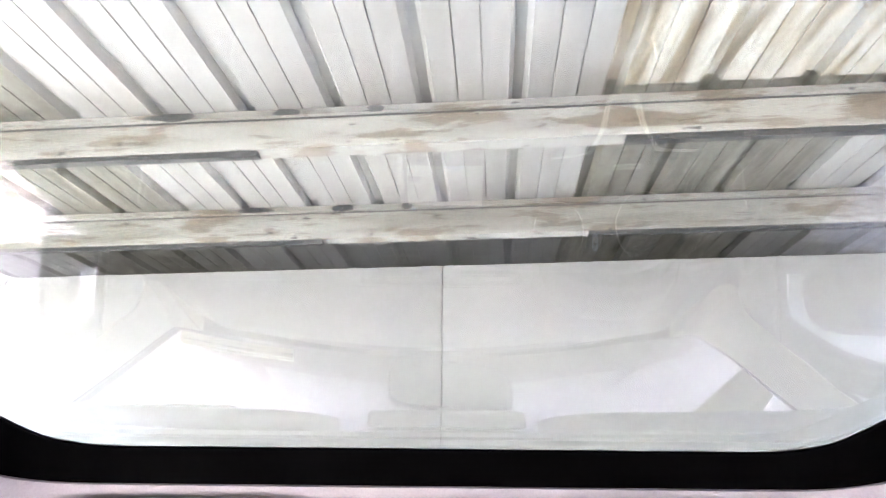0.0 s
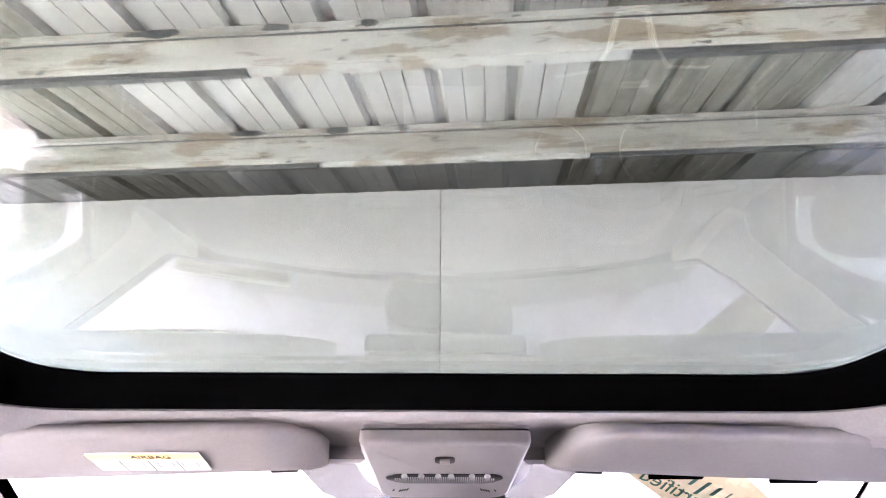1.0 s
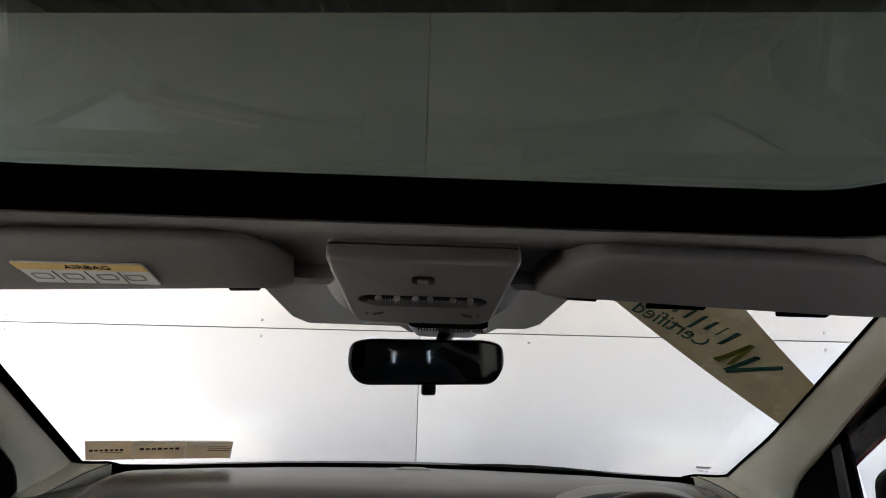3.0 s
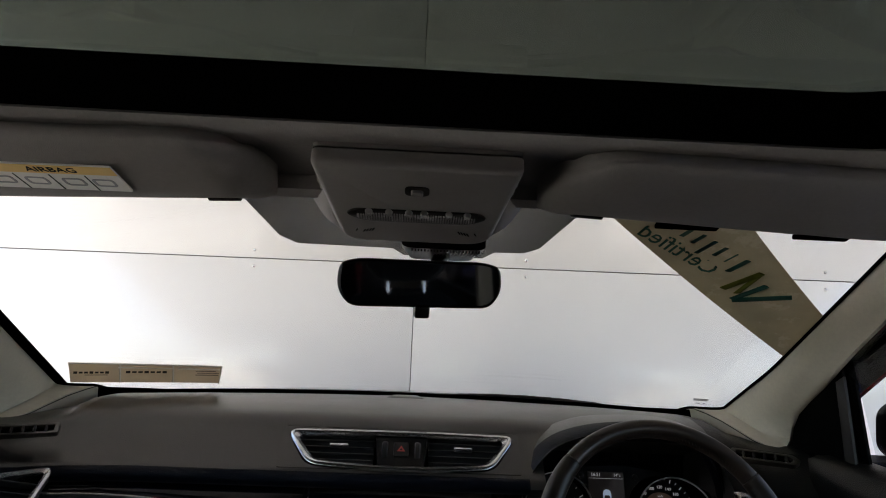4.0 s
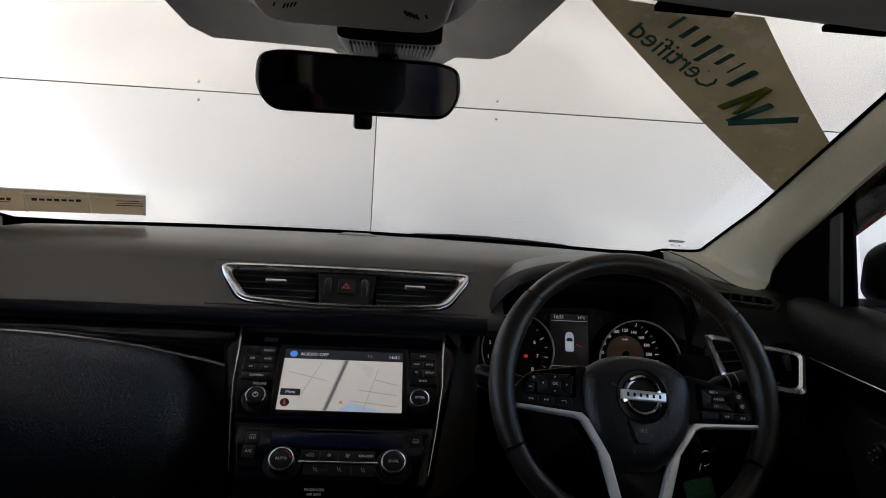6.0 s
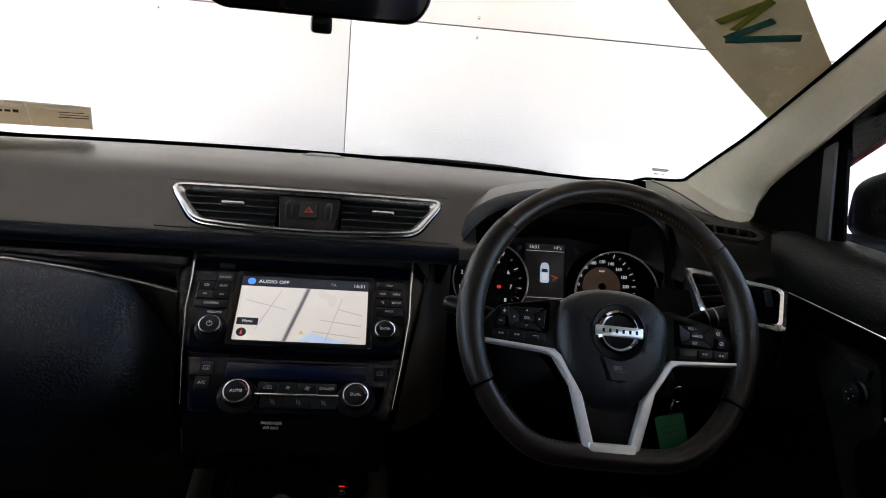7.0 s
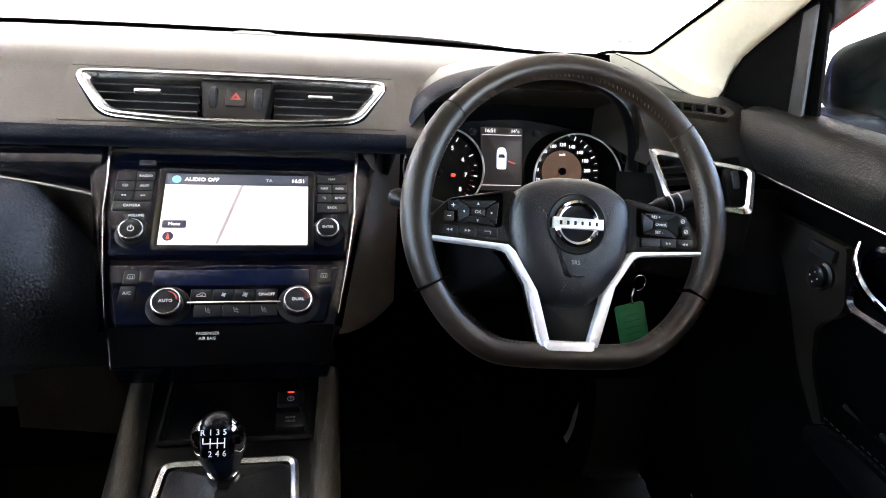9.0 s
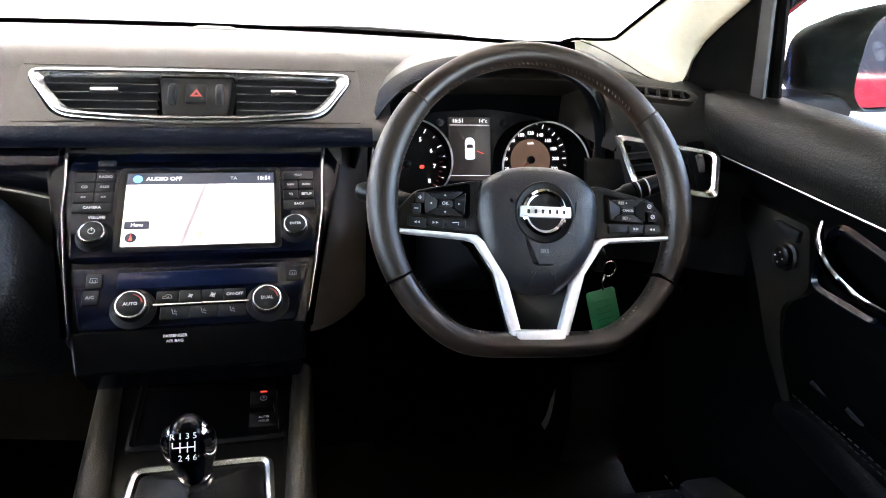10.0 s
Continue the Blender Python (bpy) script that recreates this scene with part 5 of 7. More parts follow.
def hood_loop(y, grow, zdrop=0.0):
    pts = [(-0.215, -0.040), (-0.194, 0.016), (-0.150, 0.072), (-0.085, 0.098), (0.0, 0.107), (0.075, 0.101), (0.128, 0.075), (0.158, 0.028), (0.172, -0.030)]
    out = []
    for p in spline([(a, 0, b) for a, b in pts], 5):
        f = 1 + grow / 0.2
        out.append(Vector((HC + p.x * f + (0.008 * grow / 0.02), y, 0.968 + p.z * f - zdrop)))
    return out


hood_prof = [(2.14, 0.055, 0.020), (2.04, 0.026, 0.008), (1.978, 0.002, 0.0), (1.962, 0.003, 0.0), (1.957, 0.010, 0.0), (1.965, 0.018, -0.002), (2.0, 0.030, -0.002), (2.06, 0.046, 0.002), (2.12, 0.062, 0.020), (2.20, 0.066, 0.045)]
bm = bmesh.new()
ring_loft(bm, [hood_loop(*h) for h in hood_prof[6:]], closed=False)
hood = part("binnacle_hood", bm, M_DASH, dash, "soft black hood over the instruments", sharp=60)
bm = bmesh.new()
ring_loft(bm, [hood_loop(*h) for h in hood_prof[4:7]], closed=False)
part("hood_lip", bm, M_LIP, hood, "navy black leather lip of the hood", sharp=60)
# inner side of the hood, with its shade painted in
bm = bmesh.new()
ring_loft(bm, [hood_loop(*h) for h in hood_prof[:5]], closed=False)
part("hood_lining", bm, M_CAVE, hood, "hood lining, shade and navy reflection in its colour", sharp=60)
part("hood_edge", tube([p + Vector((0, -0.002, 0)) for p in hood_loop(1.957, 0.008)], 0.0016, 6), M_BLACK, hood)

# ---- overhead console ----
OHF = basis((0.012, 1.552, 1.4235), (0, -0.970, 0.243), (0, -0.243, -0.970))   # seen from below: X runs to the car's left
oh = thing("overhead_console", "light grey overhead console with a reading lamp and microphone slots", "overhead console")
# outline: wider at the rear edge, tapering to the front
OH_O = rounded([(-0.106, -0.124), (0.106, -0.124), (0.122, 0.124), (-0.122, 0.124)], [0.04, 0.04, 0.012, 0.012], 6)
part("body", plate(OH_O, -0.016, 0.004, 0.008, OHF, seg=3), M_OVERHEAD, oh)
part("sunroof_switch", plate(rect(0.030, 0.026, 0.009, 0, 0.062), 0.003, 0.0055, 0.001, OHF), M_GREYDARK, oh, "dark recessed roof switch")
part("switch_rocker", plate(rect(0.015, 0.014, 0.004, 0, 0.061), 0.004, 0.010, 0.003, OHF), M_OVERHEAD, oh)
LAMP = rounded([(-0.072, -0.038), (0.072, -0.038), (0.095, -0.016), (0.082, 0.002), (-0.082, 0.002), (-0.095, -0.016)], 0.016, 5)
lamp = part("reading_lamp", plate(LAMP, 0.0, 0.0062, 0.002, OHF), M_GREYDARK, oh, "ribbed clear lamp lens")
for k in range(46):
    u = -0.0765 + k * 0.0034
    h = 0.026 if abs(u) < 0.066 else 0.016
    part("lens_rib", box(0.0022, h, 0.0022, (u, -0.020, 0.0068), 0.0005, OHF), M_LAMPLENS, lamp)
for u in (-0.062, -0.036, 0.010, -0.010, 0.042, 0.066):
    part("lamp_switch", plate(rect(0.010, 0.012, 0.003, u, -0.004), 0.004, 0.011, 0.003, OHF), M_LAMPLENS, lamp)
for s in (-1, 1):
    for k in range(4):
        part("microphone_slot", box(0.0014, 0.010, 0.001, (0, 0, 0), 0, OHF @ pose(s * (0.060 + k * 0.0042), -0.072 - 0.002 * k, 0.0045, 0, 0, s * 20)), M_MATT, oh)
    part("microphone_slot", box(0.0014, 0.008, 0.001, (0, 0, 0), 0, OHF @ pose(s * 0.083, -0.076, 0.0045, 0, 0, s * 20)), M_MATT, oh)
# padded collar that blends the console's sides and front up into the lining
bm = bmesh.new()
loops = []
for d, w in ((0.004, -0.010), (-0.003, -0.008), (-0.012, -0.011), (-0.022, -0.018), (-0.032, -0.029), (-0.041, -0.043), (-0.047, -0.060)):
    lp = []
    for (x, y), (qx, qy) in zip(OH_O, inset(OH_O, d)):
        k = max(0.0, min(1.0, (0.110 - y) / 0.09))
        k = k * k * (3 - 2 * k)
        lp.append((x + (qx - x) * k, y + (qy - y) * k - (1 - k) * 0.004, w - (1 - k) * 0.012))
    loops.append(lp)
ring_loft(bm, loops, m=OHF)
part("collar", bm, M_LINER, oh, sharp=60)


# ---- sun visors ----
def visor(s):
    v = thing("sun_visor", "grey vinyl sun visor folded up" + (" with an airbag label" if s < 0 else " with black ticket clips"), "sun visor", "sun visors")
    rows = []
    inner, outer = 0.166, 0.70
    n = 30
    loops = []
    for k in range(n + 1):
        f = (k / n) ** 1.6
        x = inner + (outer - inner) * f
        rear = 1.405 + 0.006 * f + (0.125 * (1 - f / 0.165) ** 2.2 if f < 0.165 else 0)
        frontv = 1.552 + 0.018 * min(1, f * 1.6) - (0.012 * (1 - f / 0.06) ** 2 if f < 0.06 else 0) - (0.02 * max(0, f - 0.85) / 0.15)
        t = 0.0135 * min(1.0, 0.25 + (f / 0.05) ** 0.5 * 0.75)
        zr, zf = 1.472 - 0.010 * f, 1.433 - 0.017 * f
        cy, cz, h = (rear + frontv) / 2, (zr + zf) / 2, (frontv - rear) / 2
        sl = (zf - zr) / (frontv - rear)
        sec = []
        for q in range(14):
            a = 2 * math.pi * q / 14
            c, d = math.cos(a), math.sin(a)
            yy = math.copysign(abs(c) ** 0.45, c) * h
            zz = math.copysign(abs(d) ** 0.7, d) * t
            sec.append((s * x, cy + yy, cz + yy * sl + zz))
        loops.append(sec)
    bm = bmesh.new()
    ring_loft(bm, loops, cap0=True, cap1=True)
    part("panel", bm, M_VISOR, v, sharp=60)
    part("clip", tube([(s * 0.215, 1.549, 1.430), (s * 0.255, 1.553, 1.429)], 0.009, 12), M_BLACK if s > 0 else M_GREYDARK, v, "dark pivot clip")
    return v


vl = visor(-1)
VF = basis((-0.420, 1.490, 1.4305), (-0.02, -0.968, 0.25), (0, -0.25, -0.968))
part("warning_label", plate(rounded([(-0.082, -0.033), (0.082, -0.033), (0.082, 0.033), (-0.082, 0.033)], 0.002, 2), -0.001, 0.0012, 0, VF), M_WHITELABEL, vl, "white and amber airbag label")
part("label_stripe", plate(rect(0.164, 0.020, 0, 0, 0.022), 0.001, 0.0018, 0, VF), M_YELLOW, vl)
lettering("AIRBAG", 0.017, M_GREYDARK, VF @ pose(0.010, 0.022, 0.002), vl, mirror=False)
for u in (-0.062, -0.022, 0.022, 0.058):
    part("label_picture", bezel(rect(0.026, 0.020, 0.006, u, -0.010), rect(0.020, 0.014, 0.004, u, -0.010), 0.001, 0.0018, 0, VF), M_PRINTDIM, vl)
for u in (-0.042, 0.0, 0.042):
    part("label_rule", box(0.0012, 0.040, 0.0006, (u, -0.012, 0.0015), 0, VF), M_GREYDARK, vl)
vr = visor(1)
for cx, cw in ((0.375, 0.085), (0.560, 0.075)):
    part("ticket_clip", plate(rect(cw, 0.014, 0.003), -0.002, 0.003, 0.001, pose(cx, 1.568 + 0.01 * (cx - 0.37), 1.4195 - 0.03 * (cx - 0.37), -20)), M_MATT, vr, "black flat clip")

# ---- rear-view mirror ----
mir = thing("rear_view_mirror", "black framed rear-view mirror on a ribbed windscreen mount", "mirror")
MF = basis((0.0235, 1.722, 1.332), (0, -0.11, 0.994), (0.213, -0.970, -0.115))
MO = rounded([(-0.112, -0.036), (0.112, -0.036), (0.131, -0.008), (0.127, 0.030), (0.100, 0.037), (-0.100, 0.037), (-0.127, 0.030), (-0.131, -0.008)], 0.022, 5)
bm = bmesh.new()
ring_loft(bm, [[(x * f, y * f, w) for x, y in MO] for f, w in ((0.55, -0.042), (0.85, -0.034), (0.97, -0.018), (1.0, -0.004), (0.995, 0.002), (0.975, 0.004), (0.965, 0.002))], cap0=True, m=MF)
part("housing", bm, M_BLACK, mir, sharp=60)
part("reflector", plate(inset(MO, 0.0045), -0.004, 0.0012, 0.0, MF), M_MIRROR, mir, "mirror glass")
part("dip_lever", box(0.024, 0.020, 0.010, (0.004, -0.044, -0.008), 0.003, MF), M_BLACK, mir)
bm = bmesh.new()
ring_loft(bm, [[(0.055 + x * f, y, z + q * f2) for x, q in rect(1, 1, 0.2)] for f, f2, y, z in ((0.130, 0.030, 1.715, 1.402), (0.132, 0.040, 1.745, 1.405), (0.125, 0.040, 1.80, 1.405), (0.11, 0.03, 1.85, 1.395))], cap0=True, cap1=True)
mount = part("mount_cover", bm, M_BLACK, mir, "ribbed black mount cover")
for k in range(22):
    part("mount_rib", box(0.0022, 0.060, 0.028, (0.0, 0, 0), 0.0005, pose(0.006 + k * 0.0050, 1.752, 1.397)), M_GREYDARK, mount)
part("stem", tube([(0.055, 1.80, 1.385), (0.045, 1.785, 1.365), (0.030, 1.752, 1.338)], [0.014, 0.011, 0.010], 12), M_BLACK, mir)


# ---- window labels ----
def on_glass_patch(name, corners, nx, ny, mat, off, th=0.0008):
    """A flexible label stuck to the screen; corners x, z: bottom left, bottom right, top right, top left."""
    rows = []
    (ax, az), (bx, bz), (cx, cz), (dx, dz) = corners
    for j in range(ny + 1):
        v = j / ny
        r = []
        for i in range(nx + 1):
            u = i / nx
            x = (ax * (1 - u) + bx * u) * (1 - v) + (dx * (1 - u) + cx * u) * v
            z = (az * (1 - u) + bz * u) * (1 - v) + (dz * (1 - u) + cz * u) * v
            r.append(on_screen(x, z, off))
        rows.append(r)
    return part(name, sheet(rows, th, (0, -0.53, -0.85)), mat, None)


band = on_glass_patch("sale_strip", [(0.728, 1.233), (0.735, 1.305), (0.52, 1.452), (0.300, 1.470)], 6, 12, M_STICKER, 0.003)
tagged(band, "dealer strip with teal lettering stuck to the windscreen", "sticker")
C0, C1 = on_screen(0.514, 1.386, 0.005), on_screen(0.377, 1.442, 0.005)
ax = (C0 - C1).normalized()
nrm = Vector((0.20, -0.50, -0.84)).normalized()
up = nrm.cross(ax)
# seen from inside the writing is reversed
LB = Matrix((ax, up, nrm)).transposed().to_4x4()


def strip_text(text, x, z, size):
    m = LB.copy()
    m.translation = on_screen(x, z, 0.006)
    return lettering(text, size, M_TEAL, m, band, mirror=True)


def strip_bar(x0, z0, x1, z1, w, mat, name="printed_mark"):
    a, b = on_screen(x0, z0, 0.0055), on_screen(x1, z1, 0.0055)
    return part(name, tube([a, (a + b) / 2, b], w, 8, flat=0.12, up=nrm.cross(b - a)), mat, band)


strip_text("Certified", 0.447, 1.414, 0.046)
for k, (tall, wide) in enumerate(((1.7, 0.0085), (1.1, 0.003), (1.1, 0.0062), (1.7, 0.0062), (1.1, 0.0055), (1.1, 0.0062), (1.1, 0.004))):
    t = k / 6
    x0, z0 = 0.556 - 0.126 * t, 1.400 + 0.053 * t
    strip_bar(x0, z0, x0 - 0.011 * tall, z0 - 0.0095 * tall, wide, M_TEAL, "name_bar")
strip_bar(0.548, 1.357, 0.588, 1.381, 0.012, M_LIME)
strip_bar(0.588, 1.381, 0.573, 1.350, 0.009, M_LIME)
strip_bar(0.573, 1.340, 0.608, 1.362, 0.012, M_TEAL)
strip_bar(0.573, 1.338, 0.655, 1.345, 0.010, M_TEAL)
lab = on_glass_patch("dealer_label", [(-0.715, 1.109), (-0.436, 1.106), (-0.413, 1.151), (-0.690, 1.157)], 10, 3, M_STICKERPALE, 0.003)
tagged(lab, "pale three-part dealer label stuck low on the windscreen", "sticker")
for xa, xb in ((-0.629, -0.604), (-0.528, -0.507)):
    a, b = on_screen(xa, 1.108, 0.0045), on_screen(xb, 1.154, 0.0045)
    part("label_divider", tube([a, b], 0.0020, 6, flat=0.3, up=(1, 0, 0)), M_WHITELABEL, lab)
for pts in (((-0.690, 1.157), (-0.552, 1.154), (-0.413, 1.151)), ((-0.436, 1.106), (-0.413, 1.151)), ((-0.612, 1.146), (-0.512, 1.144)), ((-0.502, 1.144), (-0.420, 1.142))):
    part("label_edge", tube([on_screen(x, z, 0.0045) for x, z in pts], 0.0016, 6), M_WHITELABEL, lab, "pale edge of the label")
for x0, x1, z, w in ((-0.695, -0.632, 1.134, 0.0040), (-0.604, -0.525, 1.135, 0.0040), (-0.470, -0.425, 1.133, 0.0010), (-0.475, -0.428, 1.128, 0.0014), (-0.470, -0.430, 1.138, 0.0010), (-0.680, -0.640, 1.128, 0.0010)):
    n = 7 if w > 0.003 else 1
    for k in range(n):
        xa = x0 + (x1 - x0) * k / n
        xb = x0 + (x1 - x0) * (k + (0.72 if n > 1 else 1)) / n
        part("label_mark" if n > 1 else "label_line", tube([on_screen(xa, z, 0.0046), on_screen(xb, z, 0.0046)], w * (1.0 if k % 3 else 1.3), 6, flat=0.15, up=(0, 0.8, -0.5)), M_GREYDARK, lab)
etch = on_glass_patch("glass_mark", [(0.640, 1.1245), (0.668, 1.1245), (0.668, 1.1265), (0.640, 1.1265)], 2, 1, M_PRINTDIM, 0.003)
for x0, x1, z in ((0.642, 0.668, 1.1222), (0.650, 0.658, 1.1145), (0.664, 0.668, 1.1145)):
    part("mark_line", sheet([[on_screen(x, z + h, 0.003) for x in (x0, x1)] for h in (-0.001, 0.001)], 0.0004, (0, -0.53, -0.85)), M_PRINTDIM, etch)
tagged(etch, "small grey etched maker mark low on the windscreen", "marking")

# wiper arms outside
for x0, x1, lift in ((0.05, 0.55, 0.016), (-0.55, -0.10, 0.008)):
    w = thing("wiper", "black wiper arm parked below the windscreen", "wiper", "wipers")
    pts = [(x0 + (x1 - x0) * k / 6, sky_y(1.075, x0 + (x1 - x0) * k / 6) + 0.022, 1.066 + lift * math.sin(math.pi * k / 6) ** 0.5) for k in range(7)]
    part("arm", tube(pts, 0.007, 8), M_BLACK, w)
    part("blade", tube([(p[0], p[1] - 0.015, p[2] - 0.012) for p in pts], 0.005, 6), M_RUBBER, w)
part("scuttle", sheet([[(x, sky_y(1.06, x) + dy, 1.06 - 0.03 * dy) for x in [-0.78 + 0.13 * k for k in range(13)]] for dy in (0.0, 0.12, 0.25)], 0.01), M_BLACK, None, "black plastic scuttle panel under the wipers", category="scuttle")


# ---- outer air vents, left and right ----
def side_vent(s):
    tl, tr, br = Vector((0.610, 1.926, 0.987)), Vector((0.729, 1.825, 0.983)), Vector((0.696, 1.763, 0.935))
    n = (tr - tl).cross(br - tr)
    n = n.normalized()
    if n.y > 0:
        n = -n
    c = (tl + tr + br) / 3
    m = basis(c, (0, 0.5, 0.86), n)
    inv = m.inverted()
    P = [inv @ p for p in (tl, tr, br)]
    bl = inv @ Vector((0.605, 1.832, 0.934))
    o = [(bl.x, bl.y), (P[2].x, P[2].y), (P[1].x, P[1].y), (P[0].x, P[0].y)]
    outer, inner = rounded(o, 0.014, 5), None
    inner = [(a * 0.86 + 0.14 * (sum(p[0] for p in o) / 4), b * 0.80 + 0.20 * (sum(p[1] for p in o) / 4)) for a, b in outer]
    flip = Matrix.Diagonal((s, 1, 1, 1))
    mm = flip @ m
    v = thing("side_vent", "silver framed outer air vent in the dashboard", "air vent", "outer air vents")
    part("frame", bezel(outer, inner, -0.025, 0.006, 0.003, mm), M_CHROME, v)
    part("cavity", plate(inner, -0.034, -0.026, 0, mm), M_MATT, v)
    ymin, ymax = min(p[1] for p in inner), max(p[1] for p in inner)
    xmin, xmax = min(p[0] for p in inner), max(p[0] for p in inner)
    for k in range(4):
        y = ymin + (ymax - ymin) * (k + 0.7) / 4.6
        part("slat", box((xmax - xmin) * 0.62, 0.003, 0.014, (xmin + (xmax - xmin) * (0.40 - 0.03 * k), y, -0.010), 0.0008, mm), M_SLAT, v)
    part("wheel_housing", box((xmax - xmin) * 0.22, (ymax - ymin) * 0.85, 0.02, (xmin + (xmax - xmin) * 0.86, (ymin + ymax) / 2, -0.014), 0.003, mm), M_VOID, v)
    part("thumbwheel", lathe([(0.001, -0.004), (0.016, -0.004), (0.017, 0), (0.016, 0.004), (0.001, 0.004)], 20, mm @ pose(xmin + (xmax - xmin) * 0.86, (ymin + ymax) / 2, -0.008) @ pose(0, 0, 0, 0, 90, 0)), M_SLAT, v)
    # housing that carries it out of the dash
    back = [(a * 1.01, b * 1.01) for a, b in outer]
    bm = bmesh.new()
    ring_loft(bm, [[(x, y, -0.10) for x, y in back], [(x, y, -0.012) for x, y in back], [(x, y, 0.0005) for x, y in outer], [(x, y, -0.02) for x, y in inner]], m=mm)
    part("housing", bm, M_DASH, v)
    # small demist vent above it
    d = thing("demist_vent", "small black louvred demister vent on the dash end", "air vent", "demister vents")
    q = basis((0.665, 1.915, 1.052), (0.25, 0.75, 0.4), (-0.1, -0.45, 0.9))
    qq = flip @ q
    part("frame", bezel(rounded([(-0.055, -0.014), (0.050, -0.014), (0.062, 0.0), (0.05, 0.014), (-0.055, 0.014)], 0.005, 3), rounded([(-0.048, -0.009), (0.043, -0.009), (0.050, 0.0), (0.043, 0.009), (-0.048, 0.009)], 0.003, 3), -0.008, 0.002, 0.001, qq), M_DASH, d)
    part("cavity", plate(rect(0.098, 0.018), -0.010, -0.006, 0, qq), M_MATT, d)
    for k in range(5):
        part("louvre", box(0.004, 0.019, 0.008, (-0.034 + k * 0.018, 0, -0.002), 0.001, qq), M_GREYDARK, d)


for s in (-1, 1):
    side_vent(s)

# ---- lower dashboard ----
def lower_sheet(name, rows, mat, label, th=0.012, down=(0, 0.9, 0.3), sharp=60):
    return part(name, sheet(rows, th, down), mat, dash, label, sharp=sharp)


# passenger side: gloss strip, then padded knee panel
def curve_edge(x):
    """Lower edge of the gloss strip, dropping towards the stack."""
    t = max(0.0, min(1.0, (x + 0.75) / 0.58))
    return 0.958 - 0.050 * t ** 3.0


xs = [-0.765 + 0.0395 * k for k in range(16)]
lower_sheet("gloss_strip", [[(x, 1.945 - 0.010 * math.sin(math.pi * v) - 0.03 * v - max(0, abs(x) - 0.45) ** 2 * 0.9, 0.962 * (1 - v) + (curve_edge(x) - 0.004) * v) for x in xs] for v in (0, 0.25, 0.5, 0.75, 1.0)], M_PIANO, "gloss black trim strip")
part("strip_line", tube([(x, 1.908 - max(0, abs(x) - 0.45) ** 2 * 0.9, curve_edge(x) - 0.006) for x in xs], 0.0022, 8), M_CHROME, dash, "thin silver line")
lower_sheet("stack_flank", [[(-0.33 + (0.135 + 0.050 * v) * u, 1.955 - 0.010 * u - 0.045 * v, 0.930 - 0.020 * u - 0.40 * v) for u in (0, 0.25, 0.5, 0.75, 1.0)] for v in (0, 0.25, 0.5, 0.75, 1.0)], M_SIDEPAD, "brown-black panel beside the stack")


def pad_edge(v):
    """How far the padded panel reaches towards the stack, by depth."""
    return -0.262 + 0.085 * (1 - (1 - min(1, v * 2.2)) ** 2)


rows = []
for v in [k / 16 for k in range(17)]:
    r = []
    for u in [k / 18 for k in range(19)]:
        x = -0.775 + (pad_edge(v) + 0.775) * u
        top = curve_edge(x) - 0.012
        z = top - (top - 0.56) * v
        edge = 1 - (1 - min(1.0, (1 - u) / 0.16)) ** 2
        y = 1.912 - 0.078 * math.sin(math.pi * min(1, 0.06 + v * 1.15)) * edge ** 0.5 + 0.01 * v - max(0, abs(x) - 0.5) ** 2 * 0.8
        r.append((x, y, z))
    rows.append(r)
lower_sheet("knee_panel", rows, M_LEATHER_WRAP, "dark blue-black grained padded knee panel")
# driver side: panel between the stack and the column, and knee bolster
lower_sheet("stack_cheek", [[(0.140 + 0.050 * (1 - v) + u * (0.045 + 0.02 * v), 1.985 - 0.200 * v + 0.05 * u * u, 0.968 - 0.215 * v + 0.004 * u) for u in (0, 0.25, 0.5, 0.75, 1.0, 1.3)] for v in (0, 0.2, 0.4, 0.6, 0.8, 1.0)], M_CHEEK, "dark brown-grey cheek beside the stack")
xs3 = [0.175 + 0.0295 * k for k in range(21)]
# footwell shade is painted into the bolster's colour
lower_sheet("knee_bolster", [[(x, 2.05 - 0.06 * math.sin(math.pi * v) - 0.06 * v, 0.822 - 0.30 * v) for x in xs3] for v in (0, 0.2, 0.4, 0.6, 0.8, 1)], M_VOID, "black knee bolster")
lower_sheet("cluster_cheek", [[(0.615 + 0.05 * u, 1.985 - 0.05 * u, 1.0 - 0.15 * v) for u in (0, 0.5, 1)] for v in (0, 0.5, 1)], M_CHEEK, "brown-grey strip beside the instruments")
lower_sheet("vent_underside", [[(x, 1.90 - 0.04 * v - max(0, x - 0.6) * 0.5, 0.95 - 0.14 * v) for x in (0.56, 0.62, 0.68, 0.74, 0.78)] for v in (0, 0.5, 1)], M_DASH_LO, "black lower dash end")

# ---- centre console, gear lever ----
console = thing("centre_console", "black centre console with padded sides and a gear gaiter", "console")
CF = basis((0.013, 1.65, 0.665), (0, 0.993, 0.12), (0, -0.12, 0.993))
part("top_plate", plate(rounded([(-0.075, -0.62), (0.098, -0.62), (0.10, 0.14), (-0.112, 0.14)], 0.01, 3), -0.25, 0.0, 0.004, CF), M_BLACK, console)
part("tray", bezel(rounded([(-0.088, 0.026), (0.096, 0.026), (0.075, 0.150), (-0.090, 0.150)], 0.008, 3), rounded([(-0.080, 0.034), (0.088, 0.034), (0.068, 0.146), (-0.082, 0.146)], 0.006, 3), 0.0, 0.006, 0.002, CF), M_BLACK, console)
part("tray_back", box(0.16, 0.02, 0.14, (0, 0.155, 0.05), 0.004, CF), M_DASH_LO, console)
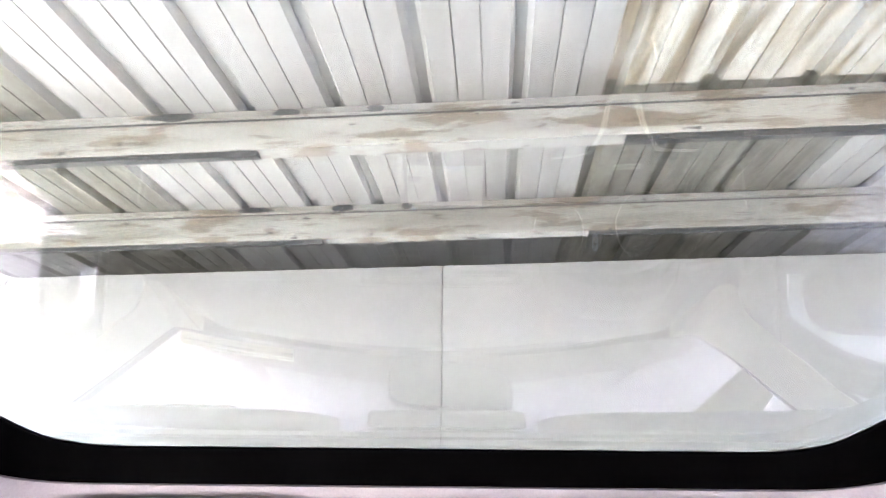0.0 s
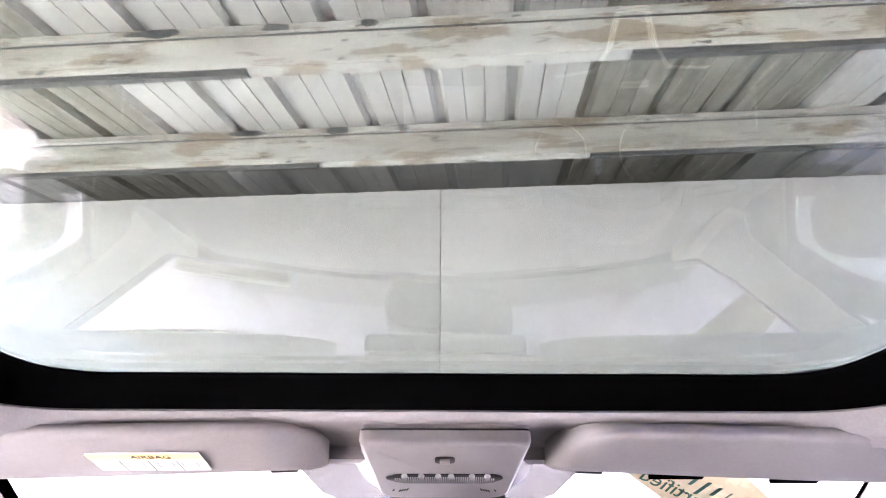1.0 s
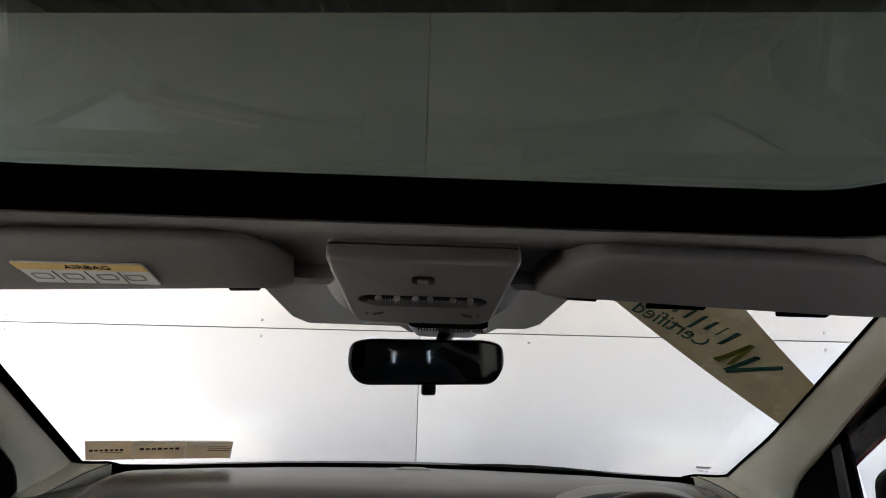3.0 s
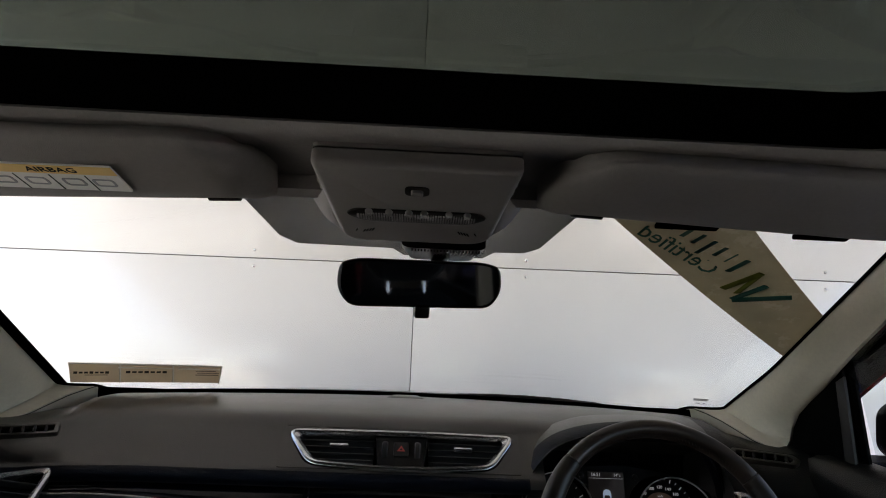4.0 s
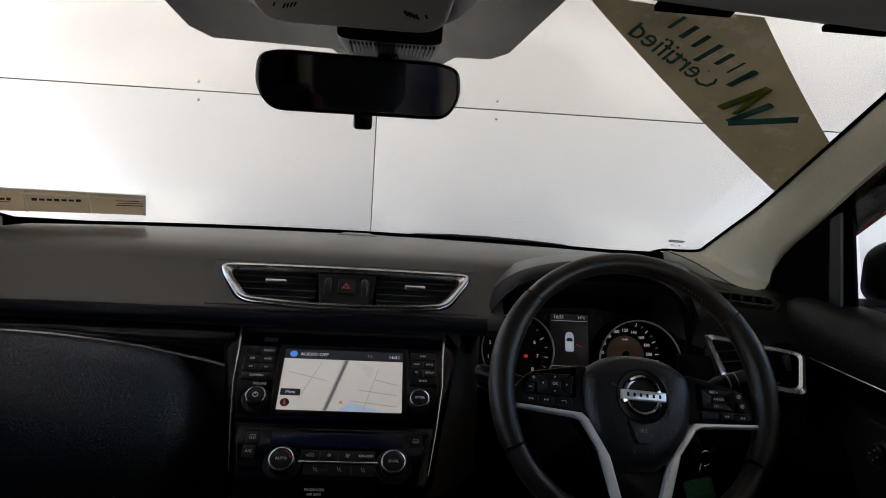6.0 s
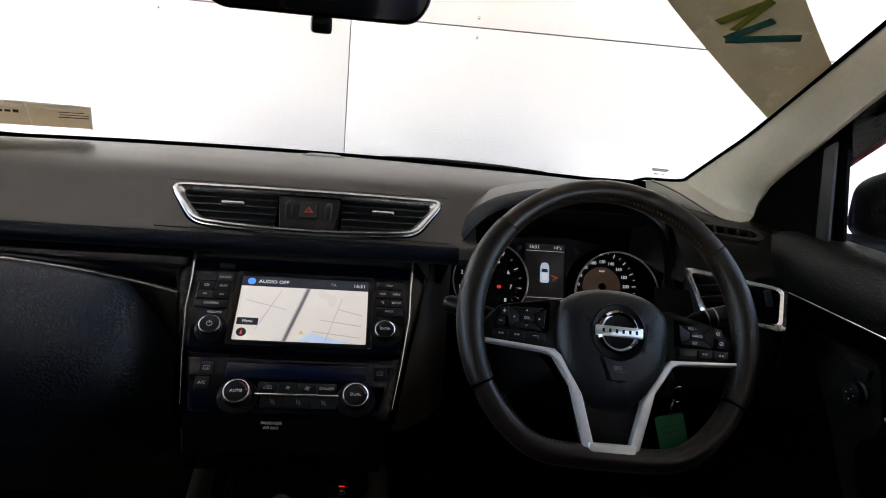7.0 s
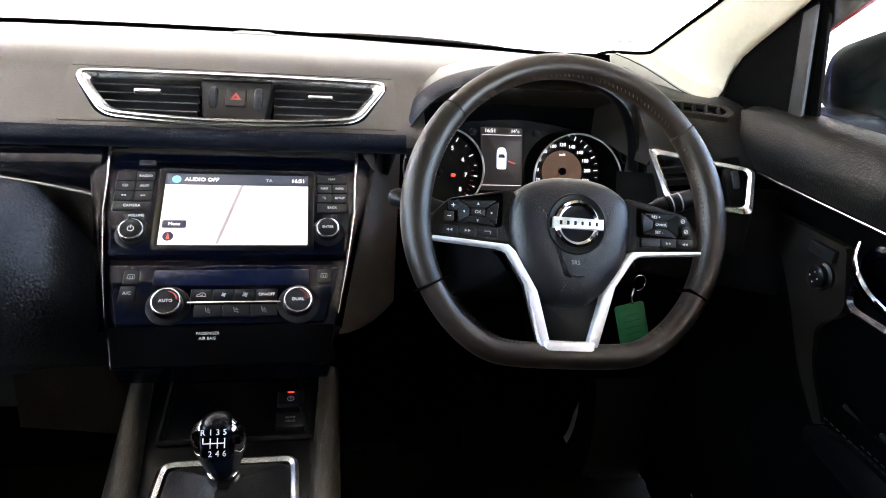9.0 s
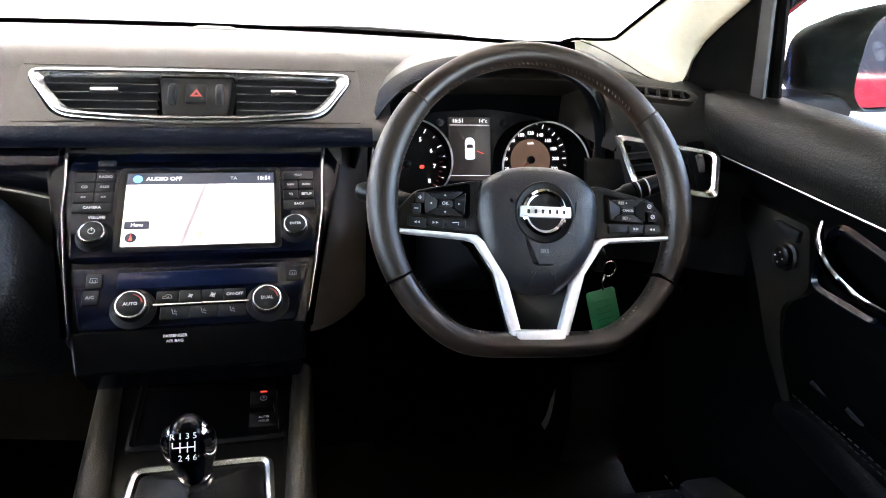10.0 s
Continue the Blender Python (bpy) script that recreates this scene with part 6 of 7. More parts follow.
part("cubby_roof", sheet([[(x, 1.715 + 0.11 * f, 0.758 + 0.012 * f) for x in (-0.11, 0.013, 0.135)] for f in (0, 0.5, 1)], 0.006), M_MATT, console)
part("power_socket", lathe([(0.018, 0), (0.018, 0.004), (0.014, 0.005), (0.013, -0.004)], 24, CF @ pose(0.0, 0.142, 0.030, 90)), M_CHROME, console, "silver rimmed power socket")
GO = rounded([(-0.085, -0.16), (0.087, -0.16), (0.080, 0.000), (-0.076, 0.000)], 0.018, 5)
part("gaiter_frame", bezel(GO, inset(GO, 0.009), 0.0, 0.008, 0.003, CF), M_CHROME, console, "satin silver gaiter frame")
for s in (-1, 1):
    pts = [((-0.112 + 0.006 * k) if s < 0 else (0.130 - 0.002 * k), 1.79 - 0.065 * k, 0.688 - 0.008 * k) for k in range(11)]
    part("side_pad", tube(pts, [0.014 + 0.0012 * min(k, 4) for k in range(11)], 12), M_SIDEPAD, console, "padded console side")
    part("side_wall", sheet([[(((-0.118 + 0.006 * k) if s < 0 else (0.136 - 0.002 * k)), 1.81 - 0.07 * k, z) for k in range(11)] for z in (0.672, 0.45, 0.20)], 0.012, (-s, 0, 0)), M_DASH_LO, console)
bm = bmesh.new()
for k in range(60):
    p = Vector((-0.118 + 0.001 * k, 1.79 - 0.0108 * k, 0.6995 - 0.00133 * k))
    tube([p, p + Vector((0, -0.005, -0.001))], 0.0006, 4, bm=bm)
part("side_stitching", bm, M_THREAD, console)
pb = part("parking_brake_switch", plate(rect(0.034, 0.026, 0.003, 0.067, 0.098), 0.0, 0.006, 0.002, CF), M_BUTTON, console, "parking brake switch with a red light")
lettering("P", 0.006, M_PRINTDIM, CF @ pose(0.067, 0.095, 0.0064), pb)
part("brake_light", plate(rect(0.008, 0.0016, 0, 0.067, 0.107), 0.006, 0.0068, 0, CF), M_LITRED, pb)
part("brake_mark", bezel(circle(0.0046, 16, 0.067, 0.095), circle(0.0038, 16, 0.067, 0.095), 0.0055, 0.0066, 0, CF), M_PRINTDIM, pb)
ah = part("hold_switch", plate(rect(0.036, 0.026, 0.003, 0.068, 0.058), 0.0, 0.006, 0.002, CF), M_BUTTON, console)
lettering("AUTO", 0.0045, M_PRINTDIM, CF @ pose(0.068, 0.061, 0.0063), ah)
lettering("HOLD", 0.0045, M_PRINTDIM, CF @ pose(0.068, 0.0545, 0.0063), ah)

lever = thing("gear_lever", "black and chrome six-speed gear knob on a leather gaiter", "gear lever")
bm = bmesh.new()
loops = []
for h, f in ((0.002, 0.95), (0.010, 0.86), (0.018, 0.62), (0.025, 0.42), (0.031, 0.28), (0.035, 0.18)):
    loops.append([(x * f + 0.012 * (1 - f), (y + 0.08) * f - 0.08 + 0.012 * (1 - f), h + 0.004 * math.sin(9 * math.atan2(y + 0.08, x)) * (1 - f)) for x, y in inset(GO, 0.008)])
ring_loft(bm, loops, cap1=True, m=CF)
part("gaiter", bm, M_HOOD, lever, "black leather gaiter", sharp=70)
NK = Matrix.Translation((0.018, 1.588, 0.690)) @ pose(0, 0, 0, 14)
part("neck", lathe([(0.014, -0.045), (0.0140, 0.0), (0.0155, 0.004), (0.0170, 0.008), (0.0170, 0.016), (0.0160, 0.018), (0.0165, 0.026)], 24, NK), M_MIRRORCHROME, lever, "chrome collar")


def egg(fx, fy, dy, dz, grow=0.0):
    """The knob's rounded form, narrow at the neck."""
    loops = []
    for h, r in ((0.020, 0.0145), (0.035, 0.0165), (0.050, 0.0200), (0.064, 0.0232), (0.076, 0.0245), (0.086, 0.0238), (0.094, 0.0210), (0.100, 0.0160), (0.1035, 0.0095), (0.1045, 0.004)):
        loops.append([((r + grow) * fx * math.cos(2 * math.pi * k / 32), (r + grow) * fy * math.sin(2 * math.pi * k / 32) + dy, h + dz) for k in range(32)])
    bm = bmesh.new()
    return ring_loft(bm, loops, cap0=True, cap1=True, m=NK)


part("knob_trim", egg(1.10, 0.82, 0.000, -0.0015), M_MIRRORCHROME, lever, "chrome back of the knob")
knobp = part("knob", egg(0.87, 1.0, -0.0010, 0.0012), M_PIANO, lever, "gloss black knob face", sharp=60)
KT = NK @ pose(0, -0.0205, 0.0960, 40)
part("print_field", plate(rounded([(-0.0125, -0.014), (0.0125, -0.014), (0.0135, 0.013), (-0.0135, 0.013)], 0.005, 4), -0.006, 0.0016, 0.0012, KT), M_PIANO, knobp)
for tx, u, v in (("R", -0.0105, 0.0095), ("1", -0.0032, 0.0095), ("3", 0.0034, 0.0095), ("5", 0.0100, 0.0095), ("2", -0.0032, -0.0105), ("4", 0.0034, -0.0105), ("6", 0.0100, -0.0105)):
    lettering(tx, 0.0078, M_PRINT, KT @ pose(u, v, 0.0019), knobp)
for u in (-0.0032, 0.0034, 0.0100):
    part("shift_gate", box(0.0010, 0.0095, 0.0004, (u, -0.0005, 0.0024), 0, KT), M_PRINT, knobp)
part("shift_gate", box(0.0010, 0.0050, 0.0004, (-0.0100, 0.0022, 0.0024), 0, KT), M_PRINT, knobp)
part("shift_gate", box(0.0205, 0.0010, 0.0004, (0.0, -0.0005, 0.0024), 0, KT), M_PRINT, knobp)

# ---- key and tag ----
keys = thing("key_fob", "car key in the ignition with a green plastic tag", "key")
kp = Vector((0.553, 1.785, 0.832))
part("key_head", box(0.016, 0.030, 0.030, tuple(kp + Vector((-0.005, 0.012, 0.004))), 0.004), M_GREYDARK, keys)
part("key_ring", tube([kp + Vector((0.010 + 0.010 * math.cos(a), 0.0, -0.006 + 0.012 * math.sin(a))) for a in [2 * math.pi * k / 20 for k in range(20)]], 0.0012, 6, closed=True), M_MIRRORCHROME, keys)
part("chain", tube([kp + Vector((0.004, 0, -0.014)), kp + Vector((0.000, -0.004, -0.025)), kp + Vector((0.002, -0.006, -0.036))], 0.002, 6), M_MIRRORCHROME, keys)
TG = basis(kp + Vector((0.008, -0.012, -0.072)), (-0.22, 0.30, 0.93), (-0.05, -0.95, 0.30))
TO = rounded([(-0.022, -0.036), (0.022, -0.036), (0.022, 0.036), (-0.022, 0.036)], 0.005, 4)
tag = part("tag", plate(TO, -0.0015, 0.0015, 0.0008, TG), M_GREEN, keys, "green plastic key tag")
for k in range(5):
    part("tag_line", box(0.024, 0.0016, 0.0004, (0, 0.020 - 0.009 * k, 0.0017), 0, TG), M_GREENDARK, tag)
part("tag_hole", lathe([(0.0028, 0.0012), (0.0028, 0.0019)], 12, TG @ pose(0.004, -0.028, 0)), M_MATT, tag)
part("ignition_lock", lathe([(0.020, -0.05), (0.020, 0), (0.016, 0.006)], 24, Matrix.Translation(kp + Vector((-0.005, 0.03, 0.004))) @ pose(0, 0, 0, 90)), M_BLACK, column)

# ---- doors ----
def door(s):
    d = thing("front_door", "black front door panel with silver strip and grained top pad" if s > 0 else "black front passenger door panel", "car door", "front doors")
    prof = [(0.810, 1.062), (0.778, 1.062), (0.757, 1.050), (0.747, 1.020), (0.746, 0.990), (0.752, 0.974), (0.772, 0.964), (0.784, 0.92), (0.780, 0.84), (0.772, 0.76), (0.776, 0.66), (0.770, 0.50), (0.762, 0.28), (0.83, 0.28)]
    ys = [1.985, 1.95, 1.90, 1.8, 1.65, 1.5, 1.3, 1.1, 0.9, 0.72]
    loops = []
    for i, y in enumerate(ys):
        pinch = 0.02 if i == 0 else 0.006 if i == 1 else 0.0
        loops.append([(s * (x + pinch), y, z - (0.004 if i == 0 else 0) - 0.010 * max(0, 1.7 - y) * (z > 1.0)) for x, z in prof])
    bm = bmesh.new()
    ring_loft(bm, loops, cap0=True, cap1=True)
    # door card takes the low cabin's shade as its colour
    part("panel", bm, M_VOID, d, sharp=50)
    top = [(0.806, 1.066), (0.776, 1.066), (0.753, 1.053), (0.742, 1.020), (0.741, 0.992), (0.748, 0.978), (0.775, 0.980)]
    loops = []
    for i, y in enumerate(ys[1:]):
        loops.append([(s * (x + (0.006 if i == 0 else 0)), y - 0.01, z - (0.006 if i == 0 else 0) - 0.010 * max(0, 1.7 - y)) for x, z in top])
    bm = bmesh.new()
    ring_loft(bm, loops, cap0=True, cap1=True)
    part("top_pad", bm, M_DOORPAD, d, "grained soft top pad", sharp=50)
    part("silver_strip", tube([(s * (0.7475 + 0.004), y, 0.9735) for y in (1.89, 1.8, 1.6, 1.4, 1.2, 1.0, 0.8)], 0.0017, 8), M_CHROME, d, "thin silver strip")
    # armrest with switches
    loops = []
    for y, w, h in ((1.645, 0.012, 0.02), (1.62, 0.022, 0.04), (1.55, 0.034, 0.055), (1.3, 0.055, 0.06), (0.95, 0.06, 0.06), (0.85, 0.04, 0.05)):
        loops.append([(s * (0.785 - a * w), y, 0.655 + b * h) for a, b in ((0, 0), (0.8, 0.1), (1.0, 0.5), (0.95, 0.9), (0.85, 1.0), (0, 1.0))])
    bm = bmesh.new()
    ring_loft(bm, loops, cap0=True, cap1=True)
    arm = part("armrest", bm, M_DASH_LO, d, "padded armrest", sharp=50)
    bm = bmesh.new()
    for off in (0.0, 0.009):
        for k in range(52):
            y = 1.61 - 0.011 * k
            tube([(s * (0.762 - 0.03 * (1.61 - y) + off), y, 0.7152), (s * (0.762 - 0.03 * (1.61 - y) + off), y - 0.006, 0.7152)], 0.0007, 4, bm=bm)
    part("armrest_stitching", bm, M_THREAD, arm, "grey double stitching")
    part("switch_panel", box(0.034, 0.150, 0.034, (s * 0.786, 1.545, 0.724), 0.006), M_VOID, d, "black switch panel")
    for y, z in ((1.586, 0.742), (1.527, 0.744)):
        part("window_switch", plate(rect(0.020, 0.030, 0.004), 0, 0.007, 0.003, pose(s * 0.781, y, z - 0.005, 12)), M_BUTTON, d)
        for dx, dy in ((-0.004, -0.004), (0.006, 0.010)):
            part("switch_mark", box(0.006, 0.005, 0.0006, (s * (0.781 + dx), y + dy, z + 0.0035 + dy * 0.2)), M_PRINT, d)
    # pull handle in its bowl
    bowl = Matrix.Translation((s * 0.779, 1.585, 0.905)) @ pose(0, 0, 0, 90, 0, -90 * s)
    o = rounded([(-0.07, -0.052), (0.065, -0.05), (0.075, 0.03), (-0.055, 0.052)], 0.035, 6)
    part("handle_bowl", bezel(o, inset(o, 0.012), -0.01, 0.012, 0.004, bowl), M_PIANO, d, "gloss black handle surround")
    part("bowl_floor", plate(inset(o, 0.010), -0.008, 0.002, 0, bowl), M_MATT, d)
    pts = spline([(s * 0.764, 1.648, 0.945), (s * 0.754, 1.635, 0.925), (s * 0.750, 1.605, 0.902), (s * 0.752, 1.56, 0.888), (s * 0.766, 1.53, 0.882)], 5)
    part("door_handle", tube(pts, [0.006 + 0.005 * math.sin(math.pi * k / (len(pts) - 1)) for k in range(len(pts))], 10, flat=0.6), M_MIRRORCHROME, d, "bright chrome door handle")
    if s > 0:
        am = Matrix.Translation((0.767, 1.690, 0.880)) @ pose(0, 0, 0, 90, 0, -90)
        part("mirror_knob", lathe([(0.0195, -0.004), (0.0195, 0.003), (0.016, 0.005), (0.015, 0.012), (0.011, 0.014)], 24, am), M_BLACK, d, "mirror adjuster knob")
        part("mirror_switch", plate(rect(0.046, 0.017, 0.003), -0.003, 0.006, 0.002, Matrix.Translation((0.767, 1.700, 0.912)) @ pose(0, 0, 0, 90, 0, -90)), M_BUTTON, d)
        for a, b in ((0.007, 0), (-0.007, 0), (0, 0.007), (0, -0.007)):
            part("knob_mark", lathe([(0.0011, 0.0138), (0.0011, 0.0145)], 6, am @ pose(a, b, 0)), M_PRINT, d)
    # sail panel and window frame
    def slab(name, poly, x0, x1, mat, label=""):
        m = Matrix(((0, 0, 1, 0), (1, 0, 0, 0), (0, 1, 0, 0), (0, 0, 0, 1)))
        m = Matrix.Diagonal((s, 1, 1, 1)) @ m
        bm = plate(poly, x0, x1, 0, m)
        return part(name, bm, mat, d, label)
    ins = rounded([(1.835, 0.925), (1.775, 0.875), (1.729, 0.815), (1.685, 0.745), (1.629, 0.690), (1.617, 0.700), (1.662, 0.760), (1.680, 0.815), (1.640, 0.850), (1.669, 0.930)], [0.01, 0.03, 0.02, 0.02, 0.004, 0.004, 0.02, 0.02, 0.02, 0.01], 4)
    slab("door_insert", ins[::-1] if sum(ins[i - 1][0] * ins[i][1] - ins[i][0] * ins[i - 1][1] for i in range(len(ins))) < 0 else ins, 0.768, 0.790, M_INSERT, "brown-grey switch panel")
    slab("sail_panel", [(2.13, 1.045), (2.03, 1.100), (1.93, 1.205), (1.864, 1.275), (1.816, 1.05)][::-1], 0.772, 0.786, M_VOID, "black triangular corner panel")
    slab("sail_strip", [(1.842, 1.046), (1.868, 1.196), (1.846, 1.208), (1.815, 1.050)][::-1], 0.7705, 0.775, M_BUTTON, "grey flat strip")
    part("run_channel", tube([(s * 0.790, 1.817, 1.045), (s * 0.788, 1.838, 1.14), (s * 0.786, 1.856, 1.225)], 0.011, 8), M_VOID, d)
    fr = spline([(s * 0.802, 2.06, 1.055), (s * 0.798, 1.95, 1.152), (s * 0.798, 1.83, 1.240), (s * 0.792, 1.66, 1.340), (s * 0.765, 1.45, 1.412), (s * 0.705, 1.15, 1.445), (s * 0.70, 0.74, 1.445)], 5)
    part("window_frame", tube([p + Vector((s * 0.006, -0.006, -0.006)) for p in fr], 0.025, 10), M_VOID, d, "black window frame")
    part("frame_seal", tube([p + Vector((-s * 0.02, -0.012, -0.022)) for p in fr[11:]], 0.006, 6), M_VOID, d)
    part("frame_edge", tube([p + Vector((s * 0.026, -0.004, -0.026)) for p in fr[6:]], 0.007, 8), M_PAINT, d, "red outer edge of the window frame")
    part("rear_frame", tube([(s * 0.80, 0.74, 1.045), (s * 0.76, 0.74, 1.25), (s * 0.70, 0.74, 1.445)], 0.03, 8), M_BLACK, d)
    rows = []
    for k in range(7):
        y = 1.82 - 1.08 * k / 6
        top = 1.285 + 0.155 * min(1, (1.82 - y) / 0.40) ** 0.6
        rows.append([(s * (0.816 - 0.095 * (f * (top - 1.045)) / 0.4), y, 1.045 + f * (top - 1.045)) for f in (0, 0.33, 0.66, 1.0)])
    g = part("window", sheet(rows, 0.004, (s, 0, 0)), G_SIDE, d)
    g.visible_shadow = False
    return d


for s in (-1, 1):
    door(s)


def outside_mirror(s):
    m = thing("door_mirror", "dark door mirror outside the front window", "door mirror", "door mirrors")
    B = Matrix.Diagonal((s, 1, 1, 1)) @ Matrix.Translation((1.065, 1.875, 1.118))
    o = rounded([(-0.132, -0.050), (-0.10, -0.080), (0.09, -0.075), (0.115, 0.0), (0.09, 0.075), (-0.085, 0.078), (-0.128, 0.046)], 0.03, 5)
    F = B @ basis((0, 0, 0), (0, 0, 1), (0.10, -1, 0.06))
    loops = [[(x * f + dx, y * g - 0.10 * (1 - g) * 0.3, w) for x, y in o] for f, g, w, dx in ((0.25, 0.20, -0.160, -0.01), (0.60, 0.48, -0.143, -0.022), (0.88, 0.72, -0.10, -0.034), (0.97, 0.89, -0.055, -0.024), (1.01, 1.0, -0.01, -0.008), (1.0, 1.0, 0.012, 0), (0.97, 0.97, 0.018, 0), (0.93, 0.93, 0.012, 0), (0.92, 0.92, -0.004, 0))]
    bm = bmesh.new()
    ring_loft(bm, loops, cap0=True, m=F)
    part("housing", bm, M_MIRRORCAP, m, sharp=60)
    part("mirror_glass", plate([(x * 0.925, y * 0.925) for x, y in o], -0.008, 0.0, 0, F), M_MIRROR, m, "mirror glass")
    bm = bmesh.new()
    ring_loft(bm, [[(x, a + 0.03 * (x - 0.78), b) for a, b in rect(0.09 - 0.1 * (x - 0.78), 0.042, 0.012, 1.885, 1.041)] for x in (0.80, 0.86, 0.92, 0.96)], cap0=True, cap1=True, m=Matrix.Diagonal((s, 1, 1, 1)))
    part("foot", bm, M_MIRRORFOOT, m, "blue-grey mirror foot")
    return m


for s in (-1, 1):
    outside_mirror(s)


# ---- seats ----
def padded(sections, n=20, power=0.55):
    """A cushion lofted through (centre, half width, half depth, tilt) sections."""
    loops = []
    for c, w, h, t in sections:
        lp = []
        for k in range(n):
            a = 2 * math.pi * k / n
            x = math.copysign(abs(math.cos(a)) ** power, math.cos(a)) * w
            q = math.copysign(abs(math.sin(a)) ** power, math.sin(a)) * h
            q *= 1 + 0.25 * (abs(x) / max(w, 1e-6)) ** 4 * (1 if q > 0 else 0)
            lp.append(Vector(c) + Vector((x, -q * math.sin(t), q * math.cos(t))))
        loops.append(lp)
    bm = bmesh.new()
    return ring_loft(bm, loops, cap0=True, cap1=True)


def front_seat(x):
    st = thing("front_seat", "dark cloth front seat with head restraint", "car seat", "front seats")
    part("cushion", padded([((x, 1.59, 0.545), 0.20, 0.03, 0), ((x, 1.57, 0.565), 0.245, 0.055, 0), ((x, 1.45, 0.575), 0.26, 0.065, 0), ((x, 1.2, 0.555), 0.26, 0.065, 0), ((x, 1.03, 0.545), 0.24, 0.06, 0)]), M_CLOTH, st)
    part("backrest", padded([((x, 1.02, 0.58), 0.22, 0.05, 1.3), ((x, 0.97, 0.70), 0.25, 0.065, 1.3), ((x, 0.90, 0.90), 0.25, 0.06, 1.3), ((x, 0.86, 1.02), 0.215, 0.055, 1.3), ((x, 0.835, 1.09), 0.17, 0.045, 1.3), ((x, 0.825, 1.12), 0.12, 0.03, 1.3)]), M_CLOTH, st)
    part("head_restraint", padded([((x, 0.80, 1.165), 0.10, 0.035, 1.35), ((x, 0.79, 1.20), 0.13, 0.05, 1.35), ((x, 0.775, 1.29), 0.13, 0.05, 1.35), ((x, 0.765, 1.335), 0.10, 0.035, 1.35)]), M_SEATSIDE, st)
    for s in (-1, 1):
        part("restraint_post", tube([(x + s * 0.06, 0.83, 1.08), (x + s * 0.06, 0.80, 1.19)], 0.006, 8), M_CHROME, st)
        part("bolster", padded([((x + s * 0.225, 1.57, 0.60), 0.03, 0.03, 0), ((x + s * 0.23, 1.45, 0.62), 0.04, 0.045, 0), ((x + s * 0.23, 1.2, 0.60), 0.04, 0.045, 0), ((x + s * 0.22, 1.05, 0.58), 0.03, 0.03, 0)], 12), M_SEATSIDE, st)
    part("runner", box(0.40, 0.50, 0.32, (x, 1.25, 0.36), 0.02), M_BLACK, st)
    bm = bmesh.new()
    for k in range(40):
        a = (x + 0.18, 1.58 - 0.012 * k, 0.632)
        tube([a, (a[0], a[1] - 0.006, a[2])], 0.0008, 4, bm=bm)
    part("cushion_stitching", bm, M_THREAD, st)
    return st


for x in (0.395, -0.395):
    front_seat(x)
bench = thing("rear_bench", "dark cloth rear bench seat", "car seat")
part("cushion", padded([((0, 0.30, 0.55), 0.60, 0.05, 0), ((0, 0.20, 0.58), 0.64, 0.07, 0), ((0, -0.15, 0.57), 0.64, 0.07, 0)]), M_CLOTH, bench)
part("backrest", padded([((0, -0.14, 0.60), 0.62, 0.06, 1.3), ((0, -0.22, 0.85), 0.63, 0.06, 1.3), ((0, -0.28, 1.08), 0.60, 0.04, 1.3)]), M_CLOTH, bench)
part("base", box(1.2, 0.5, 0.34, (0, 0.05, 0.36), 0.02), M_BLACK, bench)
for x in (-0.37, 0.0, 0.37):
    part("head_restraint", padded([((x, -0.29, 1.09), 0.10, 0.03, 1.35), ((x, -0.30, 1.14), 0.12, 0.04, 1.35), ((x, -0.31, 1.21), 0.10, 0.03, 1.35)]), M_SEATSIDE, bench)

# ---- pedals ----
for x, z, w, label in ((0.52, 0.42, 0.05, "black accelerator pedal in the footwell"), (0.40, 0.45, 0.065, "black rubber brake pedal"), (0.28, 0.45, 0.065, "black rubber clutch pedal")):
    p = thing("pedal", label, "pedal", "pedals")
    # pedals are coloured as dark as the footwell's shade
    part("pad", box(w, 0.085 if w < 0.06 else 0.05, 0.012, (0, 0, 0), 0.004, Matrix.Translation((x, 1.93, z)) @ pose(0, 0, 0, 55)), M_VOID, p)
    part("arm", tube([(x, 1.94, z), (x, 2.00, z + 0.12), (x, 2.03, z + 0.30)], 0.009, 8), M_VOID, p)

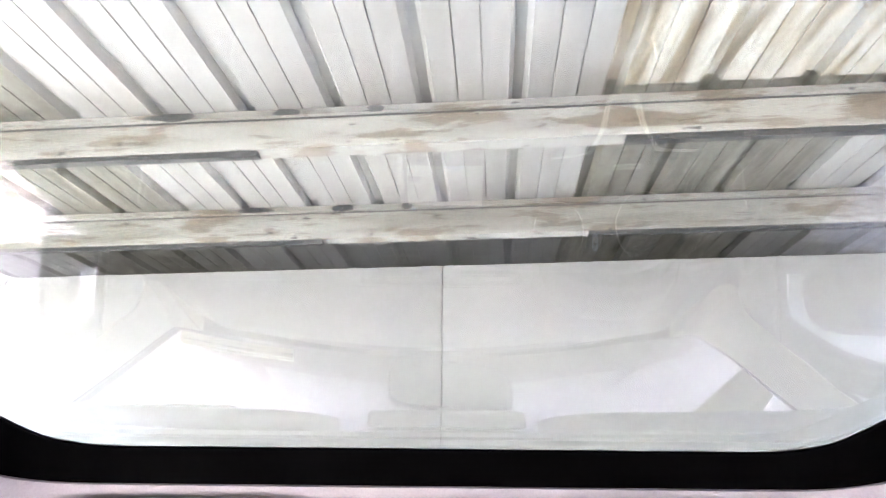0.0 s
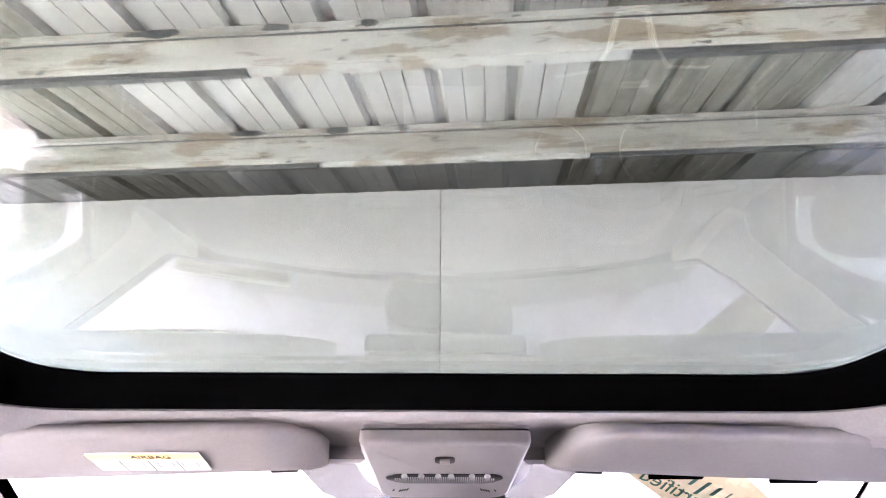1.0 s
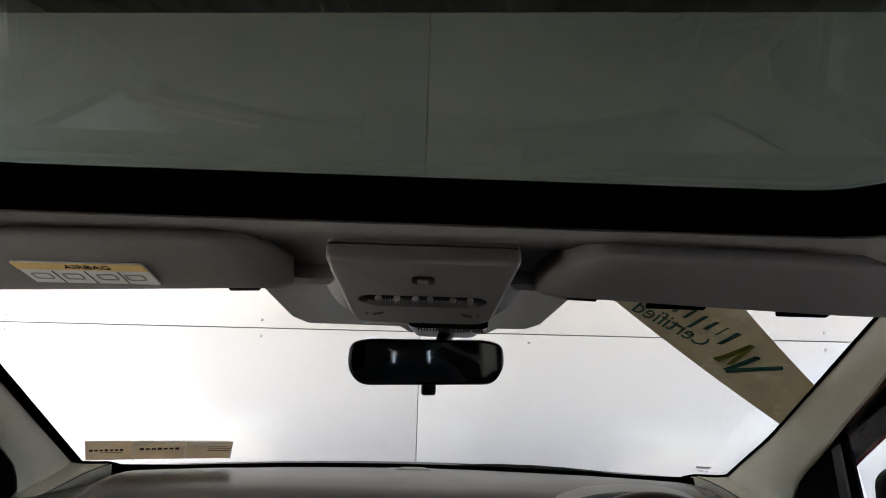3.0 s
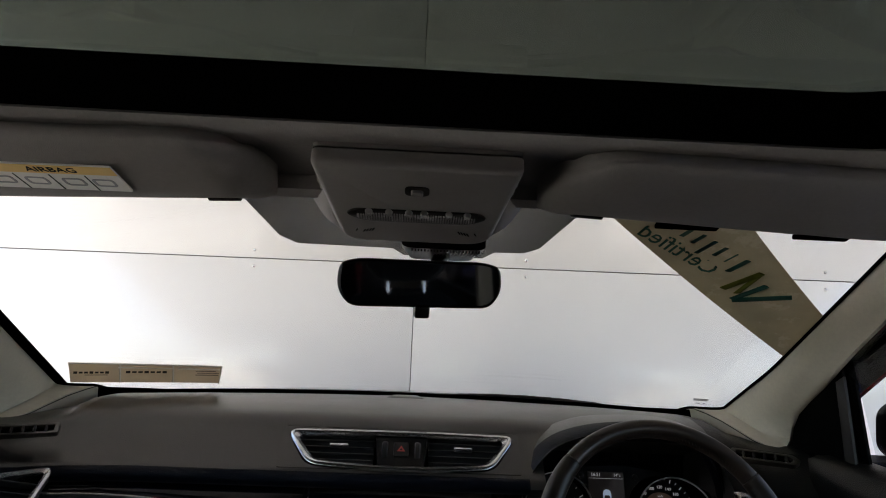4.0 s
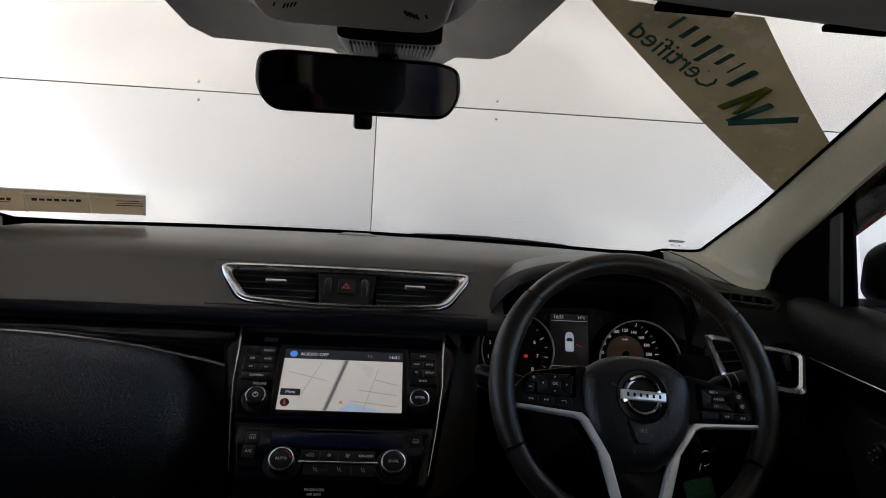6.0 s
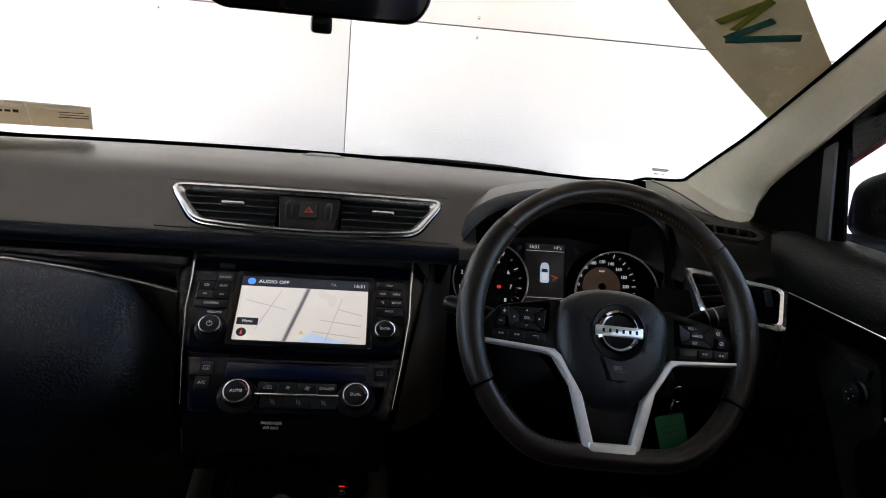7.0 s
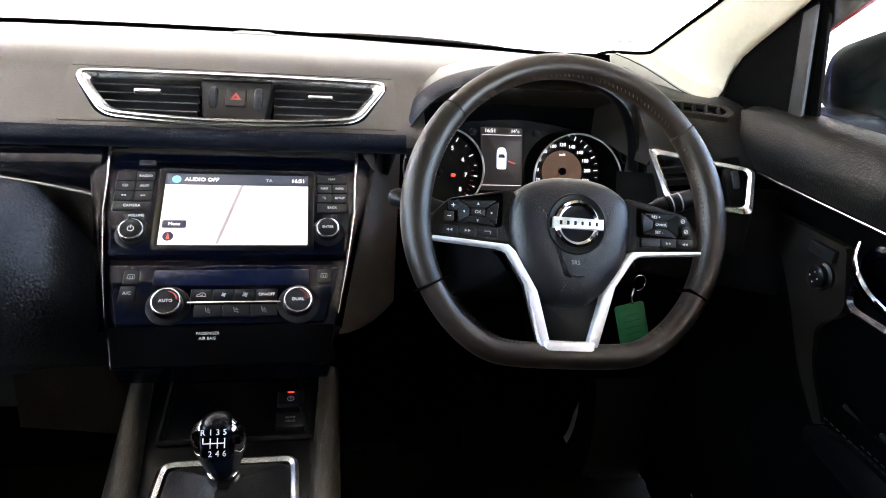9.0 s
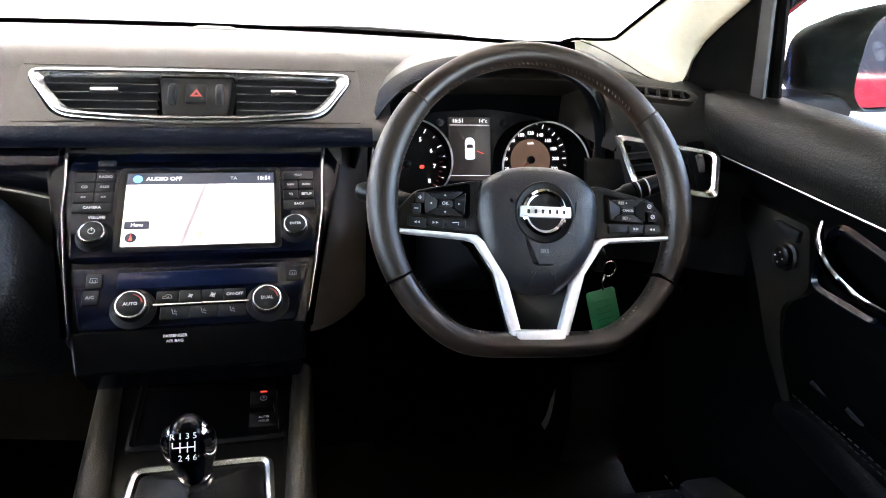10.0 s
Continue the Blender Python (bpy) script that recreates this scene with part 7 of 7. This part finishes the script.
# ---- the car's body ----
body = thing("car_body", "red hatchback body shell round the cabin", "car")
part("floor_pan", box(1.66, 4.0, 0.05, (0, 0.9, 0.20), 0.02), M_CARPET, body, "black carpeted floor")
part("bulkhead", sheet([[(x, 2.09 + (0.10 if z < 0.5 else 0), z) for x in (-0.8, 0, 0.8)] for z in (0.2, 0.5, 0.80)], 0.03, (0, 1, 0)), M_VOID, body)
for s in (-1, 1):
    prof = [(0.84, 1.04), (0.885, 1.0), (0.90, 0.80), (0.89, 0.55), (0.86, 0.30), (0.82, 0.24)]
    ys = [3.05, 2.75, 2.3, 1.9, 1.0, 0.0, -0.7, -1.1]
    rows = []
    for y in ys:
        k = max(0, y - 2.2) ** 2 * 0.18 + max(0, -y - 0.4) ** 2 * 0.12
        dz = max(0, y - 2.0) * 0.10
        rows.append([(s * (x - k), y, z - (dz if z > 0.7 else 0)) for x, z in prof])
    part("side_panel", sheet(rows, 0.02, (-s, 0, 0)), M_PAINT, body, "red painted side")
    part("roof_rail", tube(spline([(s * 0.85, 2.20, 1.05), (s * 0.835, 1.96, 1.22), (s * 0.825, 1.76, 1.352), (s * 0.800, 1.56, 1.475), (s * 0.74, 1.2, 1.51), (s * 0.69, 0.5, 1.50), (s * 0.68, -0.2, 1.48), (s * 0.66, -0.8, 1.38)], 4), 0.035, 8), M_PAINT, body)
    part("door_pillar", tube([(s * 0.81, 0.66, 1.0), (s * 0.77, 0.66, 1.25), (s * 0.70, 0.66, 1.46)], 0.055, 8, flat=0.6), M_CREAM, body, "cream door pillar trim")
    part("rear_pillar", sheet([[(s * 0.80, y, 1.0), (s * 0.76, y - 0.05, 1.22), (s * 0.69, y - 0.1, 1.45)] for y in (-0.22, -0.55, -0.95)], 0.05, (-s, 0, 0)), M_CREAM, body, "cream rear pillar trim")
    # added to block yard light through the gap, so the inside mirror stays dark
    part("tail_frame", sheet([[(s * 0.60, -0.985 + 0.18 * f, 0.99 + 0.50 * f), (s * 0.70, -0.975 + 0.18 * f, 0.99 + 0.50 * f), (s * (0.83 - 0.10 * f), -0.93 + 0.10 * f, 0.99 + 0.50 * f)] for f in (0, 0.5, 1)], 0.02, (0, -1, 0)), M_VOID, body, "black trim added to close the gap beside the tail window")
    rows = [[(s * (0.80 - 0.11 * f), y, 1.04 + 0.40 * f) for f in (0, 0.5, 1)] for y in (0.62, 0.2, -0.22)]
    g = part("rear_window", sheet(rows, 0.004, (s, 0, 0)), G_PRIV, body)
    g.visible_shadow = False
    part("rear_door_card", sheet([[(s * 0.78, y, 1.05), (s * 0.755, y, 1.0), (s * 0.77, y, 0.7), (s * 0.77, y, 0.25)] for y in (0.70, 0.2, -0.6)], 0.02, (s, 0, 0)), M_DASH_LO, body)
rows = [[(x, 2.36 + 0.72 * f - 0.30 * x * x, 1.045 - 0.16 * f ** 1.6 - 0.05 * x * x) for x in [-0.80 + 0.16 * k for k in range(11)]] for f in (0.10, 0.3, 0.55, 0.8, 1.0)]
part("bonnet", sheet(rows, 0.02), M_PAINT, body, "red bonnet")
part("nose", sheet([[(x, 3.10 - 0.28 * x * x - 0.05 * f, 0.86 - 0.55 * f) for x in [-0.80 + 0.16 * k for k in range(11)]] for f in (0, 0.5, 1)], 0.03, (0, -1, 0)), M_PAINT, body)
part("roof_skin", sheet([[(x, y, 1.575 - 0.12 * x * x - 0.03 * max(0, -y)) for x in (-0.70, -0.4, 0, 0.4, 0.70)] for y in (-0.45, -0.7, -1.0)], 0.02), M_PAINT, body)
part("rear_header", sheet([[(x, y, 1.535 - 0.12 * x * x - 0.10 * f) for x in (-0.70, -0.4, 0, 0.4, 0.70)] for f, y in ((0.0, -0.66), (0.5, -0.74), (1.0, -0.86))], 0.02), M_LINER, body, "grey rear header trim")
part("tailgate", sheet([[(x, -1.0 - 0.10 * f, 1.0 - 0.6 * f) for x in (-0.80, -0.4, 0, 0.4, 0.80)] for f in (0, 0.5, 1)], 0.04, (0, -1, 0)), M_PAINT, body)
g = part("tail_window", sheet([[(x, -1.0 + 0.18 * f, 1.02 + 0.44 * f) for x in (-0.62, 0, 0.62)] for f in (0, 0.5, 1)], 0.004, (0, -1, 0)), G_PRIV, body)
g.visible_shadow = False
part("roof_cross_rail", sheet([[(x, y, 1.537 - 0.08 * x * x - 0.02 * f) for x in [-0.68 + 0.17 * k for k in range(9)]] for f, y in ((0.0, 1.44), (-0.6, 1.52), (-1.0, 1.60))], 0.02), M_PAINT, body)
for s in (-1, 1):
    part("roof_side_skin", sheet([[(s * 0.61, y, 1.553 + (y - 1.327) * 0.04), (s * 0.69, y, 1.515 + (y - 1.327) * 0.03)] for y in (1.45, 0.8, 0.0, -0.5)], 0.02), M_PAINT, body)


def road_wheel(at, parent, r=0.33):
    m = Matrix.Translation(at) @ pose(0, 0, 0, 0, 90, 0)
    w = part("wheel", lathe([(r * 0.66, -0.10), (r * 0.95, -0.105), (r, -0.07), (r, 0.07), (r * 0.95, 0.105), (r * 0.66, 0.10)], 36, m, cap0=False, cap1=False), M_RUBBER, parent, "black tyre on a silver alloy rim")
    rim = bmesh.new()
    for k in range(10):
        box(0.035, r * 0.6, 0.02, (0, r * 0.36, 0), 0.004, m @ pose(0, 0, 0.07 if at[0] > parent.location.x else -0.07, 0, 0, 36 * k), rim)
    lathe([(r * 0.60, -0.10), (r * 0.68, -0.10), (r * 0.68, 0.10), (r * 0.60, 0.10)], 36, m, rim, cap0=False, cap1=False)
    part("rim", rim, M_SILVER, w)
    return w


for x, y in ((-0.78, 2.35), (0.78, 2.35), (-0.78, -0.35), (0.78, -0.35)):
    road_wheel((x, y, 0.33), body)


# ---- other cars in the yard ----
def parked_car(x, y, turn, paint, label):
    c = thing("parked_car", label, "car", "cars in the yard")
    low = [(-2.1, 0.45), (-2.05, 0.75), (-1.2, 0.92), (-0.9, 0.97), (1.5, 1.0), (2.05, 0.95), (2.1, 0.5), (2.0, 0.25), (-2.0, 0.25)]
    bm = bmesh.new()
    loops = [[(s * 0.85 * k, a * (0.97 if abs(k) > 0.95 else 1), b * (1 if abs(k) < 0.95 else 0.97)) for a, b in low] for s, k in ((-1, 1.0), (-1, 0.93), (1, 0.0), (1, 0.93), (1, 1.0))]
    ring_loft(bm, loops, cap0=True, cap1=True)
    part("body", bm, paint, c)
    top = [(-1.0, 0.96), (-0.3, 1.42), (0.9, 1.48), (1.85, 1.0)]
    bm = bmesh.new()
    loops = [[(k * (0.80 - 0.16 * max(0, (b - 0.96)) / 0.5), a, b) for a, b in top] for k in (-1, -0.5, 0, 0.5, 1)]
    ring_loft(bm, loops, cap0=True, cap1=True)
    part("cabin_glass", bm, M_PIANO, c)
    part("roof", box(1.22, 1.4, 0.05, (0, 0.35, 1.47), 0.03), paint, c)
    for wx in (-0.78, 0.78):
        for wy in (-1.3, 1.3):
            road_wheel((wx, wy, 0.32), c, 0.32)
    c.matrix_world = pose(x, y, 0, 0, 0, turn)
    return c


M_BLUE = material("blue car paint", (0.01, 0.05, 0.35), 0.25, 0.2, vary=0.08, coat=1.0)
M_WHITEPAINT = material("white car paint", (0.75, 0.75, 0.75), 0.25, vary=0.04, coat=1.0)
parked_car(4.05, -3.2, 10, M_BLUE, "blue hatchback parked in the yard behind")
parked_car(-5.4, -5.6, 62, M_PAINT, "red hatchback parked across the yard")
parked_car(9.5, -5.0, 75, M_WHITEPAINT, "white hatchback parked across the yard")
parked_car(6.4, -1.3, -4, M_PAINT, "red hatchback parked beside the shed")
